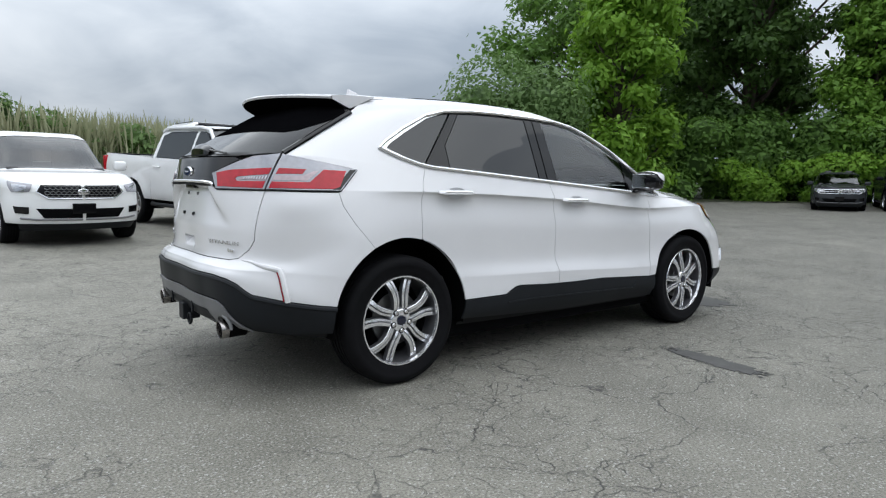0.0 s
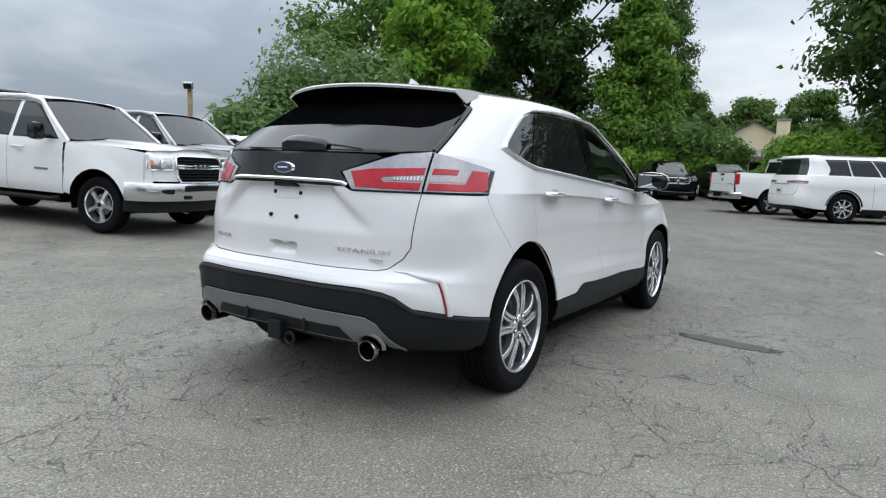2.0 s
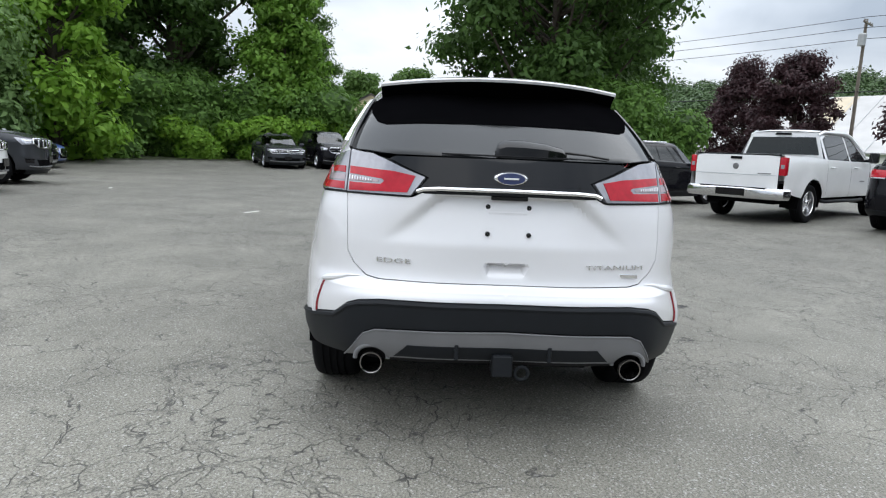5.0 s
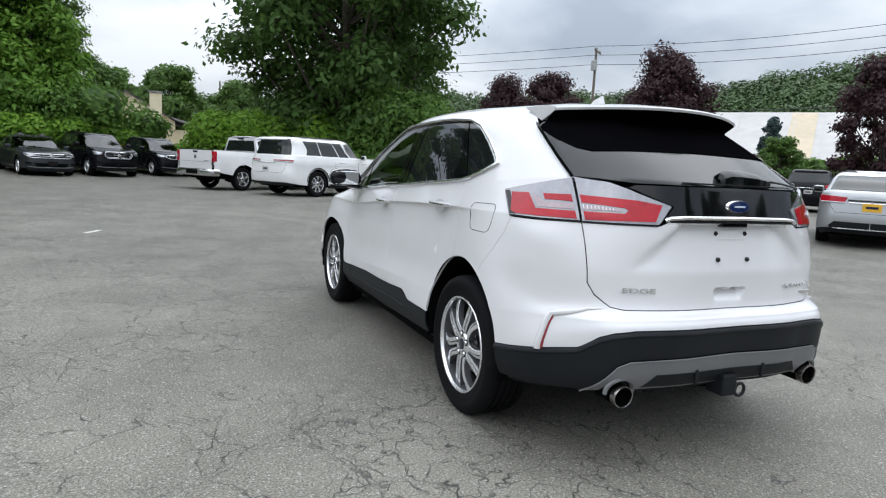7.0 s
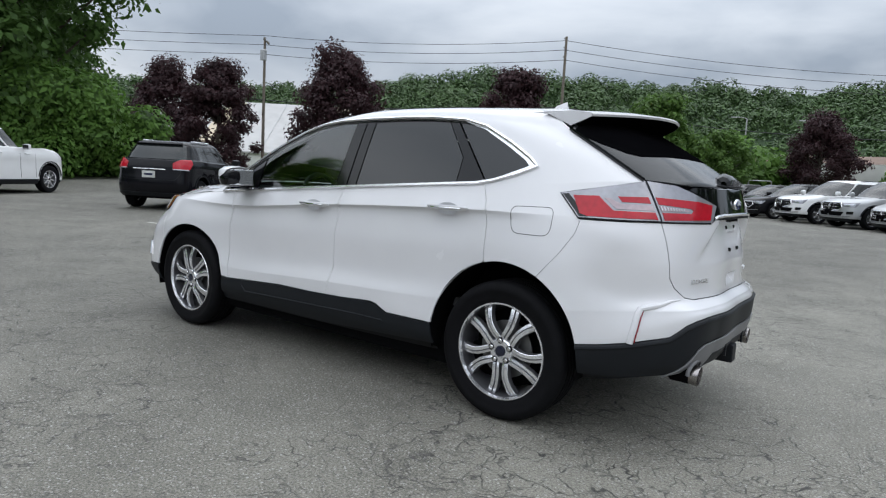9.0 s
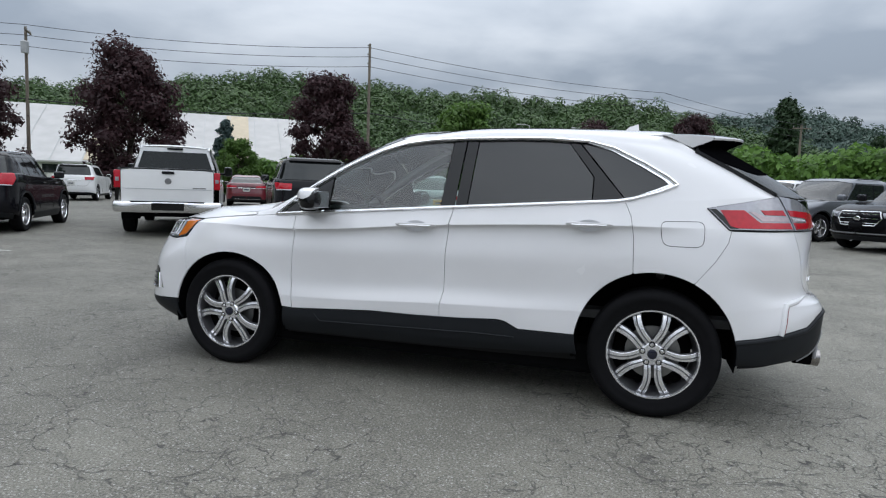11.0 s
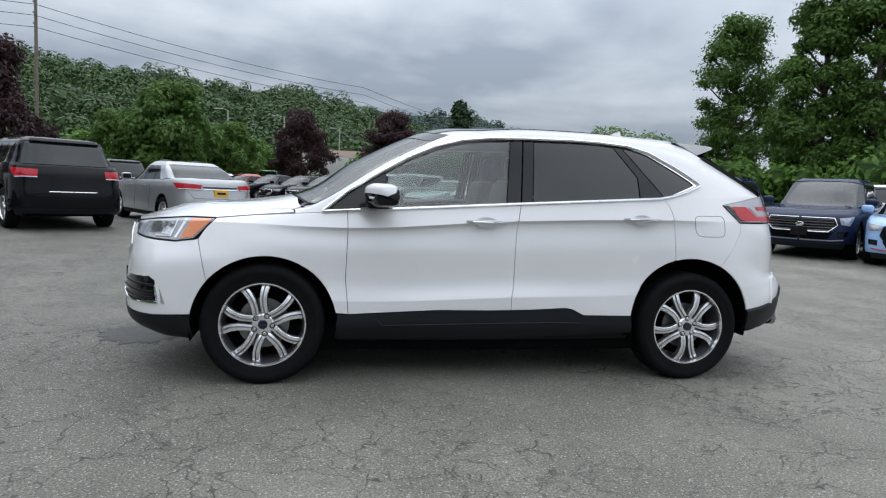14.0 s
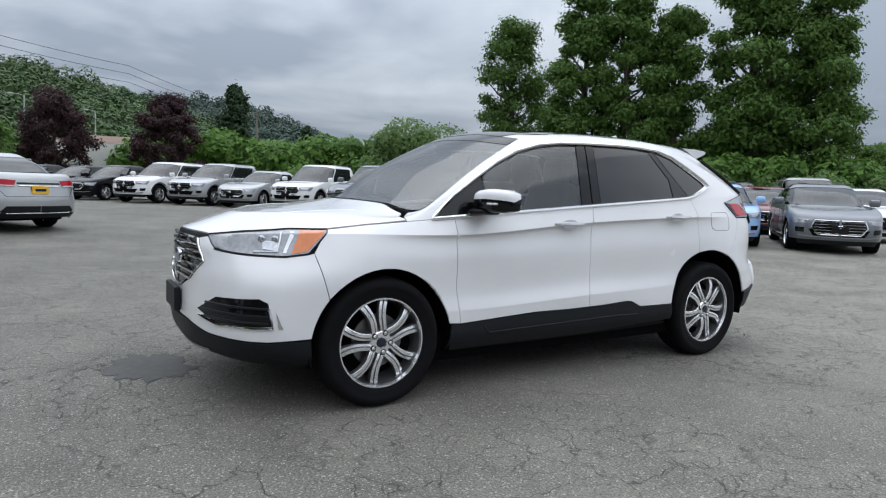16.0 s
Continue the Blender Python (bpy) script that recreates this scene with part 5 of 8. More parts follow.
    fit_wheels(car, wm, [(1.4245, .815, .373, 12), (-1.4245, .815, .373, 40), (1.4245, -.815, .373, 25), (-1.4245, -.815, .373, 3)])
    # cabin
    part("dashboard", box_bm(.45, 1.45, .30, .08, 3, at=(.88, 0, .98)), CABIN, car)
    part("cabin_floor", box_bm(2.9, 1.5, .05, at=(-.5, 0, .55)), CABIN, car)
    for x, y, ht in ((.02, .38, 1), (.02, -.38, 1), (-.92, .40, .95), (-.92, -.40, .95), (-.92, 0, .9)):
        seat = part("seat", box_bm(.52, .50, .18, .06, 3, at=(x + .12, y, .72)), SEATMAT, car, "dark leather seat", True)
        part("backrest", box_bm(.16, .48, .62, .07, 3), SEATMAT, seat, "", True, pose(x - .20, y, 1.03, 0, -14, 0))
        part("headrest", box_bm(.11, .27, .19, .05, 3, at=(x - .30, y, 1.42)), SEATMAT, seat, "", True)
    sw = tube_bm([(.185 * math.cos(a) * .35, .185 * math.sin(a), .185 * math.cos(a)) for a in (2 * math.pi * k / 24 for k in range(25))], .016, 8)
    st = part("steering_wheel", sw, CABIN, car, "black steering wheel", True, pose(.52, .38, 1.05))
    part("steering_hub", box_bm(.05, .20, .10, .02, at=(0, 0, 0)), CABIN, st)
    part("inner_mirror", box_bm(.03, .22, .06, .015, at=(.50, 0, 1.50)), CABIN, car)
    part("parcel_wall", box_bm(.05, 1.30, .55, .02, at=(-1.45, 0, 1.05)), CABIN, car)
    return car


hero_car()

# ---- the other parked cars ----
def col(name, c, rough=0.3, metal=0.0):
    dark = max(c) < .08
    return pbr("paint " + name, c, .16 if dark else rough, metal, 0.05, 6, coat=0.30 if dark else 0.9, spec=0.06 if dark else 0.5)


P_WHITE, P_BLACK, P_SILVER = col("plain white", (.78, .78, .78)), col("black", (.006, .006, .008)), col("silver", (.42, .43, .44), .32, .5)
P_GREY, P_BLUE, P_NAVY = col("grey", (.14, .15, .17), .32, .4), col("bright blue", (.05, .10, .30)), col("navy", (.012, .020, .055))
P_RED, P_BURG, P_SKY = col("red", (.45, .02, .03)), col("burgundy", (.13, .012, .02)), col("pale blue", (.30, .48, .78))
P_DKGREY, P_LTGREY = col("dark grey", (.045, .047, .052), .32, .3), col("light grey", (.50, .52, .54), .32, .3)
CARGLASS = pbr("car window glass", (0.012, 0.015, 0.015), 0.015, var=0.05, spec=0.5)
PLATEMAT = pbr("plate bars", (.55, .55, .52), .5, var=.2, scale=80)
YELLOWPLATE = pbr("yellow plate", (.75, .42, .03), .5, var=.1)
SCREEN = glass("car windscreen", (0.62, 0.72, 0.70), see=0.16, ior=1.95)

WHEELS = {}


def wheel_set(r, rim, count, dark):
    key = (r, rim, count, dark)
    if key not in WHEELS:
        WHEELS[key] = wheel_meshes(r, .23, rim, "single", count, ALLOY if not dark else ALLOYDARK, LINER, fancy=False)
    return WHEELS[key]


def car_lines(d):
    """Design lines from a car's main sizes: tail and nose at level, half width, heights at tail, sides and nose."""
    L2, w = d["length"] / 2, d["width"] / 2
    H, hood, nose, beltr, beltf = d["height"], d["hood"], d["nose"], d["belt_r"], d["belt_f"]

    g, bed = d["clear"], d["kind"] == "pickup"

    def line(xr, xf, hw, zr, zsr, zsf, zf, round_r=1.0, round_f=1.0, wr=1.0, wf=1.0):
        n = xf - xr
        a, b = round_r * min(1, n / 3.2) * (.30 if bed else 1), round_f * min(1, n / 3.2) * (.55 if bed else 1)
        xs = [(xr, 0), (xr + .02 * a, .45 * wr), (xr + .10 * a, .80 * wr), (xr + .28 * a, .955), (xr + .62 * a, 1.0), (xr + n * .30, 1.0), (xr + n * .50, 1.0), (xr + n * .72, 1.0),
              (xf - .60 * b, .985), (xf - .26 * b, .84 * wf), (xf - .07 * b, .46 * wf), (xf, 0)]
        zs = [zr, zr, zr, zr + (zsr - zr) * .4, zsr, zsr + (zsf - zsr) * .25, zsr + (zsf - zsr) * .5, zsr + (zsf - zsr) * .8, zsf, zf + (zsf - zf) * .4, zf, zf]
        return [(x, y * hw, z) for (x, y), z in zip(xs, zs)]

    rows = [line(-L2 + .10, L2 - .10, w * .93, g + .10, g, g, g + .02),
            line(-L2 + .03, L2 - .03, w * .99, g + .20, g + .12, g + .12, g + .12),
            line(-L2, L2, w, g + .38, g + .28, g + .28, g + .26),
            line(-L2 + .03, L2 - .01, w * .985, (g + .38 + beltr) / 2, (g + .3 + beltr) / 2, (g + .3 + beltf) / 2, (g + .3 + nose) / 2),
            line(-L2 + .05, L2 - .04, w * .985, beltr * .88, beltr * .86, beltf * .86, nose * .96),
            line(-L2 + (.02 if bed else .10), L2 - d.get("slope", .16), w * .95, d["tail"], beltr, beltf, nose + .02 + (d.get("slope", .16) - .16) * .45),
            line(d["glass_r"], d["cowl"], w * .90, d["tail"] + (0 if bed else .03), beltr + .02, beltf + .02, hood)]
    t = .5
    rows.append(line(d["glass_r"] * (1 - t) + d["roof_r"] * t, d["cowl"] * (1 - t) + d["header"] * t, w * .82, (d["tail"] + H) / 2 + .02, (beltr + H - .1) / 2, (beltf + H - .1) / 2, (hood + H) / 2 + .03, 1, 1))
    rows.append(line(d["roof_r"], d["header"], w * .73, H - .07, H - .10, H - .10, H - .06, .7, .7))
    rows.append(line(d["roof_r"] + .14, d["header"] - .16, w * .64, H - .02, H - .025, H - .025, H - .015, .6, .6))
    rows.append(line(d["roof_r"] + .45, d["header"] - .45, w * .35, H, H, H, H, .5, .5))
    rows.append([(x, 0, H + .004) for x, _, _ in line(d["roof_r"] + .7, d["header"] - .7, .3, H, H, H, H)])
    return rows


def parked_car(d, paint, at, heading, label, name="car", plate="grey"):
    car = tagged(new(name), label, d["word"], "parked cars")
    car.empty_display_size = .1
    sk = Skin(car_lines(d), step=.03)
    ku, kv, um, vm = sk.ku, sk.kv, sk.us[-1], sk.vs[-1]
    L2, w, H, g = d["length"] / 2, d["width"] / 2, d["height"], d["clear"]
    fx, rx, wr = d["front_axle"], d["front_axle"] - d["wheelbase"], d["tyre"]
    ar = wr + .065
    wells = ((fx, wr + .015, ar), (rx, wr + .015, ar))
    pickup, suv = d["kind"] == "pickup", d["kind"] == "suv"
    clad = CLAD if d.get("clad") else paint
    lowv = kv[1]
    zlow = lambda x: float(g + .12)

    def arch(c, a0, a1):
        return arc(*c, a0, a1, 12)
    aa = math.degrees(math.asin(min(.95, max(-.9, (zlow(0) - wells[0][1]) / ar))))
    body = [("uv", 0, lowv), ("uv", ku[3], lowv)] + arch(wells[1], 180 - aa, aa) + arch(wells[0], 180 - aa, aa) + [("uv", ku[9], lowv), ("uv", um, lowv), ("uv", um, kv[6]), ("uv", 0, kv[6])]
    kw = dict(res=.11, step=.05)
    panel("body", sk, body, car, paint, joined=True, shrink=0, thick=.02, **kw)
    panel("rear_valance", sk, [("uv", 0, 0), ("uv", ku[3], 0), ("uv", ku[3], lowv), ("uv", 0, lowv)], car, CLAD, joined=True, off=.003, **kw)
    panel("front_valance", sk, [("uv", um, 0), ("uv", ku[9], 0), ("uv", ku[9], lowv), ("uv", um, lowv)], car, CLAD, joined=True, off=.003, **kw)
    panel("sill", sk, [("s", rx + ar + .02, g + .02), ("s", fx - ar - .02, g + .02), ("s", fx - ar - .02, g + (.17 if d.get("clad") else .10)), ("s", rx + ar + .02, g + (.17 if d.get("clad") else .10))], car, CLAD, off=.006, **kw)
    if d.get("clad"):
        for c in wells:
            strip("arch_trim", sk, arc(c[0], c[1], ar + .025, 172, 8, 14), car, CLAD, .028, .0, flat=.5)
    part("underbody", box_bm(d["length"] * .84, d["width"] * .74, .16, .02, at=(0, 0, g + .12)), LINER, car)
    wheel_wells(car, wells, w * .55, w * .93)
    # glass house
    v0, v1 = kv[6], kv[8]
    ua, ud = ku[7] + .55 * (ku[8] - ku[7]), ku[3]
    if pickup:
        ud = ku[2] + .5 * (ku[3] - ku[2])
    panel("roof", sk, [("uv", 0, v1 - .03), ("uv", um, v1 - .03), ("uv", um, vm), ("uv", 0, vm)], car, paint if not d.get("black_roof") else P_BLACK, joined=True, off=.006, shrink=0, **kw)
    panel("windscreen", sk, [("uv", ua + .05, v0 + .02), ("uv", um, v0 - .01), ("uv", um, v1), ("uv", ua + .05, v1)], car, SCREEN, joined=True, shrink=0, thick=0, **kw)
    panel("rear_window", sk, [("uv", 0, v0 + .03), ("uv", ud - .10, v0 + .03), ("uv", ud - .10, v1 - .02), ("uv", 0, v1 - .02)], car, CARGLASS, joined=True, shrink=0, **kw)
    uls = np.array([ku[4] + .1 * (ku[5] - ku[4]), (ku[5] + ku[6]) / 2, ku[6] + .55 * (ku[7] - ku[6]), ua - .10])
    if pickup:
        uls = np.array([ud + .12, (ud + ku[6]) / 2 + .3, ku[6] + .5 * (ku[7] - ku[6]), ua - .10])
    first = 0
    if d["kind"] == "sedan":
        uls[0] += .30 * (ku[5] - ku[4])
    if pickup:
        first = 1
        uls[1] = ud + .10
    for k in range(first, 3):
        panel("side_window", sk, [("uv", uls[k] + .03, v0 + .02), ("uv", uls[k + 1] - .03, v0 + .02), ("uv", uls[k + 1] - (.03 if k < 2 else .10), v1 - .03), ("uv", uls[k] + (.12 if k == first and not pickup else .03), v1 - .03)], car, CARGLASS, shrink=0, off=.002, **kw)
    panel("pillar", sk, [("uv", uls[first] - .2, v0), ("uv", uls[3] + .2, v0), ("uv", uls[3] + .2, v1), ("uv", uls[first] - .2, v1)], car, P_BLACK if d.get("black_pillars", True) else paint, shrink=0, off=-.004, **kw)
    panel("rear_pillar", sk, [("uv", ud - .10, v0 - .01), ("uv", uls[first] + .02, v0 - .01), ("uv", uls[first] + (.12 if not pickup else .03), v1), ("uv", ud - .10, v1)], car, paint, shrink=0, off=.003, **kw)
    panel("front_pillar", sk, [("uv", ua - .08, v0 - .01), ("uv", ua + .06, v0 - .01), ("uv", ua + .06, v1), ("uv", ua - .12, v1)], car, paint, shrink=0, off=.004, **kw)
    strip("belt_trim", sk, [("uv", ud, v0 + .01), ("uv", ua, v0 + .01)], car, CHROME if d.get("chrome", True) else P_BLACK, .010, .004, flat=.6, step=.1)
    if suv:
        strip("roof_rail", sk, [("uv", ku[4], kv[9]), ("uv", ku[7], kv[9])], car, d.get("rail", GLOSSBLACK), .016, .035, step=.1)
        panel("roof_spoiler", sk, [("uv", 0, v1 - .09), ("uv", ku[2], v1 - .09), ("uv", ku[2], v1), ("uv", 0, v1)], car, P_BLACK if d.get("dark_spoiler") else paint, joined=True, off=.05, thick=.06, **kw)
    # doors
    xs = [np.interp(u, [ku[4], ku[5], ku[6], ku[7], ku[8]], [np.interp(q, sk.us, sk.p[int(sk.nv * .35), :, 0]) for q in ku[4:9]]) for u in uls]
    bz = lambda x: float(np.interp(x, [-L2, L2], [d["belt_r"], d["belt_f"]])) - .01
    for x in ([xs[1], xs[2], fx - ar - .12] if not pickup else [xs[1] - .15, xs[2], fx - ar - .15]):
        strip("door_seam", sk, [("s", x, bz(x)), ("s", x, g + .22)], car, SEAM, .004, .0, step=.1)
    for x in ((xs[1] + .22), (xs[2] + .18)):
        strip("door_handle", sk, [("s", x, bz(x) - .10), ("s", x + .2, bz(x) - .10)], car, paint, .016, .012, step=.06)
    for sg in (1, -1):
        mx = d["cowl"] - .42 if not pickup else d["cowl"] - .35
        mr = part("wing_mirror", box_bm(.13, .22, .16 * d.get("mirror", 1), .05, 2, at=(mx, (w + .06) * sg, bz(mx) + .10)), paint if d.get("mirror", 1) == 1 else P_BLACK, car, smooth=True)
        part("mirror_glass", box_bm(.006, .18, .11, .002, at=(mx - .066, (w + .07) * sg, bz(mx) + .10)), PRIVACY, mr)
    # face
    fz, hw = d["nose"], w
    lampw, lampz = d.get("lamp", (.50, .13))
    panel("head_lamp", sk, [("f", w * lampw, fz - .03), ("f", w * lampw + .04, fz - .03 - lampz * .8), ("s", L2 - .34, fz - .02 - lampz), ("s", L2 - .48, fz + .01)], car, CLEARLENS, off=.006, res=.05, step=.04)
    panel("lamp_reflector", sk, [("f", w * lampw + .06, fz - .05), ("f", w * lampw + .09, fz - .02 - lampz * .8), ("s", L2 - .30, fz - .01 - lampz), ("s", L2 - .36, fz - .03)], car, LAMPGREY, off=.009, res=.05, step=.04, thick=.003)
    if d.get("amber"):
        panel("amber_lamp", sk, [("s", L2 - .37, fz - .03), ("s", L2 - .33, fz - lampz), ("s", L2 - .40, fz - .01 - lampz), ("s", L2 - .45, fz - .01)], car, AMBER, off=.010, res=.05, step=.04, thick=.003)
    gw, g0, g1 = d.get("grille", (.45, .30, .02))
    grille = panel("grille", sk, [("f", .02, fz - g1), ("f", w * gw, fz - g1), ("f", w * (gw + .06), fz - (g0 + g1) / 2), ("f", w * gw * .85, fz - g0), ("f", .02, fz - g0)], car, P_BLACK, off=.006, res=.06, step=.04, label="dark grille")
    nb = d.get("bars", 3)
    for k in range(nb):
        z = fz - g1 - (g0 - g1) * (k + .5) / nb
        strip("grille_bar", sk, [("f", .02, z), ("f", w * gw, z)], car, d.get("bar_mat", CHROME), .011, .012, flat=.6, step=.08)
    for k in range(d.get("comb", 0)):
        z0, dz = fz - g1 - (g0 - g1) * (k + .5) / d["comb"], (g0 - g1) / d["comb"] * .5
        ys_ = np.linspace(.012, w * gw * .93, 15)
        uv = sk.find("f", [[y, z0 + dz * (.5 if (i + k) % 2 else -.5)] for i, y in enumerate(ys_)])
        pg = sk.at(uv) + sk.normal(uv) * .010
        part("grille_mesh", tube_bm(np.concatenate([pg[::-1] * (1, -1, 1), pg]), .006, 5), STEEL, car)
    if pickup:
        for k in range(-1, 2):
            pz = sk.at(sk.find("f", [[abs(k) * .10 + .001, fz - (g0 + g1) / 2]]))[0]
            part("grille_letter", box_bm(.03, .075, .075, .012, at=(pz[0] + .014, k * .10, pz[2])), CHROME, car)
        for sg in (1, -1):
            pz = sk.at(sk.find("f", [[w * .72, g + .32]]))[0]
            part("fog_pocket", box_bm(.05, .26, .085, .02, at=(pz[0] + .045, w * .70 * sg, g + .31)), GLOSSBLACK, car)
        part("bumper_intake", box_bm(.06, .80, .10, .02, at=(L2 + .035, 0, g + .40)), GLOSSBLACK, car)
    if d.get("teeth"):
        for k in range(-3, 4):
            pz = sk.at(sk.find("f", [[abs(k) * w * gw / 3.6 + .001, fz - (g0 + g1) / 2]]))[0]
            part("grille_slot", box_bm(.03, w * gw / 7, (g0 - g1) * .8, .01, at=(pz[0] + .006, k * w * gw / 3.6, pz[2])), CHROME, car)
    strip("grille_frame", sk, [("f", .02, fz - g0 - .005), ("f", w * gw * .85, fz - g0 - .005), ("f", w * (gw + .06), fz - (g0 + g1) / 2), ("f", w * gw, fz - g1 + .004), ("f", .02, fz - g1 + .004)], car, d.get("frame_mat", CHROME), .014, .008, step=.06)
    panel("lower_intake", sk, [("f", .02, g + .34), ("f", w * .62, g + .34), ("f", w * .52, g + .20), ("f", .02, g + .20)], car, LINER, off=.005, res=.06, step=.05)
    if pickup:
        strip("front_bumper", sk, [("f", .02, g + .30), ("f", w * .6, g + .30), ("s", L2 - .35, g + .30)], car, CHROME, .095, .015, flat=.55, step=.08, seg=10)
        strip("rear_bumper", sk, [("r", .02, g + .26), ("r", w * .7, g + .26), ("s", -L2 + .22, g + .26)], car, CHROME, .085, .03, flat=.7, step=.08, seg=10)
        bw = part("bed_wall", box_bm(.05, w * 1.7, .30, .01, at=(-L2 + .08, 0, d["tail"] - .14)), paint, car)
    else:
        panel("fog_lamp", sk, [("f", w * .70, g + .36), ("f", w * .70, g + .26), ("s", L2 - .28, g + .27), ("s", L2 - .30, g + .37)], car, GLOSSBLACK, off=.006, res=.05, step=.04)
        strip("bumper_line", sk, [("f", .02, g + .18), ("f", w * .6, g + .18), ("f", w * .8, g + .20)], car, d.get("lip", SILVERP), .014, .006, step=.06)
    p0 = sk.at(sk.find("f", [[.001, fz - (g0 + g1) / 2]]))[0]
    part("badge", lathe([(.001, .014), (.05, .010), (.06, 0)], 16, "x"), CHROME, car, "", True, Matrix.Translation((p0[0] + .012, 0, p0[2])) @ Matrix.Diagonal((1, 1.3, .8, 1)))
    if d.get("front_plate", True):
        pf = sk.at(sk.find("f", [[.001, g + .30]]))[0]
        fp = part("front_plate", box_bm(.02, .31, .15, .005, at=(pf[0] + .012, 0, g + .34)), GLOSSBLACK, car)
    # tail
    tz = d["tail"]
    if d.get("tail_kind", "wide") == "tall":
        lampt = [("r", w * .83, tz - .06), ("r", w * .83, tz - .38), ("s", -L2 + .13, tz - .38), ("s", -L2 + .13, tz - .06)]
    elif d.get("tail_kind") == "slim":
        lampt = [("r", w * .30, tz - .11), ("r", w * .30, tz - .15), ("s", -L2 + .30, tz - .17), ("s", -L2 + .34, tz - .10)]
    elif d["kind"] == "sedan":
        lampt = [("r", w * .45, tz - .10), ("r", w * .50, tz - .20), ("s", -L2 + .30, tz - .20), ("s", -L2 + .50, tz - .08)]
    else:
        lampt = [("r", w * .58, tz - .05), ("r", w * .60, tz - .19), ("s", -L2 + .28, tz - .20), ("s", -L2 + .46, tz - .03)]
    panel("tail_lamp", sk, lampt, car, REFLEX if d.get("tail_kind") == "slim" else REDLENS, "red tail lamp", off=.010, res=.05, step=.04)
    strip("tail_lamp_bar", sk, [lampt[1], lampt[2]], car, CLEARLENS, .018, .008, step=.06, flat=.5)
    if d["kind"] != "pickup":
        strip("gate_seam", sk, [("r", .01, g + .50), ("r", w * .66, g + .50), ("r", w * .76, g + .62), ("r", w * .78, tz - .22)], car, SEAM, .004, .0, step=.08)
        gt = d.get("gate_trim", tz - .20 - g) + g
        strip("gate_trim", sk, [("r", .01, gt), ("r", w * .42, gt)], car, CHROME, .012, .006, step=.1)
    else:
        strip("gate_seam", sk, [("r", .01, g + .42), ("r", w * .76, g + .42), ("r", w * .76, tz - .02)], car, SEAM, .005, .0, step=.08)
        part("gate_handle", box_bm(.02, .20, .05, .01, at=(-L2 + .022, 0, tz - .12)), P_BLACK, car)
        part("gate_badge", box_bm(.02, .10, .12, .03, at=(-L2 + .012, 0, tz - .30)), GLOSSBLACK, car)
    if d["kind"] == "sedan":
        panel("rear_diffuser", sk, [("r", .005, g + .33), ("r", w * .66, g + .33), ("r", w * .76, g + .24), ("r", w * .70, g + .17), ("r", .005, g + .17)], car, CLAD, "black lower bumper insert", off=.006, res=.06, step=.05, joined=False)
        strip("bumper_line", sk, [("r", .005, g + .20), ("r", w * .66, g + .20)], car, d.get("lip", TRIMCHROME), .010, .010, step=.08)
        strip("gate_band", sk, [("r", .005, tz - .15), ("r", w * .44, tz - .15)], car, GLOSSBLACK, .020, .004, step=.08, flat=.6)
    pr = sk.at(sk.find("r", [[.001, g + (.62 if d["kind"] != "pickup" else .36)]]))[0]
    if plate:
        bp = part("rear_plate", box_bm(.015, .31, .155, .004, at=(pr[0] - .016, 0, pr[2])), YELLOWPLATE if plate == "yellow" else PLATEMAT, car)
        part("plate_bar", box_bm(.004, .20, .045, .001, at=(pr[0] - .026, 0, pr[2])), P_NAVY, bp)
    # cabin seen through the windscreen
    part("dashboard", box_bm(.35, d["width"] * .74, .16, .05, 2, at=(d["cowl"] - .32, 0, d["hood"] - .06)), CABIN, car)
    for sy in (.37, -.37):
        seat = part("seat", box_bm(.14, .46, .60, .06, 2, at=(d["cowl"] - 1.25, sy, d["hood"] + .02)), CABIN, car)
        part("headrest", box_bm(.10, .25, .18, .05, 2, at=(d["cowl"] - 1.30, sy, d["hood"] + .42)), CABIN, seat)
    fit_wheels(car, wheel_set(wr, d.get("rim", .235), d.get("spokes", 5), d.get("dark_rim", False)), [(x, (w - .135) * sg, wr, 17 * sg + x * 30) for x in (fx, rx) for sg in (1, -1)])
    car.matrix_basis = rest(at, heading, fx, rx)
    return car


def rest(at, heading, front, rear):
    """The pose of a car that stands on the ground with both axles."""
    c, sn = math.cos(radians(heading)), math.sin(radians(heading))
    zf, zr = (ground_z(at[0] + c * q, at[1] + sn * q) for q in (front, rear))
    tilt = (zf - zr) / (front - rear)
    return pose(at[0], at[1], zr - tilt * rear, 0, -math.degrees(math.atan(tilt)), heading)


def kind_of(base, **more):
    q = dict(base)
    q.update(more)
    return q


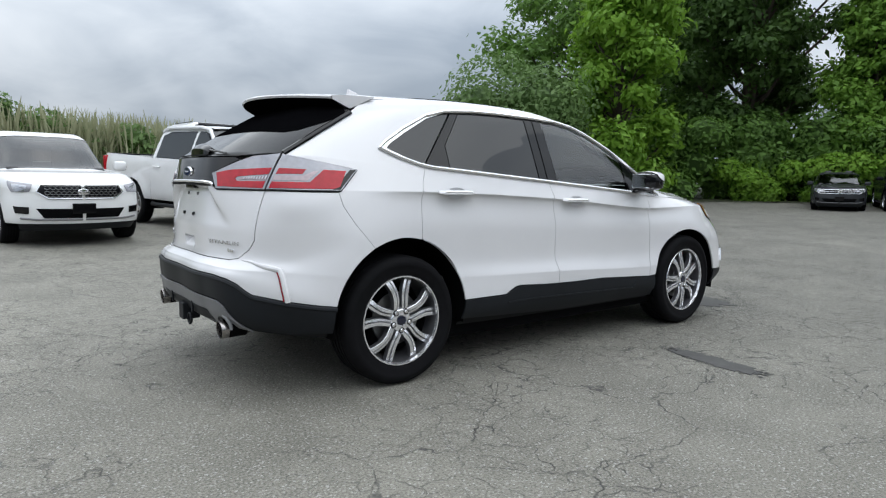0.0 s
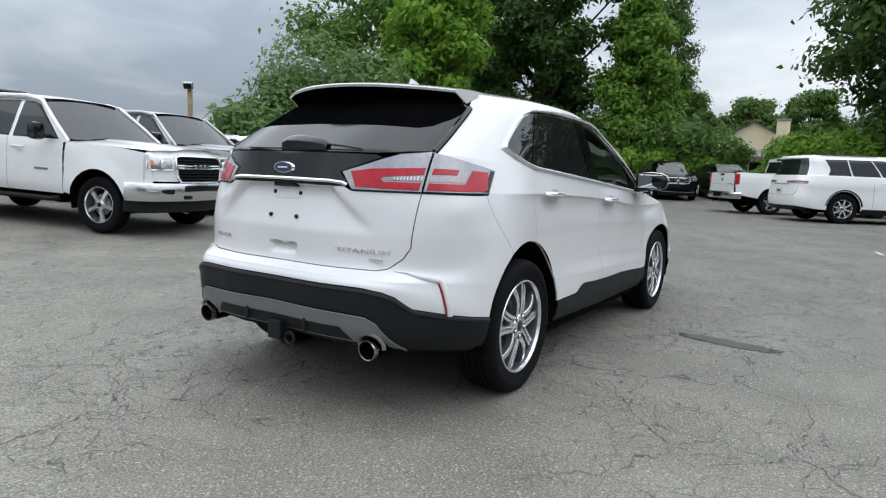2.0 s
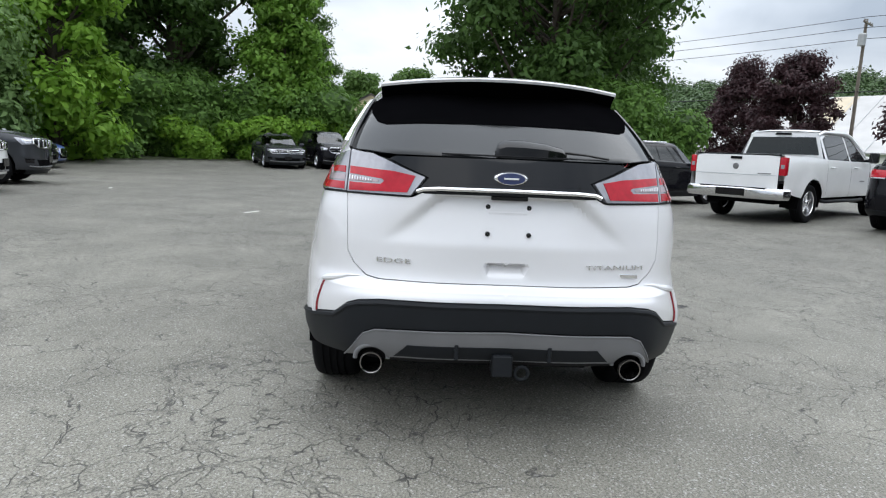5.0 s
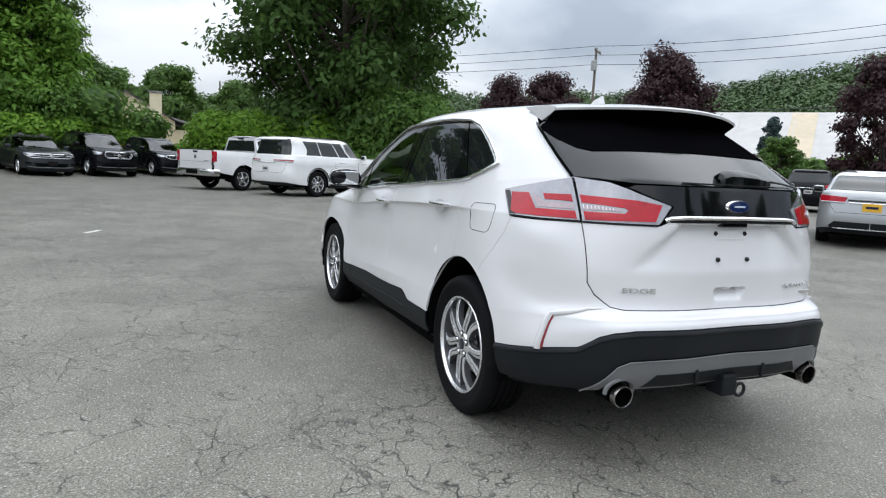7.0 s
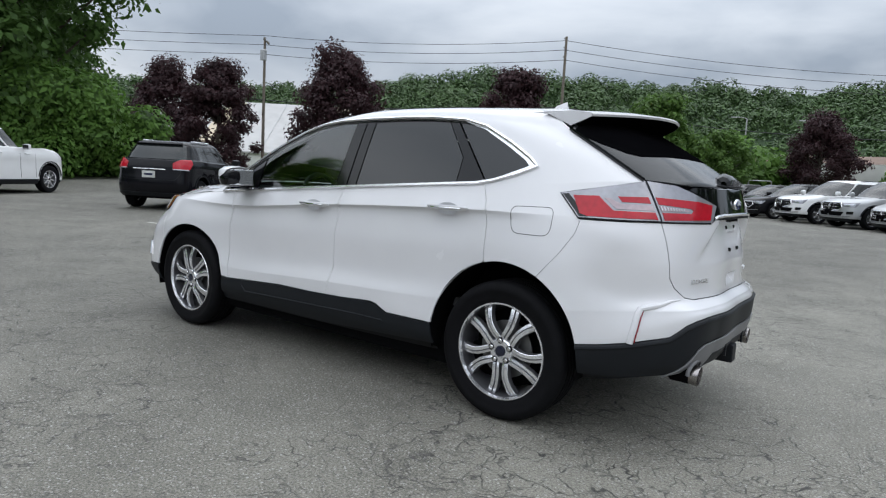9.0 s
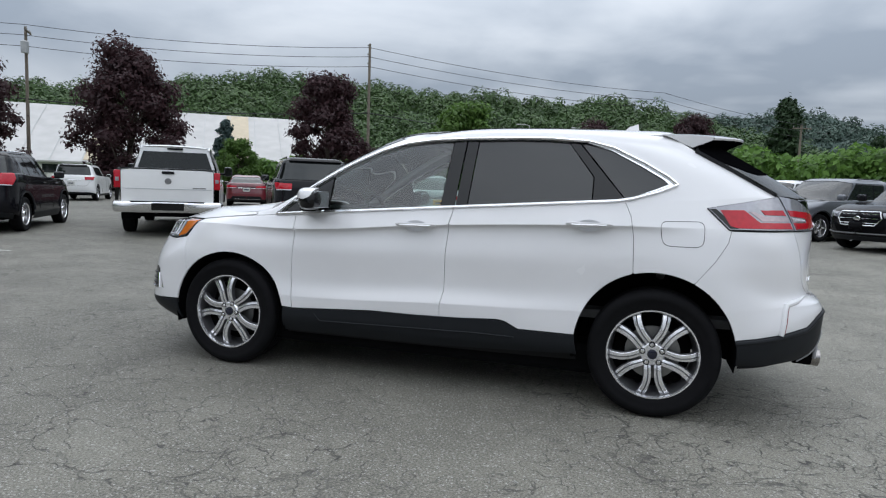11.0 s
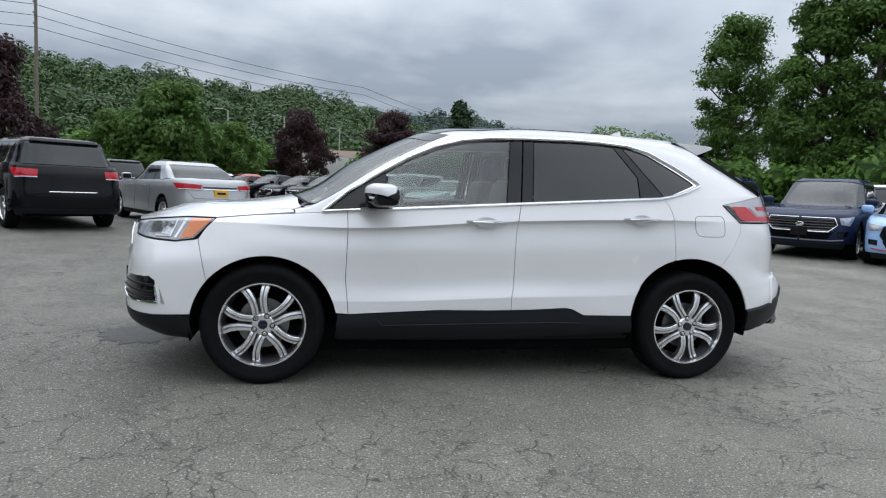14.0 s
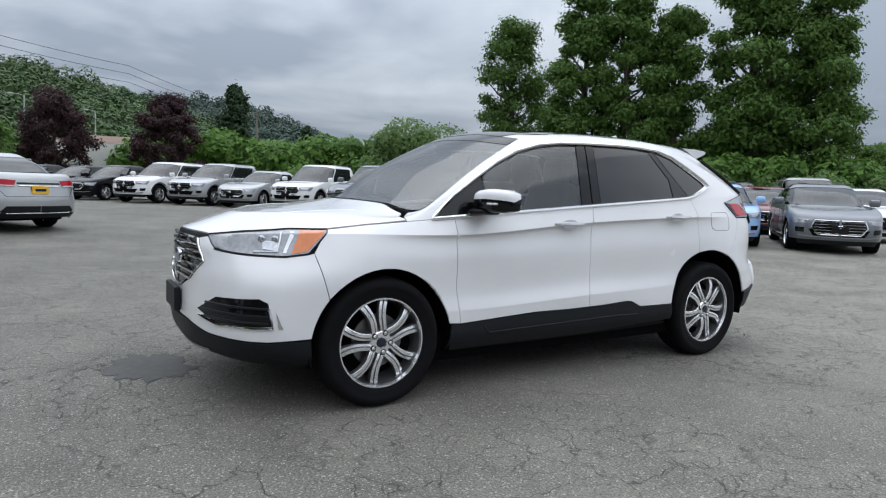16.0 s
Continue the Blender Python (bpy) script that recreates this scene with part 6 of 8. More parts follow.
SUV = dict(kind="suv", word="car", length=4.60, width=1.87, height=1.68, clear=.22, hood=1.08, nose=.88, slope=.36, belt_r=1.16, belt_f=1.04, tail=1.16, glass_r=-2.08, roof_r=-1.70, cowl=1.18, header=.24,
           wheelbase=2.68, front_axle=1.36, tyre=.36, clad=True)
COMPACT = kind_of(SUV, nose=.97, slope=.20, hood=1.10, belt_f=1.06, cowl=1.08, header=.28, length=4.40, width=1.82, height=1.64, wheelbase=2.64, front_axle=1.33, glass_r=-1.98, roof_r=-1.62, teeth=True, bars=0, grille=(.55, .17, .03), rail=ALLOY, lamp=(.60, .10))
BIG_SUV = kind_of(SUV, slope=.20, cowl=1.12, header=.32, length=4.82, width=1.94, height=1.76, wheelbase=2.915, front_axle=1.50, tyre=.385, glass_r=-2.16, roof_r=-1.85, hood=1.16, nose=1.03, belt_r=1.21, belt_f=1.13, tail=1.20, teeth=True, bars=0,
                grille=(.60, .20, .02), clad=False, dark_spoiler=True, lamp=(.62, .13))
LONG_SUV = kind_of(SUV, slope=.16, length=5.45, width=2.12, height=1.92, wheelbase=3.12, front_axle=1.72, tyre=.42, rim=.27, glass_r=-2.60, roof_r=-2.42, cowl=1.10, header=.45, hood=1.30, nose=1.18, belt_r=1.28, belt_f=1.26, tail=1.28,
                clear=.26, black_roof=False, spokes=8, black_pillars=False, tail_kind="slim")
FAMILY_SUV = kind_of(SUV, length=4.80, width=1.89, height=1.69, wheelbase=2.78, front_axle=1.46, glass_r=-2.18, roof_r=-1.82, nose=.93, hood=1.11, bars=0, comb=5, grille=(.54, .22, .04), lamp=(.64, .13), rail=GLOSSBLACK, clad=False)
SEDAN = dict(kind="sedan", word="car", length=4.63, width=1.78, height=1.44, clear=.16, hood=.97, nose=.74, slope=.36, belt_r=1.00, belt_f=.93, tail=1.05, glass_r=-1.72, roof_r=-.98, cowl=1.05, header=.12,
             wheelbase=2.70, front_axle=1.42, tyre=.32, rim=.22, clad=False, lamp=(.55, .12), grille=(.50, .30, .06), bars=4)
MUSCLE = kind_of(SEDAN, length=5.04, width=1.90, height=1.48, wheelbase=3.05, front_axle=1.55, tyre=.345, rim=.24, nose=.86, hood=1.03, grille=(.80, .16, .03), bars=1, lamp=(.50, .09))
HATCH = kind_of(SUV, slope=.34, length=4.26, width=1.81, height=1.40, clear=.14, hood=.96, nose=.80, belt_r=1.02, belt_f=.93, tail=1.02, glass_r=-1.95, roof_r=-1.35, cowl=1.05, header=.15, wheelbase=2.65, front_axle=1.30, tyre=.33, rim=.24,
                clad=False, grille=(.60, .38, .05), bars=0, lamp=(.62, .12), frame_mat=P_BLACK, lip=P_RED, dark_rim=True)
TRUCK = dict(kind="pickup", word="pickup truck", length=5.90, width=2.05, height=1.96, clear=.36, hood=1.32, nose=1.22, belt_r=1.38, belt_f=1.32, tail=1.42, glass_r=-1.02, roof_r=-.92, cowl=1.42, header=.75,
             wheelbase=3.67, front_axle=1.98, tyre=.405, rim=.245, clad=False, lamp=(.60, .17), grille=(.56, .42, .00), bars=1, amber=True, tail_kind="tall", mirror=1.4, chrome=False, front_plate=False, black_pillars=True)


def sheet_bm(poly, to3, res=.09, bm=None, flip=False):
    """A surface over a flat outline: the outline is filled with a grid of points, and to3 lifts each into place."""
    bm = bm or bmesh.new()
    pts = []
    for (x0, y0), (x1, y1) in zip(poly, poly[1:] + poly[:1]):
        n = max(1, int(math.dist((x0, y0), (x1, y1)) / (res * .8)))
        pts += [(x0 + (x1 - x0) * k / n, y0 + (y1 - y0) * k / n) for k in range(n)]
    po = np.array(pts)
    lo, hi = po.min(0), po.max(0)
    gx, gy = np.meshgrid(np.arange(lo[0] + res / 2, hi[0], res), np.arange(lo[1] + res / 2, hi[1], res))
    grid = np.stack([gx.ravel(), gy.ravel()], 1)
    if len(grid):
        grid = grid[inside(po, grid)]
    if len(grid):
        grid = grid[gap_to(po, grid) > res * .45]
    al = np.concatenate([po, grid]) if len(grid) else po
    vv, _, ff, *_ = delaunay_2d_cdt([Vector(map(float, q)) for q in al], [], [list(range(len(po)))], 1, 1e-6)
    vs = [bm.verts.new(to3(q[0], q[1])) for q in vv]
    for f in ff:
        try:
            bm.faces.new([vs[k] for k in (f[::-1] if flip else f)])
        except ValueError:
            pass
    return bm


def band_bm(path, section):
    """A moulding: a section of (out, up) pairs carried along a path of (x, y) from one side of a car to the other."""
    bm = bmesh.new()
    rows = []
    for k, (x, y) in enumerate(path):
        a, b = Vector(path[max(k - 1, 0)]), Vector(path[min(k + 1, len(path) - 1)])
        d = (b - a).normalized()
        n = Vector((d.y, -d.x))
        rows.append([bm.verts.new((x + n.x * o, y + n.y * o, z)) for o, z in section])
    for p, q in zip(rows, rows[1:]):
        for k in range(len(section)):
            j = (k + 1) % len(section)
            bm.faces.new((p[k], p[j], q[j], q[k]))
    bm.faces.new(rows[0][::-1]), bm.faces.new(rows[-1])
    return bm


def pickup_truck(paint, at, heading, label, big_badge=False):
    car = tagged(new("pickup_truck"), label, "pickup truck", "parked cars")
    car.empty_display_size = .1
    fx, rx, wr, ar = 1.98, -1.69, .405, .50
    L2, H = 2.93, 1.97

    def ys(x, z):
        """Half width of the body at (x, z)."""
        y = 1.015 - .05 * max(0, (.66 - z) / .2) ** 2 - .045 * max(0, (z - 1.05) / .3) ** 2
        y -= .15 * max(0, (x - 2.2) / .75) ** 2 + .03 * max(0, (-2.6 - x) / .35) ** 2
        for c in (fx, rx):
            r = math.hypot(x - c, z - .42)
            y += .032 * math.exp(-((r - .52) / .10) ** 2)
        return y

    def hood_z(x, y):
        return 1.325 - .075 * max(0, (x - 1.4) / 1.45) ** 2 - .060 * abs(y / .97) ** 3 + .028 * max(0, 1 - (abs(y) / .42) ** 4)

    def nose_x(y, z):
        return 2.93 - .17 * (abs(y) / .9) ** 2.4 - .10 * max(0, (z - 1.0) / .22) ** 2

    both = (1, -1)
    arch = lambda c: [(c + math.cos(radians(a)) * ar, .42 + math.sin(radians(a)) * ar) for a in range(168, 11, -12)]
    edge = [(2.74, 1.17), (2.4, 1.225), (1.9, 1.25), (1.40, 1.265), (.9, 1.275), (-.98, 1.315)]
    for sg in both:
        wing = [(fx + .50, .52), (2.72, .62), (2.74, 1.195), (2.4, 1.24), (1.9, 1.26), (1.40, 1.267), (1.36, .55)] + arch(fx)
        part("front_wing", sheet_bm(wing, lambda x, z: (x, ys(x, z) * sg, z)), paint, car, smooth=True)
        for nm, x0, x1, z0, z1 in (("front_door", 1.356, .278, 1.267, 1.288), ("rear_door", .272, -.98, 1.288, 1.315)):
            pts = [(x0, .52), (x0, z0), (x1, z1), (x1, .52)]
            dr = part(nm, sheet_bm(pts, lambda x, z: (x, ys(x, z) * sg, z)), paint, car, smooth=True)
            hx = x1 + .13
            if nm == "front_door":
                part("door_badge", box_bm(.26, .006, .030, .002, at=(.95, (ys(.95, .86) + .004) * sg, .86)), STEEL, dr)
            part("door_handle", tube_bm([(hx, (ys(hx, 1.16) + .004) * sg, 1.16), (hx + .02, (ys(hx, 1.16) + .035) * sg, 1.16), (hx + .20, (ys(hx, 1.16) + .035) * sg, 1.157), (hx + .22, (ys(hx, 1.16) + .004) * sg, 1.157)], .015, 6), paint, dr, "", True)
        bed = [(-.985, .52), (-.985, 1.335), (-2.9, 1.40), (-2.93, .66), (rx - .50, .54)] + [q for q in arch(rx)]
        part("bed_side", sheet_bm(bed, lambda x, z: (x, ys(x, z) * sg, z)), paint, car, smooth=True)
        part("bed_rail", sheet_bm([(-.985, 0), (-2.92, 0), (-2.92, .09), (-.985, .09)], lambda x, v: (x, (ys(x, 1.36) - v) * sg, 1.335 + (-.985 - x) * .0338)), CLAD, car, smooth=True)
        part("bed_inner", sheet_bm([(-1.0, .85), (-2.86, .85), (-2.86, 1.39), (-1.0, 1.335)], lambda x, z: (x, .86 * sg, z), .3), paint, car)
        # cab side and its windows
        ycab = lambda z: .965 - .24 * (z - 1.27) / .6 - .05 * max(0, (z - 1.75) / .2) ** 2
        part("cab_frame", sheet_bm([(1.42, 1.26), (.68, 1.84), (.50, 1.90), (-.75, 1.90), (-.96, 1.80), (-1.02, 1.31), (.2, 1.285)], lambda x, z: (x, ycab(z) * sg, z), .12), paint, car, smooth=True)
        for nm, w4 in (("side_window", [(1.20, 1.318), (.64, 1.78), (.50, 1.815), (.33, 1.825), (.33, 1.322)]), ("side_window", [(.25, 1.324), (.25, 1.825), (-.62, 1.815), (-.84, 1.74), (-.86, 1.35)])):
            part("window_frame", sheet_bm([(x + (.03 if x > .3 else -.03) * (abs(x - .29) > .1), z + (.022 if z > 1.5 else -.016)) for x, z in w4], lambda x, z: (x, (ycab(z) + .004) * sg, z), .2), P_BLACK, car)
            part(nm, sheet_bm(w4, lambda x, z: (x, (ycab(z) + .008) * sg, z), .2), CARGLASS, car, smooth=True)
        mr = part("wing_mirror", box_bm(.15, .20, .25, .05, 2, at=(1.06, 1.17 * sg, 1.40)), GLOSSBLACK, car, smooth=True)
        part("mirror_arm", box_bm(.08, .14, .06, .02, 2, at=(1.08, 1.03 * sg, 1.33)), P_BLACK, mr)
        part("mirror_glass", box_bm(.006, .16, .20, .002, at=(.984, 1.17 * sg, 1.40)), PRIVACY, mr)
        # lamps
        lamp = [(.54, .965), (.545, 1.135), (.90, 1.145), (.915, 1.00), (.86, .955)]
        hl = part("head_lamp", sheet_bm(lamp, lambda y, z: (nose_x(y, z) + .010, y * sg, z), .05), LAMPGREY, car, "clear head lamp with amber corner", True)
        part("lamp_bezel", tube_bm([(nose_x(y, z) + .012, y * sg, z) for y, z in lamp + lamp[:1]], .012, 6), CHROME, hl)
        part("lamp_barrel", lathe([(.001, .03), (.045, .022), (.06, 0)], 16, "x", at=(nose_x(.68, 1.05) + .006, .68 * sg, 1.05)), LED, hl, "", True)
        part("amber_lamp", sheet_bm([(.82, 1.02), (.82, 1.10), (.895, 1.105), (.90, 1.02)], lambda y, z: (nose_x(y, z) + .016, y * sg, z), .05), AMBER, hl)
        part("corner_panel", sheet_bm([(2.71, .62), (2.71, 1.17), (2.78, 1.17), (2.82, .80), (2.80, .62)], lambda x, z: (x, min(ys(2.72, z), ys(2.72, z) - (x - 2.72) * .9) * sg, z), .1), paint, car, smooth=True)
        tl = part("tail_lamp", box_bm(.14, .125, .36, .02, 2, at=(-2.885, .945 * sg, 1.165)), REDLENS, car, "tall red tail lamp", True)
        part("lamp_window", box_bm(.02, .07, .08, .008, at=(-2.95, .945 * sg, 1.16)), CLEARLENS, tl)
        part("mud_flap", box_bm(.015, .24, .22, .004, at=(rx - .47, .86 * sg, .40)), RUBBER, car)
        part("running_board", tube_bm([(1.20, .93 * sg, .45), (1.1, 1.0 * sg, .43), (-.95, 1.0 * sg, .43), (-1.05, .93 * sg, .45)], .038, 8), CLAD, car, "", True)
    # bonnet and face
    part("bonnet", sheet_bm([(1.36, -.985), (2.0, -.955), (2.45, -.90), (2.74, -.80), (2.83, -.5), (2.86, 0), (2.83, .5), (2.74, .80), (2.45, .90), (2.0, .955), (1.36, .985)], lambda x, y: (x, y, hood_z(x, y))), paint, car, smooth=True)
    part("face_panel", sheet_bm([(-.93, .80), (.93, .80), (.93, 1.17), (.80, 1.215), (.5, 1.248), (0, 1.272), (-.5, 1.248), (-.80, 1.215), (-.93, 1.17)], lambda y, z: (nose_x(y, z), y, z)), paint, car, smooth=True)
    gr = [(-.40, .79), (.40, .79), (.46, .86), (.50, 1.02), (.48, 1.14), (.40, 1.165), (-.40, 1.165), (-.48, 1.14), (-.50, 1.02), (-.46, .86)]
    g1 = part("grille", sheet_bm(gr, lambda y, z: (nose_x(y, z) + .012, y, z)), LINER, car, "black mesh grille with a chrome frame", True)
    part("grille_frame", tube_bm([(nose_x(y, z) + .016, y, z) for y, z in gr + gr[:1]], .030, 8, flat=.6), CHROME, g1, "", True)
    for z, r in ((.84, .006), (.885, .006), (.93, .006), (.96, .006), (1.075, .006), (1.11, .006), (1.0, .017), (1.04, .012)):
        part("grille_bar", tube_bm([(nose_x(y, z) + .02, y, z) for y in np.linspace(-.47, .47, 9)], r, 6), CHROME if r > .01 else CLAD, g1)
    for k in (-1, 0, 1):
        part("grille_letter", box_bm(.03, .085, .075, .010, at=(2.965, k * .10, 1.02)), CHROME, g1)
    path = [(2.52, 1.045), (2.72, 1.0), (2.86, .84), (2.93, .60), (2.99, .30), (3.0, 0), (2.99, -.30), (2.93, -.60), (2.86, -.84), (2.72, -1.0), (2.52, -1.045)]
    fb = part("front_bumper", band_bm(path[::-1], [(-.10, .52), (.02, .52), (.045, .57), (.045, .72), (.02, .775), (-.10, .775)]), BUMPERCHROME, car, "chrome front bumper", True)
    for sg in both:
        part("fog_pocket", box_bm(.06, .24, .085, .03, 2), GLOSSBLACK, fb, "", True, pose(2.925, .70 * sg, .66, 0, 0, -22 * sg * -1))
        part("tow_pocket", box_bm(.06, .15, .06, .02, 2, at=(3.015, .36 * sg, .575)), GLOSSBLACK, fb, "", True)
    part("bumper_intake", box_bm(.06, .84, .095, .03, 2, at=(3.025, 0, .705)), GLOSSBLACK, fb, "", True)
    part("front_valance", band_bm([(x - .08, y * .95) for x, y in path][::-1], [(-.05, .34), (.02, .36), (.02, .52), (-.05, .52)]), CLAD, car, "", True)
    # cab
    part("cab_roof", sheet_bm([(.70, -.66), (.70, .66), (.45, .74), (-.72, .74), (-.97, .66), (-.97, -.66), (-.72, -.74), (.45, -.74)], lambda x, y: (x, y, H - .035 * (abs(y) / .74) ** 3 - .05 * max(0, (x - .2) / .5) ** 2 - .04 * max(0, (-.7 - x) / .27) ** 2), .12), paint, car, smooth=True)
    for sg in both:
        part("roof_side", tube_bm([(1.40, .95 * sg, 1.275), (1.02, .86 * sg, 1.59), (.68, .745 * sg, 1.865), (.40, .735 * sg, 1.915), (-.75, .735 * sg, 1.915), (-.96, .72 * sg, 1.84)], [.028, .030, .034, .034, .034, .03], 8), paint, car, "", True)
    ws = part("windscreen", sheet_bm([(-.92, 0), (.92, 0), (.70, 1), (-.70, 1)], lambda y, v: (1.46 - .76 * v - .10 * (abs(y) / .9) ** 2, y, 1.31 + .585 * v), .15), SCREEN, car, smooth=True)
    if ws.data.polygons[0].normal.x < 0:
        ws.data.flip_normals()
    part("cowl", box_bm(.20, 1.7, .04, .015, at=(1.40, 0, 1.295)), P_BLACK, car)
    for y0 in (-.62, .06):
        part("windscreen_wiper", tube_bm([(1.475, y0, 1.318), (1.43, y0 + .30, 1.345), (1.38, y0 + .56, 1.350)], .011, 6), P_BLACK, car)
    part("cab_back", sheet_bm([(-.93, 1.0), (.93, 1.0), (.90, 1.32), (.72, 1.90), (-.72, 1.90), (-.90, 1.32)], lambda y, z: (-1.0 + .05 * max(0, (z - 1.4) / .5), y, z), .2), paint, car, smooth=True)
    part("rear_window", sheet_bm([(-.80, 1.42), (.80, 1.42), (.68, 1.80), (-.68, 1.80)], lambda y, z: (-1.012 + .05 * max(0, (z - 1.4) / .5), y, z), .2), CARGLASS, car, smooth=True)
    part("brake_lamp", box_bm(.03, .34, .045, .01, at=(-.985, 0, 1.87)), P_BLACK, car)
    part("dashboard", box_bm(.4, 1.5, .18, .05, 2, at=(1.05, 0, 1.22)), CABIN, car)
    for sy in (.42, -.42):
        seat = part("seat", box_bm(.16, .5, .62, .06, 2, at=(.20, sy, 1.30)), CABIN, car)
        part("headrest", box_bm(.10, .27, .18, .05, 2, at=(.16, sy, 1.68)), CABIN, seat)
    # bed and tail
    part("bed_floor", box_bm(1.9, 1.75, .06, at=(-1.93, 0, .85)), CLAD, car)
    tg = part("tailgate", sheet_bm([(-.875, .72), (.875, .72), (.875, 1.34), (.6, 1.395), (-.6, 1.395), (-.875, 1.34)], lambda y, z: (-2.935 - .012 * math.sin(math.pi * min(1, max(0, (z - .75) / .6))), y, z), .1), paint, car, smooth=True)
    part("gate_cap", box_bm(.08, 1.74, .03, .01, at=(-2.90, 0, 1.385)), CLAD, tg)
    part("gate_inner", box_bm(.05, 1.72, .60, .01, at=(-2.89, 0, 1.07)), paint, tg)
    part("gate_handle", box_bm(.03, .24, .055, .01, at=(-2.95, 0, 1.315)), P_BLACK, tg)
    part("gate_badge", lathe([(.001, -.02), (.05, -.018), (.065, 0)], 16, "x", at=(-2.945, 0, 1.14)), STEEL if not big_badge else GLOSSBLACK, tg, "", True)
    part("gate_line", box_bm(.008, 1.70, .012, .003, at=(-2.95, 0, .98)), P_LTGREY if paint is P_WHITE else STEEL, tg)
    part("gate_lettering", box_bm(.006, .26, .022, .002, at=(-2.95, -.60, 1.01)), STEEL, tg)
    for sg in both:
        part("gate_seam", box_bm(.02, .010, .62, at=(-2.925, .880 * sg, 1.05)), SEAM, car)
    rb = part("rear_bumper", band_bm([(-2.75, -1.04), (-2.95, -1.0), (-3.04, -.80), (-3.06, -.3), (-3.06, .3), (-3.04, .80), (-2.95, 1.0), (-2.75, 1.04)][::-1], [(-.12, .50), (.0, .50), (.03, .55), (.03, .68), (.0, .72), (-.12, .72)]), BUMPERCHROME, car, "chrome rear bumper", True)
    part("plate_recess", box_bm(.03, .62, .15, .01, at=(-3.08, 0, .62)), GLOSSBLACK, rb)
    part("step_pad", box_bm(.10, 1.4, .012, .004, at=(-3.02, 0, .725)), CLAD, rb)
    part("underbody", box_bm(5.1, 1.45, .22, .03, at=(-.1, 0, .50)), LINER, car)
    part("cab_floor", box_bm(2.4, 1.8, .30, .03, at=(.2, 0, .66)), LINER, car)
    part("engine_bay", box_bm(1.3, 1.25, .45, .03, at=(2.05, 0, .85)), LINER, car)
    wheel_wells(car, ((fx, .42, ar), (rx, .42, ar)), .62, .985)
    fit_wheels(car, wheel_set(wr, .262, 5, False), [(x, .875 * sg, wr, 17 * sg + x * 30) for x in (fx, rx) for sg in both])
    car.matrix_basis = rest(at, heading, fx, rx)
    return car


def by_nose(x, y, h, d):
    """The middle of a car from the middle of its front axle."""
    return (x - d["front_axle"] * math.cos(radians(h)), y - d["front_axle"] * math.sin(radians(h)))


def place(d, paint, nose, h, label, **kw):
    return parked_car(d, paint, by_nose(*nose, h, d), h, label, **kw)


# the row of noses beside the open corner
parked_car(FAMILY_SUV, P_WHITE, (-2.2, 9.1), -83.5, "white SUV with a honeycomb grille parked on the asphalt")
pickup_truck(P_WHITE, (.85, 8.85), -75, "white crew cab pickup with a black grille and chrome bumper")
pickup_truck(P_SILVER, by_nose(4.05, 8.25, -77, TRUCK), -77, "silver crew cab pickup parked beside a white pickup")
place(COMPACT, P_WHITE, (7.1, 9.1), -74, "white compact SUV with a black lower bumper")
place(BIG_SUV, P_DKGREY, (9.9, 9.9), -73, "dark grey SUV with a bright slotted grille")
place(SUV, P_LTGREY, (13.7, 11.9), -72, "pale silver crossover with a dark lower edge")
place(SEDAN, P_BLUE, (17.4, 13.6), -71, "blue sedan parked before the bushes")
parked_car(BIG_SUV, P_WHITE, (2.5, 16.7), 97, "white SUV with roof rails on the bank behind a pickup")
parked_car(kind_of(BIG_SUV, rail=ALLOY), P_GREY, (6.0, 17.4), 97, "grey SUV with roof rails on the bank behind a pickup")
# under the trees
place(MUSCLE, P_DKGREY, (24.6, 6.7), 203, "dark grey sedan parked under the trees")
place(kind_of(BIG_SUV, height=1.72, bars=3, teeth=False, grille=(.50, .26, .02)), P_BLACK, (25.7, 4.5), 205, "black SUV with a broad chrome grille under the trees")
place(COMPACT, P_BLACK, (27.4, 2.2), 206, "black SUV with a slotted grille under the trees")
pickup_truck(P_WHITE, (21.1, -1.0), -56, "white pickup with a chrome rear bumper, tailgate to the lot")
parked_car(LONG_SUV, P_WHITE, (18.2, -2.9), -59, "long white SUV with dark windows and large wheels")
# the slanting row with its tails to the lot
parked_car(COMPACT, P_BLACK, (12.4, -6.0), -57, "black compact SUV with a silver roof rail")
pickup_truck(P_WHITE, (9.71, -8.5), -54, "white crew cab pickup with red tail lamps")
parked_car(kind_of(BIG_SUV, gate_trim=.52), P_BLACK, (7.13, -10.27), -54.5, "black SUV with wide red tail lamps", plate="")
parked_car(kind_of(SEDAN, chrome=False), P_SILVER, (4.6, -11.64), -55, "silver sedan with a yellow rear plate", plate="yellow")
parked_car(BIG_SUV, P_WHITE, (26.0, -21.0), -56, "white SUV with red tail lamps farther back")
parked_car(SEDAN, P_BURG, (17.0, -22.0), -56, "dark red sedan farther back")
parked_car(BIG_SUV, P_BLACK, (14.8, -23.6), -56, "black SUV farther back")
parked_car(SUV, P_WHITE, (10.6, -20.8), -56, "white crossover behind the black SUV")
parked_car(SUV, P_DKGREY, (9.9, -24.2), -56, "dark crossover farther back")
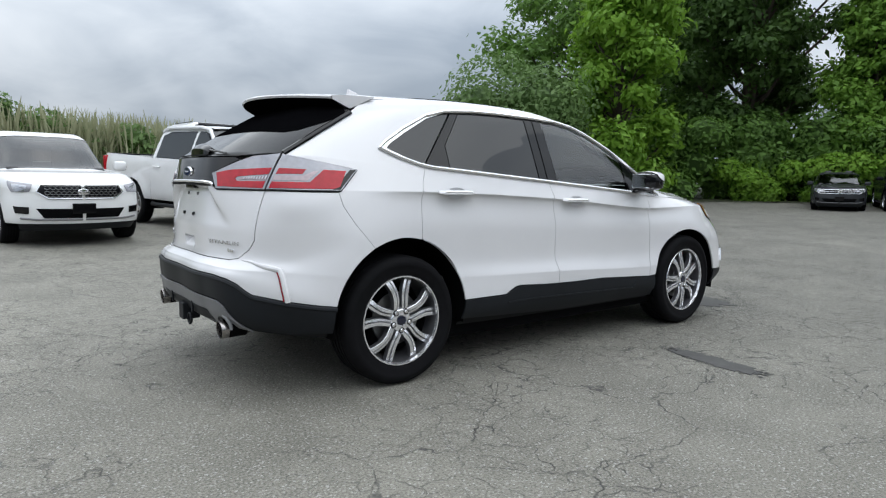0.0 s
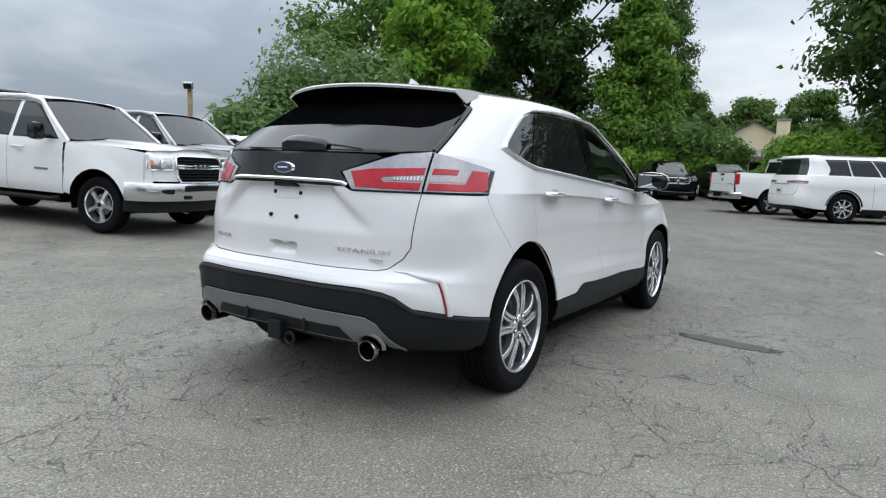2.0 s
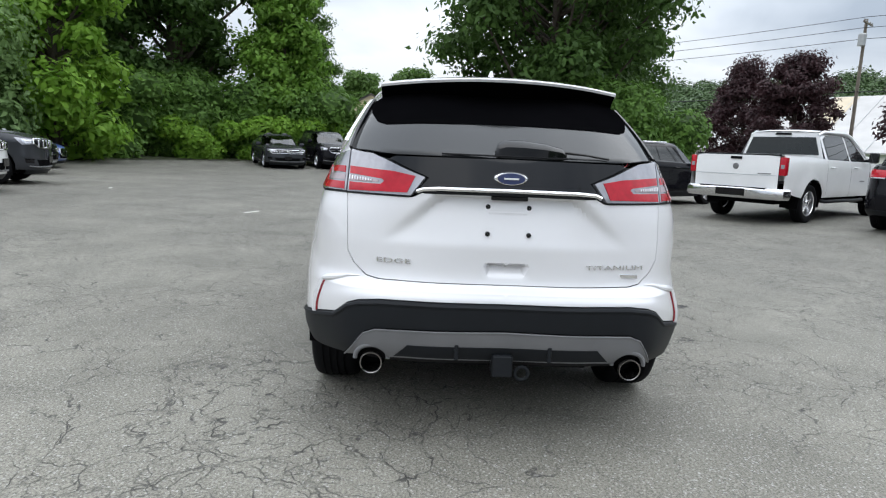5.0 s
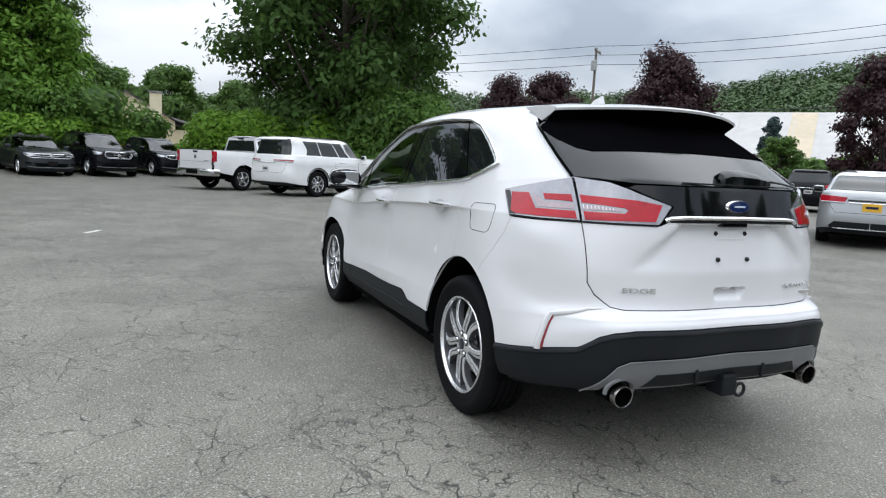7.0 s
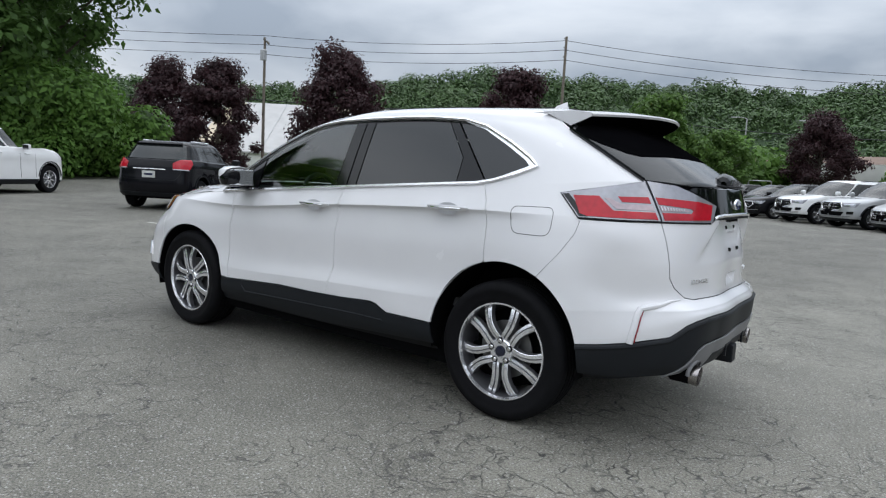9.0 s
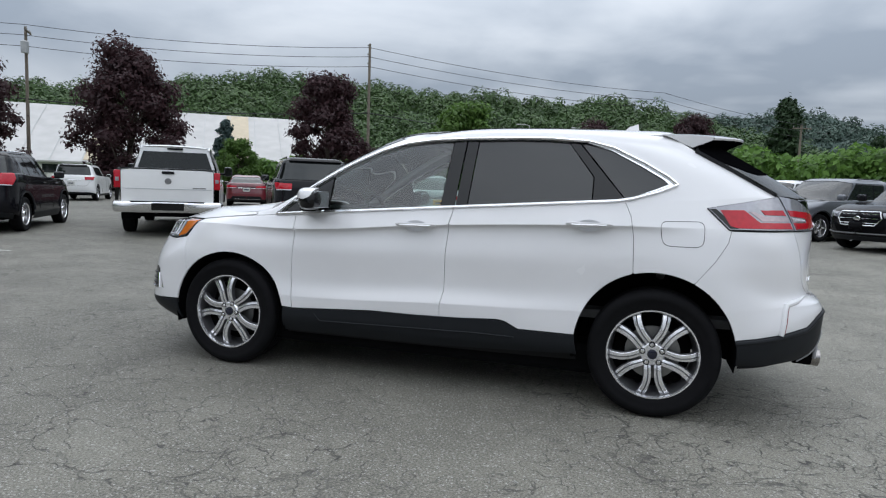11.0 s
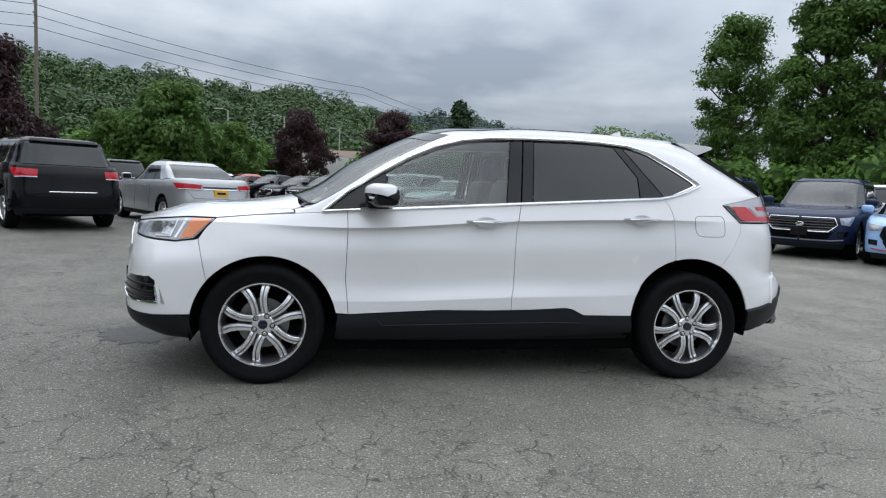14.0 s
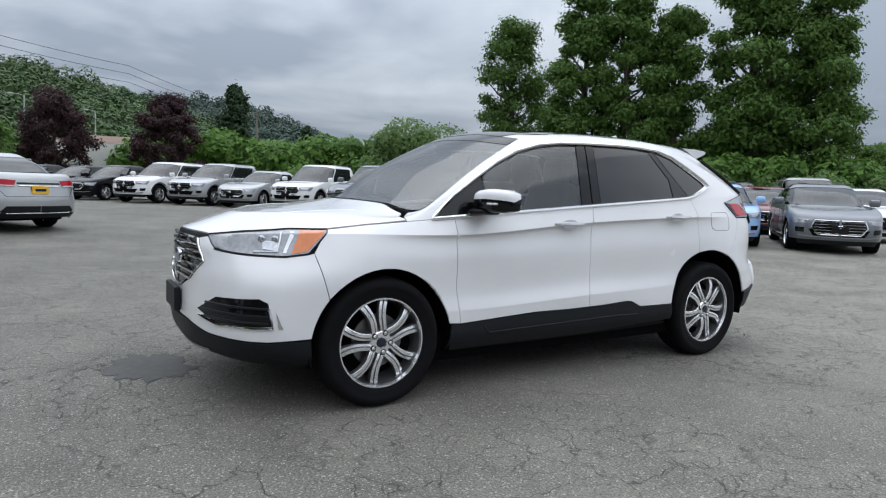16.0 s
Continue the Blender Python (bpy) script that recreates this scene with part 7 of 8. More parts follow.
# the long row facing the lot
for nose, d, paint, lb in (((12.3, -38.5), SUV, P_WHITE, "white SUV in the long row"), ((10.4, -36.4), SUV, P_GREY, "grey SUV in the long row"), ((8.6, -34.3), SEDAN, P_WHITE, "white sedan in the long row"),
                           ((6.8, -32.3), SEDAN, P_RED, "red sedan in the long row"), ((5.0, -30.4), SEDAN, P_BLACK, "black sedan in the long row"), ((3.3, -28.5), SEDAN, P_BLACK, "black sedan with clear head lamps in the long row"),
                           ((1.9, -26.3), kind_of(SEDAN, height=1.50), P_BLACK, "black older sedan in the long row"), ((.15, -24.2), SUV, P_WHITE, "white SUV with a dark grille in the long row"),
                           ((-1.6, -22.4), SUV, P_SILVER, "silver SUV with a dark grille in the long row"), ((-3.1, -20.8), SEDAN, P_SILVER, "silver sedan in the long row"),
                           ((-4.7, -19.1), kind_of(SUV, height=1.74), P_WHITE, "white SUV with a mesh grille in the long row")):
    place(d, paint, nose, 41, lb)
# the near row behind the tail
place(kind_of(SUV, height=1.69), P_GREY, (-5.2, -14.6), 41, "dark grey crossover with a chrome grille bar")
place(SUV, P_WHITE, (-7.6, -17.6), 41, "white SUV behind a grey crossover")
place(SUV, P_BLACK, (-6.5, -11.6), 39, "black SUV between two others")
place(kind_of(SUV, height=1.69, grille=(.62, .30, .04), bars=5, bar_mat=CHROME, lamp=(.70, .16), clad=False), P_NAVY, (-7.8, -9.3), 39, "navy blue SUV with a bright mesh grille")
place(kind_of(SUV, height=1.69, grille=(.62, .30, .04), bars=5, bar_mat=STEEL, lamp=(.70, .16), clad=False), P_NAVY, (-9.15, -7.0), 38, "navy blue SUV with a wide dark grille")
parked_car(SUV, P_WHITE, (-14.7, -10.5), 219, "white SUV parked tail to tail behind the row")
parked_car(HATCH, P_SKY, (-11.0, -6.0), 40, "pale blue sports hatchback with red lip trim")
place(kind_of(SEDAN, grille=(.50, .34, .06), bars=5), P_GREY, (-11.3, -3.3), 38, "grey sedan with a chrome barred grille")
place(SEDAN, P_BURG, (-15.2, -7.2), 38, "burgundy sedan behind a grey sedan")
place(kind_of(SUV, height=1.8), P_SILVER, (-17.3, -7.0), 38, "silver SUV in the back row")
place(kind_of(SUV, height=1.8), P_BLACK, (-21.5, -12.5), 38, "black SUV in the back row")
place(SEDAN, P_WHITE, (-15.8, -4.6), 38, "white sedan in the back row")

# ---- trees, hedges, hills ----
def leaf_mat(name, lo, hi, tr=0.35, grain=0.55, isl=0.38, big=0.8):
    if name in MATS:
        return MATS[name]
    m = bpy.data.materials.new(name)
    MATS[name] = m
    m.use_nodes = True
    n, l = m.node_tree.nodes, m.node_tree.links
    b = n["Principled BSDF"]
    b.inputs["Roughness"].default_value, b.inputs["Specular IOR Level"].default_value = 0.55, 0.25
    geo, co = n.new("ShaderNodeNewGeometry"), n.new("ShaderNodeTexCoord")
    ns = n.new("ShaderNodeTexNoise")
    ns.inputs["Scale"].default_value, ns.inputs["Detail"].default_value = grain, 3.0
    l.new(co.outputs["Object"], ns.inputs["Vector"])
    add = n.new("ShaderNodeMath")
    add.operation, add.inputs[1].default_value = "MULTIPLY_ADD", isl
    l.new(geo.outputs["Random Per Island"], add.inputs[0])
    sc = n.new("ShaderNodeMath")
    sc.operation, sc.inputs[1].default_value = "MULTIPLY", big
    l.new(ns.outputs[0], sc.inputs[0])
    l.new(sc.outputs[0], add.inputs[2])
    mix = n.new("ShaderNodeMix")
    mix.data_type = "RGBA"
    l.new(add.outputs[0], mix.inputs[0])
    mix.inputs[6].default_value, mix.inputs[7].default_value = (*lo, 1), (*hi, 1)
    l.new(mix.outputs[2], b.inputs["Base Color"])
    ts, ms = n.new("ShaderNodeBsdfTranslucent"), n.new("ShaderNodeMixShader")
    l.new(mix.outputs[2], ts.inputs[0])
    ms.inputs[0].default_value = tr
    l.new(b.outputs[0], ms.inputs[1])
    l.new(ts.outputs[0], ms.inputs[2])
    l.new(ms.outputs[0], n["Material Output"].inputs[0])
    return m


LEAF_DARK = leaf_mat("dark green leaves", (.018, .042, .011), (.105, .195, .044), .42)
LEAF_FRESH = leaf_mat("fresh green leaves", (.058, .135, .020), (.225, .400, .058), .42)
LEAF_ROW = leaf_mat("row tree leaves", (.026, .058, .014), (.135, .240, .050), .40)
LEAF_MID = leaf_mat("green leaves", (.034, .081, .017), (.170, .308, .060), .42)
LEAF_BRIGHT = leaf_mat("bright green leaves", (.090, .205, .022), (.265, .450, .056), .45)
LEAF_GREY = leaf_mat("grey green leaves", (.070, .128, .040), (.20, .31, .105), .42)
LEAF_RED = leaf_mat("purple brown leaves", (.018, .010, .012), (.075, .036, .040))
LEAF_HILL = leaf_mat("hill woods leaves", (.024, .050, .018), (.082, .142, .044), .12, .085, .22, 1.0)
# the distance haze is mixed into this paler, bluer leaf colour
LEAF_FAR_HAZE = leaf_mat("hazy far hill woods leaves", (.040, .068, .055), (.075, .118, .088), .1, .04, .2, .9)
LEAF_PINE = leaf_mat("pine needles", (.016, .034, .016), (.046, .082, .034))
BARK = pbr("grey brown bark", (.075, .060, .048), .9, var=.3, scale=30, bump=.01, bump_scale=30)
GRASS = pbr("rough grass", (.060, .095, .025), .9, var=.4, scale=8, fine=20, bump=.02, bump_scale=14)
SOIL = pbr("litter and weeds", (.045, .055, .022), .95, var=.4, scale=8, fine=20, bump=.02, bump_scale=14)


def leaves_mesh(name, lobes, count, size, material, seed, droop=0.25, shell=0.55, jitter=0.42, corners=4):
    """Many small folded leaf sprays on and in a set of lobes (x, y, z, rx, ry, rz)."""
    rng = np.random.default_rng(seed)
    lob = np.array(lobes, float)
    vol = (lob[:, 3] * lob[:, 4] * lob[:, 5]) ** (2 / 3)
    pick = rng.choice(len(lob), count, p=vol / vol.sum())
    d = rng.normal(size=(count, 3))
    d /= np.linalg.norm(d, axis=1, keepdims=True)
    rad = shell + (1 - shell) * rng.random(count) ** 0.6 + rng.normal(0, .06 if shell > .6 else .23, count)
    c = lob[pick, :3] + d * lob[pick, 3:] * rad[:, None]
    nrm = d * .85 + rng.normal(0, jitter, (count, 3)) + (0, 0, .40)
    nrm /= np.linalg.norm(nrm, axis=1, keepdims=True)
    t = np.cross(nrm, rng.normal(size=(count, 3)))
    t /= np.linalg.norm(t, axis=1, keepdims=True)
    b = np.cross(nrm, t)
    s = size * (.6 + .8 * rng.random(count))[:, None]
    tip = c + t * s - np.array([0, 0, 1]) * s * droop
    v = np.stack([c - t * s * .55, c + b * s * .42 - nrm * s * .10, tip, c - b * s * .42 - nrm * s * .10], 1)
    v = (v if corners == 4 else v[:, [1, 2, 3]]).reshape(-1, 3)
    me = bpy.data.meshes.new(name)
    me.vertices.add(count * corners)
    me.vertices.foreach_set("co", v.ravel())
    me.loops.add(count * corners)
    me.polygons.add(count)
    me.loops.foreach_set("vertex_index", np.arange(count * corners))
    me.polygons.foreach_set("loop_start", np.arange(0, count * corners, corners))
    me.polygons.foreach_set("loop_total", np.full(count, corners))
    me.update(calc_edges=True)
    me.materials.append(material)
    return me


def tree_parts(seed, h, spread, trunk_h, style="round", lobes=26, count=9000, size=.30, material=LEAF_MID, lean=0.0, corners=4):
    """Trunk with limbs, and the crown's lobes that sit at the limbs' ends."""
    rng = random.Random(seed)
    bm = bmesh.new()
    r0 = .022 * h + .05
    top = Vector((lean, 0, h * .86))
    axis = [Vector((lean * (k / 7) ** 2 + rng.uniform(-.1, .1) * (k > 0), rng.uniform(-.1, .1) * (k > 0), h * .86 * k / 7)) for k in range(8)]
    tube_bm(axis, [r0 * (1 - .11 * k) * (1.25 if k == 0 else 1) for k in range(8)], 9, bm)
    out = []
    lobes = int(lobes * 1.7)
    for i in range(lobes):
        t = (i + .5) / lobes
        z = trunk_h + (h - trunk_h) * t
        if style == "cone":
            rr = spread * (1.02 - t) ** .75 * (.75 + .25 * math.sin(math.pi * min(1, t * 6)))
        elif style == "maple":
            rr = spread * math.sin(math.pi * (.16 + .80 * t ** .75)) ** .8
        elif style == "tall":
            rr = spread * (math.sin(math.pi * (.12 + .82 * t)) ** .6) * (1.08 - .34 * t)
        else:
            rr = spread * math.sin(math.pi * (.14 + .80 * t)) ** .75
        a = i * 2.39996 + rng.uniform(-.4, .4)
        rad = rr * rng.uniform(.30, 1.0) ** .8
        c = Vector((math.cos(a) * rad + lean * t * t, math.sin(a) * rad, z + rng.uniform(-.04, .04) * h))
        q = spread * rng.uniform(.15, .34) * (1.3 if style == "tall" else 1) * (1.1 - .45 * t if style == "cone" else 1)
        out.append((c.x, c.y, c.z, q, q, q * rng.uniform(.62, .85)))
        s = axis[min(6, int(7 * max(.2, t * .85)))]
        st = Vector((s.x, s.y, max(trunk_h * .7, z - rad * .8)))
        mid = (st + c) / 2 + Vector((0, 0, -.1 * rad))
        tube_bm([st, mid, c], [r0 * .42 * (1 - .5 * t), r0 * .26 * (1 - .5 * t), r0 * .10], 6, bm)
    out.append((lean, 0, h - spread * .2, spread * .20, spread * .20, spread * .30))
    trunk = bm_mesh("trunk", bm, BARK, True, 60)
    crown = leaves_mesh("crown", out, count, size, material, seed, shell=.40, corners=corners)
    return trunk, crown


TREES = {}


def tree(kind, x, y, turn, scale, label, zscale=1.0, word="tree"):
    trunk, crown = TREES[kind]
    ob = tagged(new("tree"), label, word, "trees round the car park")
    ob.empty_display_size = .2
    put("trunk", trunk, ob)
    put("crown", crown, ob)
    ob.matrix_basis = Matrix.Translation((x, y, ground_z(x, y) - .05)) @ Matrix.Rotation(radians(turn), 4, "Z") @ Matrix.Diagonal((scale, scale, scale * zscale, 1))
    return ob


TREES["broad_dark"] = tree_parts(11, 16, 6.6, 3.2, "round", 46, 40000, .235, LEAF_DARK)
TREES["tall_dark"] = tree_parts(23, 18, 4.5, 4.0, "round", 44, 34000, .23, LEAF_DARK)
TREES["broad_dark_b"] = tree_parts(12, 15, 6.0, 2.6, "round", 40, 30000, .24, LEAF_DARK)
TREES["broad_mid"] = tree_parts(22, 15, 6.0, 2.6, "round", 40, 26000, .25, LEAF_MID)
TREES["bright"] = tree_parts(13, 12, 2.9, .8, "tall", 36, 22000, .20, LEAF_BRIGHT)
TREES["cone"] = tree_parts(14, 14.2, 4.1, .4, "cone", 48, 34000, .20, LEAF_FRESH)
TREES["maple"] = tree_parts(15, 10, 4.0, .8, "maple", 40, 26000, .24, LEAF_RED, corners=3)
TREES["maple_b"] = tree_parts(16, 10, 3.5, .8, "maple", 36, 24000, .24, LEAF_RED, corners=3)
TREES["green"] = tree_parts(17, 8, 3.4, .8, "round", 34, 22000, .30, LEAF_ROW, corners=3)
TREES["slim"] = tree_parts(18, 15, 3.0, 2.8, "tall", 38, 30600, .20, LEAF_ROW, corners=3)
TREES["slim_dark"] = tree_parts(19, 16, 2.8, 1.2, "tall", 40, 44200, .22, LEAF_ROW, corners=3)
TREES["slim_dark_b"] = tree_parts(24, 16, 2.6, 1.6, "tall", 36, 40800, .22, LEAF_ROW, corners=3)
TREES["pine"] = tree_parts(20, 16, 5.6, 2.0, "cone", 34, 8000, .46, LEAF_PINE)
TREES["spruce"] = tree_parts(21, 8, 2.4, .5, "cone", 30, 6000, .30, leaf_mat("blue spruce needles", (.030, .055, .055), (.075, .115, .11)))

# by the corner of the trees
tree("tall_dark", 32.2, 14.6, 40, 1.0, "tall dark broad tree behind the parked cars")
tree("broad_dark_b", 37.0, 24.5, 130, 1.05, "tall dark tree behind the bushes")
tree("broad_mid", 28.4, 22.6, 250, .95, "tall green tree behind the bushes")
tree("bright", 21.4, 15.2, 10, 1.02, "bright green tall tree at the lot's edge")
tree("cone", 33.0, 8.6, 70, .95, "green pointed tree above the parked cars")
tree("slim", 38.5, 8.4, 10, .78, "green tree behind the pointed tree")
tree("broad_dark", 30.6, -6.6, 160, .98, "great dark maple above the white cars")
tree("broad_dark_b", 36.5, -9.8, 60, .92, "great dark maple beside another")
# far yard and roadside
for tx, ty, ts, tl in ((62, 12, .8, "tree behind the house"), (74, 2, .95, "tree behind the house"), (78, -6, .9, "tree behind the house"), (66, -14, .8, "tree beyond the hedge"), (84, 9, 1.0, "tree behind the house"), (88, -14, .9, "tree beyond the hedge")):
    tree("green", tx, ty, tx * 7, ts * 1.25, "green " + tl)
tree("maple_b", 42.8, -27.5, 20, .93, "purple-leaved maple by the road")
tree("maple", 33.8, -32.4, 120, 1.0, "purple-leaved maple by the road")
tree("maple_b", 21.1, -38.1, 210, .90, "purple-leaved maple by the road")
tree("maple", 49.5, -27.0, 260, .85, "purple-leaved maple by the road")
tree("maple", 3.3, -59.0, 30, .76, "purple-leaved maple farther off")
tree("maple_b", -5.4, -58.6, 300, .84, "purple-leaved maple farther off")
tree("green", 10.9, -38.8, 80, .84, "round green tree behind the long row")
tree("green", 14.2, -40.0, 170, .62, "round green tree behind the long row")
tree("green", 7.6, -42.5, 10, .60, "round green tree behind the long row")
tree("spruce", 36.5, -47.0, 0, .86, "blue spruce before the long building")
tree("green", 33.0, -44.0, 0, .58, "small green tree before the long building")
tree("pine", -21.5, -102.9, 0, 1.0, "pine with layered branches on the skyline")
tree("pine", -36, -110, 80, .7, "pine with layered branches on the skyline")
# behind the tail of the near row
tree("slim", -29.5, -39.3, 0, .98, "tall slim green tree with a bare lower trunk")
for tx, ty, ts, tr in ((-31.2, -32.4, 1.02, 20), (-33.2, -30.2, .98, 140), (-35.8, -28.0, .92, 280), (-38.6, -23.6, 1.12, 70), (-40.8, -20.0, 1.0, 200)):
    tree("slim_dark" if tr % 40 else "slim_dark_b", tx, ty, tr, ts, "tall dark green tree in a row")
for tx, ty, ts in ((-70, -26, .9), (-78, -34, .9), (-86, -28, 1.0), (-66, -46, 1.0), (-95, -40, 1.1)):
    tree("green", tx, ty, tx * 3, ts, "green tree far beyond the lot")


def hedge(name, line, h, depth, count, size, material, seed, label, wob=.35):
    """A wall of shrubs along a line of (x, y)."""
    rng = random.Random(seed)
    lobes = []
    for (x0, y0, h0), (x1, y1, h1) in zip(line, line[1:]):
        n = max(2, int(math.dist((x0, y0), (x1, y1)) / 1.0))
        for k in range(n):
            t = (k + rng.random()) / n
            x, y, hh = x0 + (x1 - x0) * t, y0 + (y1 - y0) * t, (h0 + (h1 - h0) * t) * h
            for q in range(3):
                r = hh * rng.uniform(.24, .42)
                lobes.append((x + rng.uniform(-depth, depth), y + rng.uniform(-depth, depth), ground_z(x, y) + max(r * .6, hh * (q + .45) / 3 + rng.uniform(-.2, .25) * hh * wob), r * 1.25, r * 1.25, r))
    ob = put(name, leaves_mesh(name, lobes, count, size, material, seed, shell=.72))
    # solid cores in the dark leaf colour stand for the shrubs' shaded inside
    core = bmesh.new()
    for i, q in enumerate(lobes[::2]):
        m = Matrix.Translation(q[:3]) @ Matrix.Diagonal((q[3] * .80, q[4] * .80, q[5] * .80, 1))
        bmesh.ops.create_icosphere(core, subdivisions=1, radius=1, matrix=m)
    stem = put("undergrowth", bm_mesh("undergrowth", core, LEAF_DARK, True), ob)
    return tagged(ob, label, "hedge", kind="stuff")


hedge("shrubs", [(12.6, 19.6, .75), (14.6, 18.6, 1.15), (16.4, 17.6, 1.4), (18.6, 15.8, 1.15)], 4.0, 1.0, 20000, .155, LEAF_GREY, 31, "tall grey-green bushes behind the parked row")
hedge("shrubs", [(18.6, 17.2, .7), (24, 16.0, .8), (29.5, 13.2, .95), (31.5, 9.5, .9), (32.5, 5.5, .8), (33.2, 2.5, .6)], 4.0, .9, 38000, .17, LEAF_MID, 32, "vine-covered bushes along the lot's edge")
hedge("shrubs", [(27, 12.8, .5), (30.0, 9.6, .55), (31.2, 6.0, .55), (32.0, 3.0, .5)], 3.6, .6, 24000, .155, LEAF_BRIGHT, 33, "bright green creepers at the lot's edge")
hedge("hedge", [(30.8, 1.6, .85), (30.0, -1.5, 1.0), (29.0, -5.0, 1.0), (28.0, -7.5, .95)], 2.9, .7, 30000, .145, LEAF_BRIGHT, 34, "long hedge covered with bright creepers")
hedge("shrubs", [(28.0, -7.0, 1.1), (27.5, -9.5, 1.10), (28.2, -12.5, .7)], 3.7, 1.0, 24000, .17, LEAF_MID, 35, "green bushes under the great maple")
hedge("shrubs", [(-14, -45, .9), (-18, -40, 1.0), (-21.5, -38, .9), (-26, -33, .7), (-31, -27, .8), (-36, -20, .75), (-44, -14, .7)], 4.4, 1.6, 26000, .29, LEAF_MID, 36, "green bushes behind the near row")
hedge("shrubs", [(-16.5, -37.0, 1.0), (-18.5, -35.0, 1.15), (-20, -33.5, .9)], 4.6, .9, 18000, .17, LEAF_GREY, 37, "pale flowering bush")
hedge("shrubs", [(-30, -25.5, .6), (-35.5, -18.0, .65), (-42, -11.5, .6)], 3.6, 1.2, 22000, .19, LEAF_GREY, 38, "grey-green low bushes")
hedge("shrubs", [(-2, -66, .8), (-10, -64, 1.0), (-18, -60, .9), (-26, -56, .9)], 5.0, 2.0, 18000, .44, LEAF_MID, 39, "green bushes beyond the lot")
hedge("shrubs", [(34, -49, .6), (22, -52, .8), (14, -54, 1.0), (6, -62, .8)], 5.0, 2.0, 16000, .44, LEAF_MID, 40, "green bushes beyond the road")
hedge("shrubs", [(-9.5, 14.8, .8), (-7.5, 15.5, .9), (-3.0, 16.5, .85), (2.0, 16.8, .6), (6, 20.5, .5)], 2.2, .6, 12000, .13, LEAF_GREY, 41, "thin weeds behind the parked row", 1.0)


def tall_grass(line, count, low, high, seed, label):
    """Pale seeding stalks, each a thin bent blade with a plume."""
    rng = np.random.default_rng(seed)
    pts = np.array(line, float)
    k = rng.integers(0, len(pts) - 1, count)
    t = rng.random(count)[:, None]
    xy = pts[k] * (1 - t) + pts[k + 1] * t + rng.normal(0, .55, (count, 2))
    z = np.array([ground_z(*q) for q in xy])
    h = rng.uniform(low, high, count)
    a = rng.uniform(0, 2 * math.pi, count)
    bend = rng.uniform(.05, .35, count) * h
    verts, faces = [], []
    for i in range(count):
        d, sd = np.array([math.cos(a[i]), math.sin(a[i])]), np.array([-math.sin(a[i]), math.cos(a[i])])
        o = len(verts)
        for f, w_ in ((0, .012), (.55, .010), (.80, .030), (1.0, .004)):
            c = xy[i] + d * bend[i] * f * f
            for q in (-w_, w_):
                verts.append((c[0] + sd[0] * q, c[1] + sd[1] * q, z[i] + h[i] * f))
        faces += [(o + 2 * j, o + 2 * j + 1, o + 2 * j + 3, o + 2 * j + 2) for j in range(3)]
    tagged(put("tall_grass", mesh_of("tall_grass", verts, faces, leaf_mat("seeding grass", (.16, .19, .09), (.42, .42, .27), .4))), label, "grass", kind="stuff")


tall_grass([(-10, 15.2), (-6, 15.8), (-2, 16.4), (1.0, 17.6), (4, 19.5)], 5200, .9, 2.1, 61, "tall pale seeding grass behind the parked row")


def verge(name, line, width, label, mt):
    bm = bmesh.new()
    rows = []
    for i, (x, y) in enumerate(line):
        x0, y0 = line[max(i - 1, 0)]
        x1, y1 = line[min(i + 1, len(line) - 1)]
        d = Vector((x1 - x0, y1 - y0, 0)).normalized()
        nrm = Vector((d.y, -d.x, 0))
        rows.append([bm.verts.new(Vector((x, y, 0)) + nrm * o + Vector((0, 0, ground_z(x + nrm.x * o, y + nrm.y * o) + .03))) for o in (0, width * .33, width * .66, width)])
    for p, q in zip(rows, rows[1:]):
        for k in range(3):
            bm.faces.new((p[k], p[k + 1], q[k + 1], q[k]))
    tagged(part(name, bm, mt, None), label, "grass", kind="structure")


verge("grass_verge", [(14, 17.5), (20, 15.6), (26, 12.3), (28.6, 8.8), (29.8, 5), (30.2, 1.5), (28.4, -3), (26.6, -7), (26.4, -10), (28, -14), (34, -20)], -16, "rough grass and litter under the bushes", SOIL)
verge("grass_verge", [(60, -30), (30, -43.5), (14, -46), (0, -50), (-12, -46), (-19, -36), (-27, -28), (-33, -19), (-44, -9)], -60, "grass beyond the far rows", GRASS)


# ---- the wooded hills ----
def skyline(b, table):
    return float(np.interp(b, [q[0] for q in table], [q[1] + .5 for q in table]))


NEAR_SKY = [(-125, 1.0), (-112, 2.2), (-104, 3.6), (-98, 5.4), (-93, 7.0), (-88, 8.2), (-80, 8.2), (-72, 8.6), (-65, 9.0), (-58, 9.3), (-52, 8.6), (-46, 7.4), (-38, 6.8), (-28, 6.3), (-16, 5.6), (0, 4.6), (20, 3.5)]
FAR_SKY = [(-150, 1.0), (-125, 1.6), (-112, 3.2), (-108, 4.9), (-104, 6.5), (-98, 6.6), (-90, 6.4), (-70, 5)]


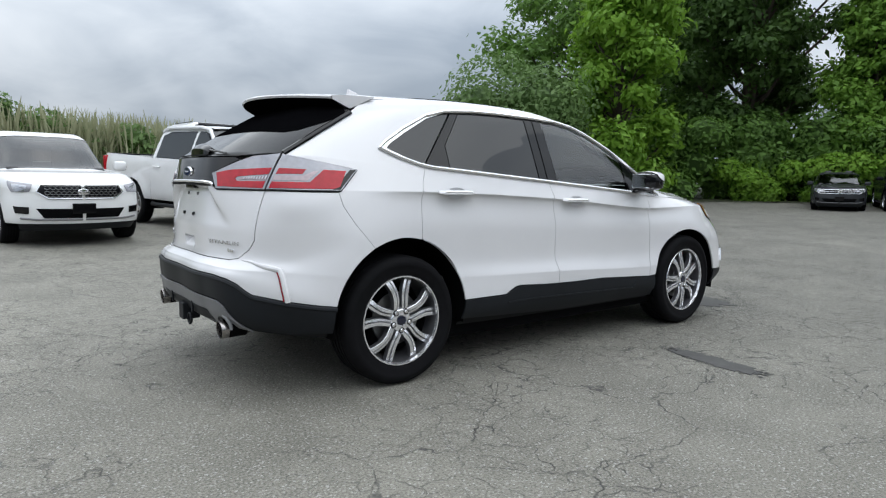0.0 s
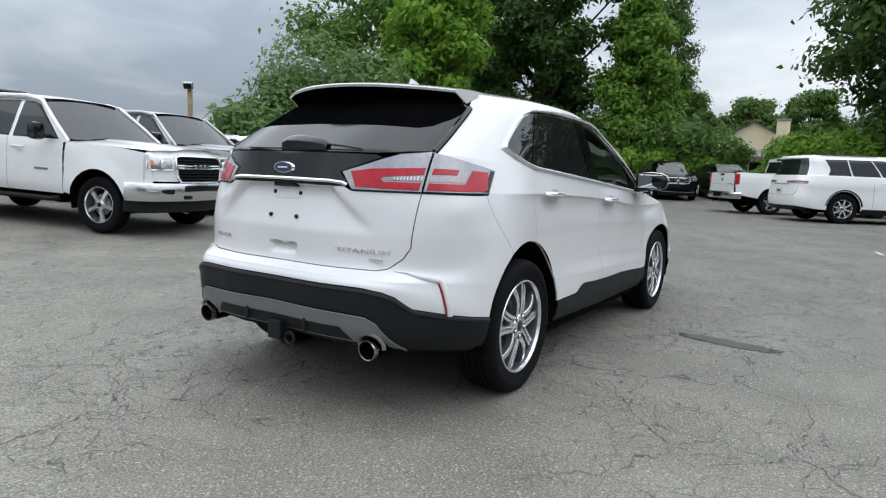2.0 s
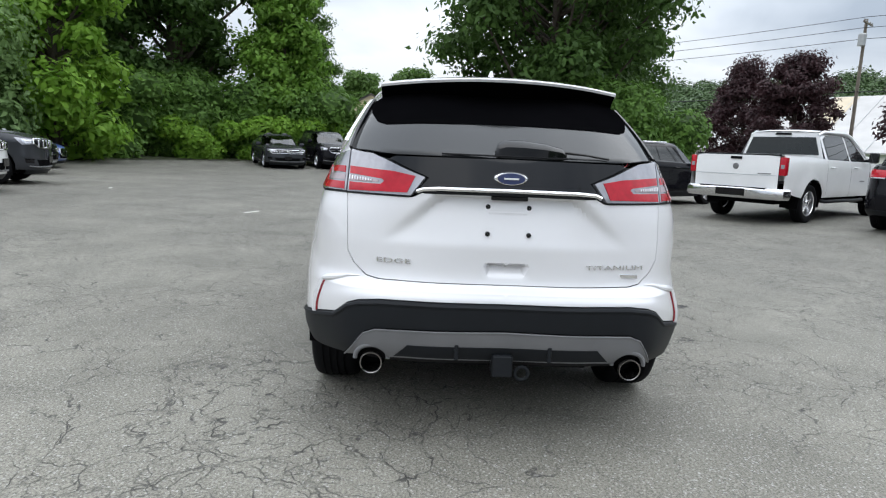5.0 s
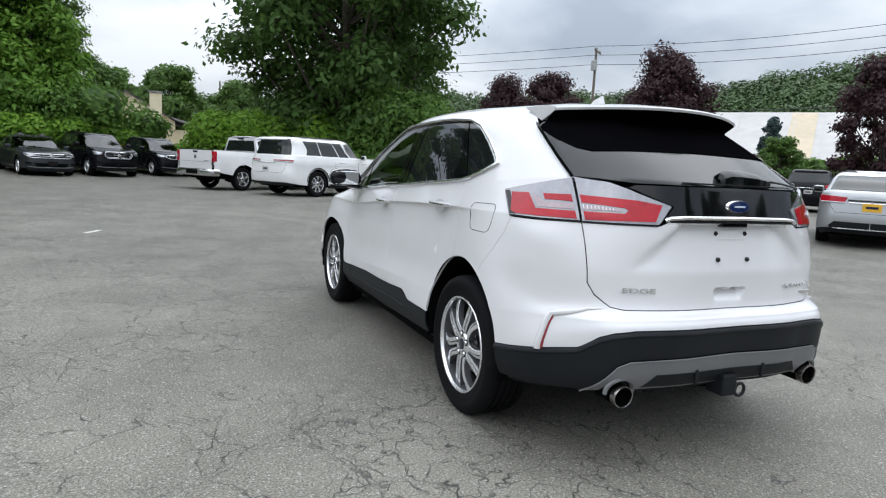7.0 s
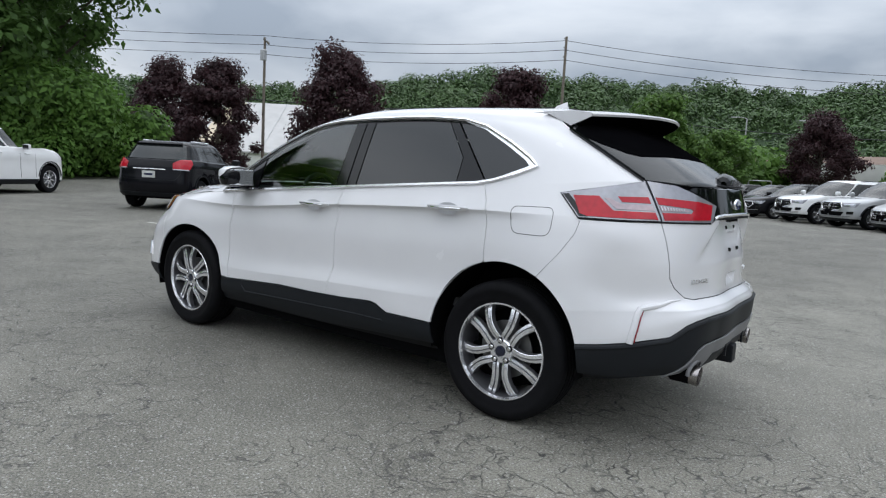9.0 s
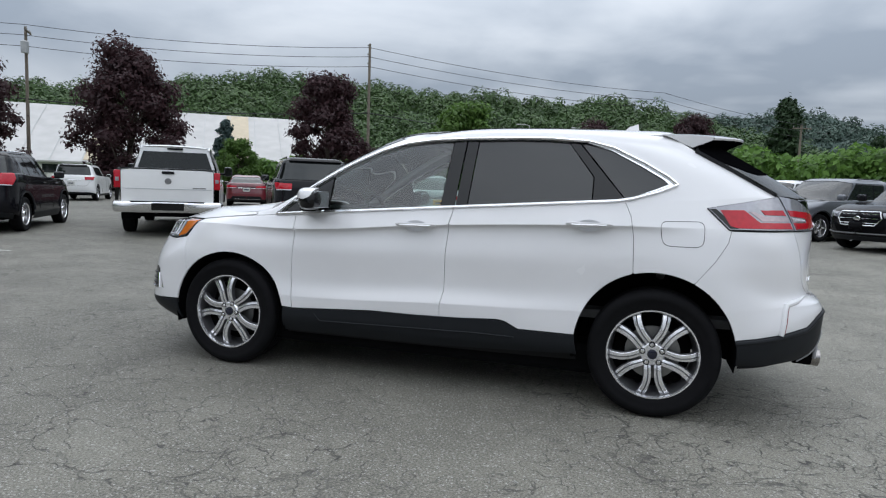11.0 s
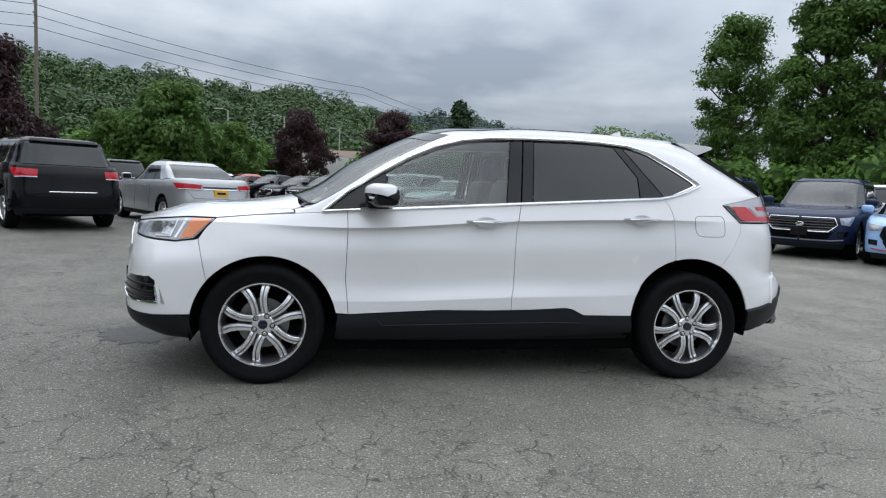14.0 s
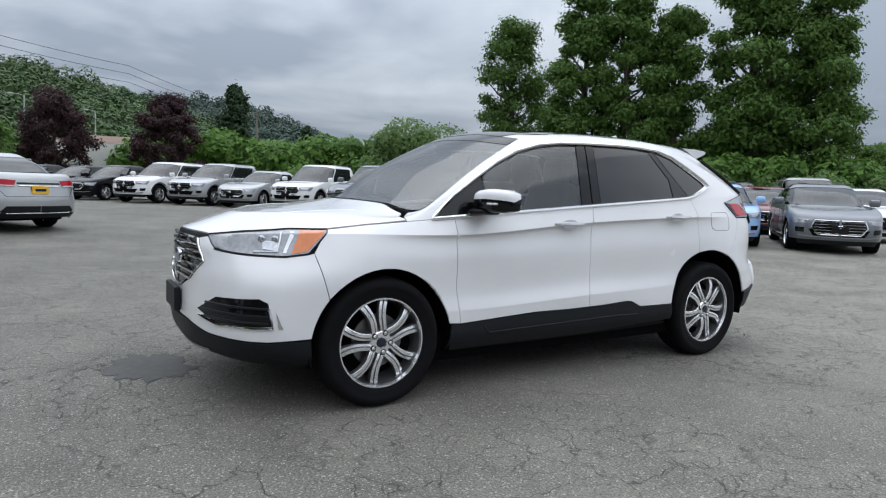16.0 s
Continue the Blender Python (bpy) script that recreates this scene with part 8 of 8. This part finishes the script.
def hill(name, table, dist, depth, count, size, lobe, seed, material, soil, b0, b1, label):
    rng = random.Random(seed)
    bm = bmesh.new()
    rows = []
    for k in range(8):
        t = k / 7
        row = []
        for i in range(61):
            b = b0 + (b1 - b0) * i / 60
            r = dist + depth * t
            z = (math.tan(radians(skyline(b, table))) * (dist + depth) - lobe * .7) * (t ** .85)
            row.append(bm.verts.new((r * math.cos(radians(b)), r * math.sin(radians(b)), max(-.5, z))))
        rows.append(row)
    for p, q in zip(rows, rows[1:]):
        for i in range(60):
            bm.faces.new((p[i], p[i + 1], q[i + 1], q[i]))
    ob = part(name, bm, soil, None, smooth=True)
    tagged(ob, label, "hill", kind="structure")
    lobes = []
    for _ in range(count[0]):
        b, t = rng.uniform(b0, b1), rng.random() ** .8
        r = dist + depth * t
        z = (math.tan(radians(skyline(b, table))) * (dist + depth) - lobe * .7) * (t ** .85)
        q = lobe * rng.uniform(.55, 1.15)
        lobes.append((r * math.cos(radians(b)), r * math.sin(radians(b)), max(0, z) + q * .45, q, q, q * rng.uniform(.75, 1.05)))
    tagged(put("woods", leaves_mesh("woods", lobes, count[1], size, material, seed, shell=.85, jitter=.20, corners=3)), "dense green woods covering the hillside", "woods", kind="stuff")


hill("hill", NEAR_SKY, 150, 80, (2600, 330000), .86, 3.6, 51, LEAF_HILL, pbr("wood floor", (.026, .050, .018), .95, var=.3), -124, 18, "wooded hillside")
# leaves and floor of the far hill carry the haze in their colour
hill("far_hill", FAR_SKY, 420, 160, (1300, 90000), 2.0, 6.0, 52, LEAF_FAR_HAZE, pbr("hazy far wood floor", (.035, .06, .05), .95, var=.2), -148, -72, "distant wooded hill")

# ---- buildings, poles and wires ----
POLE = pbr("weathered pole wood", (.17, .145, .115), .85, var=.25, scale=20, bump=.004)
SIDING = pbr("cream siding", (.74, .66, .46), .7, var=.08, scale=10)
ROOFGREY = pbr("grey shingle roof", (.24, .23, .225), .85, var=.2, scale=30, bump=.01)
METALROOF = pbr("pale metal roof", (.44, .43, .42), .55, 0.1, var=.14, scale=1.2)
RUSTROOF = pbr("tan roof panel", (.50, .42, .30), .6, var=.15, scale=2)
WALLWHITE = pbr("white wall", (.66, .65, .62), .7, var=.08, scale=4)
BROWNROOF = pbr("brown roof edge", (.16, .10, .07), .7, var=.2)
WIRE = pbr("black cable", (.02, .02, .022), .6)
GALV = pbr("galvanised steel", (.42, .43, .43), .45, .7, .15, 30)


def utility_pole(x, y, h, label, arm=True, can=True, turn=0.0, r=.15):
    z0 = ground_z(x, y)
    ob = tagged(new("utility_pole"), label, "utility pole")
    ob.matrix_basis = pose(x, y, z0, 0, 0, turn)
    part("pole", tube_bm([(0, 0, -.1), (0, 0, h * .5), (0, 0, h)], [r, r * .86, r * .7], 10), POLE, ob, "grey wooden pole", True)
    if arm:
        part("crossarm", box_bm(2.2, .10, .12, .01, at=(0, .14, h - .35)), POLE, ob)
        for k in (-1, -.5, .5, 1):
            part("insulator", lathe([(.02, 0), (.05, .03), (.05, .10), (.02, .16)], 8, "z", at=(k, .14, h - .29)), STEEL, ob)
    else:
        for k in range(3):
            part("insulator", lathe([(.02, 0), (.05, .03), (.05, .10), (.02, .16)], 8, "z", at=(.16, 0, h - .2 - k * .75)), STEEL, ob)
    if can:
        part("transformer", lathe([(.001, -.45), (.27, -.42), (.28, .40), (.20, .47), (.001, .48)], 16, "z", at=(.45, 0, h - 1.6)), GALV, ob, "grey transformer can", True)
        part("bracket", box_bm(.5, .08, .08, .01, at=(.25, 0, h - 1.5)), STEEL, ob)
    return ob


utility_pole(43.7, -32.7, 12.3, "grey utility pole with a transformer and crossarm", turn=130)
utility_pole(21.5, -46.2, 13.2, "leaning grey utility pole with wires", False, False)
utility_pole(-18.0, -76.0, 9.5, "utility pole with two crossarms before the pines", True, False, 20)
utility_pole(92, -4.6, 10.8, "utility pole behind the house", False, False)


def cable(points, sag, r, label):
    bm = bmesh.new()
    for (a, b) in zip(points, points[1:]):
        a, b = Vector(a), Vector(b)
        tube_bm([a.lerp(b, t) - Vector((0, 0, sag * 4 * t * (1 - t))) for t in (k / 14 for k in range(15))], r, 5, bm)
    tagged(part("overhead_cable", bm, WIRE, None), label, "cable", "overhead cables")


for dz, off in ((12.9, 0.0), (12.1, .2), (11.3, .1), (7.4, .1)):
    cable([(82, -5 + off, dz + .3), (43.7, -32.7 + off, dz - .3), (21.5, -46.2 + off, dz + .2), (-3, -66 + off, dz - .9), (-26, -98, dz - 1.2)], .5, .022 if dz > 10 else .035, "black overhead cable between the poles")


def slab_building(name, p0, p1, depth, h, ridge, wall, roof, label, panels=0):
    """A long low building with a pitched roof, standing from p0 to p1 with its depth behind."""
    a, b = Vector((*p0, 0)), Vector((*p1, 0))
    L = (b - a).length
    d = (b - a).normalized()
    ob = tagged(new(name), label, "building")
    ang = math.degrees(math.atan2(d.y, d.x))
    ob.matrix_basis = pose(a.x, a.y, ground_z(a.x, a.y) - .1, 0, 0, ang)
    part("wall", box_bm(L, depth, h, .02, at=(L / 2, depth / 2, h / 2)), wall, ob)
    bm = bmesh.new()
    o = .4
    prof = [(-o, h - .05), (depth / 2, h + ridge), (depth + o, h - .05), (depth + o, h - .25), (depth / 2, h + ridge - .2), (-o, h - .25)]
    f = [[bm.verts.new((x, y, z)) for y, z in prof] for x in (-o, L + o)]
    for i in range(6):
        j = (i + 1) % 6
        bm.faces.new((f[0][i], f[0][j], f[1][j], f[1][i]))
    bm.faces.new(f[0]), bm.faces.new(f[1][::-1])
    part("roof", bm, roof, ob)
    sl = math.degrees(math.atan2(ridge + .05, depth / 2 + o))
    n = int(L / 3.2)
    for k in range(n):
        x = (k + .5) * L / n
        seam = part("roof_seam", box_bm(.07, math.hypot(depth / 2 + o, ridge), .06, .0), GALV, ob, m=pose(x, depth / 4 - o / 2, h + ridge / 2 + .03, sl, 0, 0))
    for k in range(panels):
        x = L * (.10 + .8 * (k + .5) / panels)
        part("roof_panel", box_bm(L / n * .9, math.hypot(depth / 2 + o, ridge) * .96, .05, .0), RUSTROOF, ob, m=pose(x, depth / 4 - o / 2, h + ridge / 2 + .035, sl, 0, 0))
    for k in range(max(2, int(L / 9))):
        x = (k + .5) * L / max(2, int(L / 9))
        wd = part("window", box_bm(1.6, .10, 1.0, .01, at=(x, -.02, h * .6)), CARGLASS, ob)
        part("window_frame", box_bm(1.8, .06, 1.2, .01, at=(x, .0, h * .6)), WALLWHITE, wd)
    return ob


slab_building("warehouse", (84, -38), (36, -72), 26, 2.4, 7.6, WALLWHITE, METALROOF, "long white warehouse with a pale metal roof", 3)
slab_building("warehouse", (13, -78), (-6, -76), -12, 4.2, 1.0, WALLWHITE, BROWNROOF, "low pale building with a brown roof edge", 0)


def house():
    ob = tagged(new("house"), "cream gabled house with a tall chimney behind the hedge", "house")
    ob.matrix_basis = pose(59.5, 5.6, ground_z(50, 5), 0, 0, 0)
    w, l, h, rg = 8.0, 9.0, 3.3, 2.3
    bm = bmesh.new()
    prof = [(-w / 2, 0), (w / 2, 0), (w / 2, h), (0, h + rg), (-w / 2, h)]
    f = [[bm.verts.new((x, y, z)) for y, z in prof] for x in (0, l)]
    for i in range(5):
        bm.faces.new((f[0][i], f[0][(i + 1) % 5], f[1][(i + 1) % 5], f[1][i]))
    bm.faces.new(f[0]), bm.faces.new(f[1][::-1])
    part("wall", bm, SIDING, ob, "cream wooden siding")
    for k in range(16):
        z = .2 + k * .34
        half = w / 2 if z < h else w / 2 * (h + rg - z) / rg
        if half > .2:
            part("siding_board", box_bm(.03, half * 2 - .02, .04, .0, at=(-.012, 0, z)), SIDING, ob)
    for sg in (1, -1):
        bm = bmesh.new()
        q = [bm.verts.new(p) for p in ((-.4, 0, h + rg + .16), (l + .4, 0, h + rg + .16), (l + .4, (w / 2 + .5) * sg, h - .12), (-.4, (w / 2 + .5) * sg, h - .12))]
        bm.faces.new(q)
        bmesh.ops.solidify(bm, geom=bm.faces[:], thickness=.14)
        part("roof", bm, ROOFGREY, ob, "grey shingle roof")
    ch = part("chimney", box_bm(.8, 1.0, 5.7, .02, at=(-.5, -2.4, 2.85)), SIDING, ob, "tall cream chimney")
    part("chimney_cap", box_bm(.95, 1.15, .16, .02, at=(-.5, -2.4, 5.75)), ROOFGREY, ch)
    part("porch_roof", box_bm(2.6, 4.6, .16, .02), ROOFGREY, ob, "", m=pose(-1.2, .6, 2.75, 0, -14, 0))
    for y in (-1.4, .6, 2.6):
        part("porch_post", box_bm(.14, .14, 2.5, .01, at=(-2.2, y, 1.25)), WALLWHITE, ob)
    for y, z in ((1.6, 1.4), (-.4, 1.4)):
        wd = part("window", box_bm(.06, 1.0, 1.3, .01, at=(-.03, y, z)), CARGLASS, ob)
        part("window_frame", box_bm(.05, 1.2, 1.5, .01, at=(-.01, y, z)), WALLWHITE, wd)
    part("wing", box_bm(5.0, 5.0, 2.6, .02, at=(3.2, -6.2, 1.3)), SIDING, ob, "low cream side wing")
    part("wing_roof", box_bm(5.6, 5.8, .18, .02), ROOFGREY, ob, "", m=pose(3.2, -6.2, 3.0, 14, 0, 0))


house()


def street_lamp(x, y, h, label, arm=1.2, turn=0):
    ob = tagged(new("street_lamp"), label, "street lamp", "street lamps")
    ob.matrix_basis = pose(x, y, ground_z(x, y), 0, 0, turn)
    part("pole", tube_bm([(0, 0, 0), (0, 0, h)], [.10, .07], 8), GALV, ob, "", True)
    part("arm", tube_bm([(0, 0, h), (arm * .5, 0, h + .12), (arm, 0, h + .1)], .035, 6), GALV, ob)
    part("lamp_head", box_bm(.55, .24, .12, .03, at=(arm + .15, 0, h + .08)), GALV, ob)




def flood_post(x, y, h, label):
    ob = tagged(new("lamp_post"), label, "lamp post")
    ob.matrix_basis = pose(x, y, ground_z(x, y) - .05, 0, 0, 215)
    part("post", box_bm(.13, .13, h, .012, at=(0, 0, h / 2)), pbr("tan post wood", (.36, .27, .17), .85, var=.25, scale=30, bump=.003), ob, "tan wooden post")
    fl = part("flood_light", box_bm(.16, .30, .22, .03, 2), GALV, ob, "grey flood light", m=pose(.16, 0, h - .05, 0, 25, 0))
    part("bracket", box_bm(.16, .04, .04, .008), STEEL, fl, m=pose(-.10, 0, -.10))
    part("lamp_glass", box_bm(.012, .24, .16, .004), CARGLASS, fl, m=pose(.084, 0, 0))


flood_post(8.65, 16.0, 3.40, "tan wooden post with a flood light behind the parked row")
street_lamp(6, -76, 9, "grey street lamp by the road", turn=30)
street_lamp(-1, -88, 9, "grey street lamp by the road", turn=30)
street_lamp(12, -72, 9, "grey street lamp by the road", turn=30)
street_lamp(38, -36, 6.5, "dark car park lamp", .5, 120)


def guard_fence(p0, p1, h, n, label):
    a, b = Vector((*p0, 0)), Vector((*p1, 0))
    ob = tagged(new("fence"), label, "fence")
    L, ang = (b - a).length, math.degrees(math.atan2((b - a).y, (b - a).x))
    ob.matrix_basis = pose(a.x, a.y, ground_z(a.x, a.y), 0, 0, ang)
    for k in range(n):
        part("post", tube_bm([(L * k / (n - 1), 0, 0), (L * k / (n - 1), 0, h)], .035, 6), GALV, ob)
    part("top_rail", tube_bm([(0, 0, h), (L, 0, h)], .03, 6), GALV, ob)
    part("mesh_band", box_bm(L, .012, .10, .0, at=(L / 2, 0, h * .55)), GALV, ob)


guard_fence((19.5, -40.5), (4.5, -44.0), 1.9, 12, "galvanised fence behind the long row")
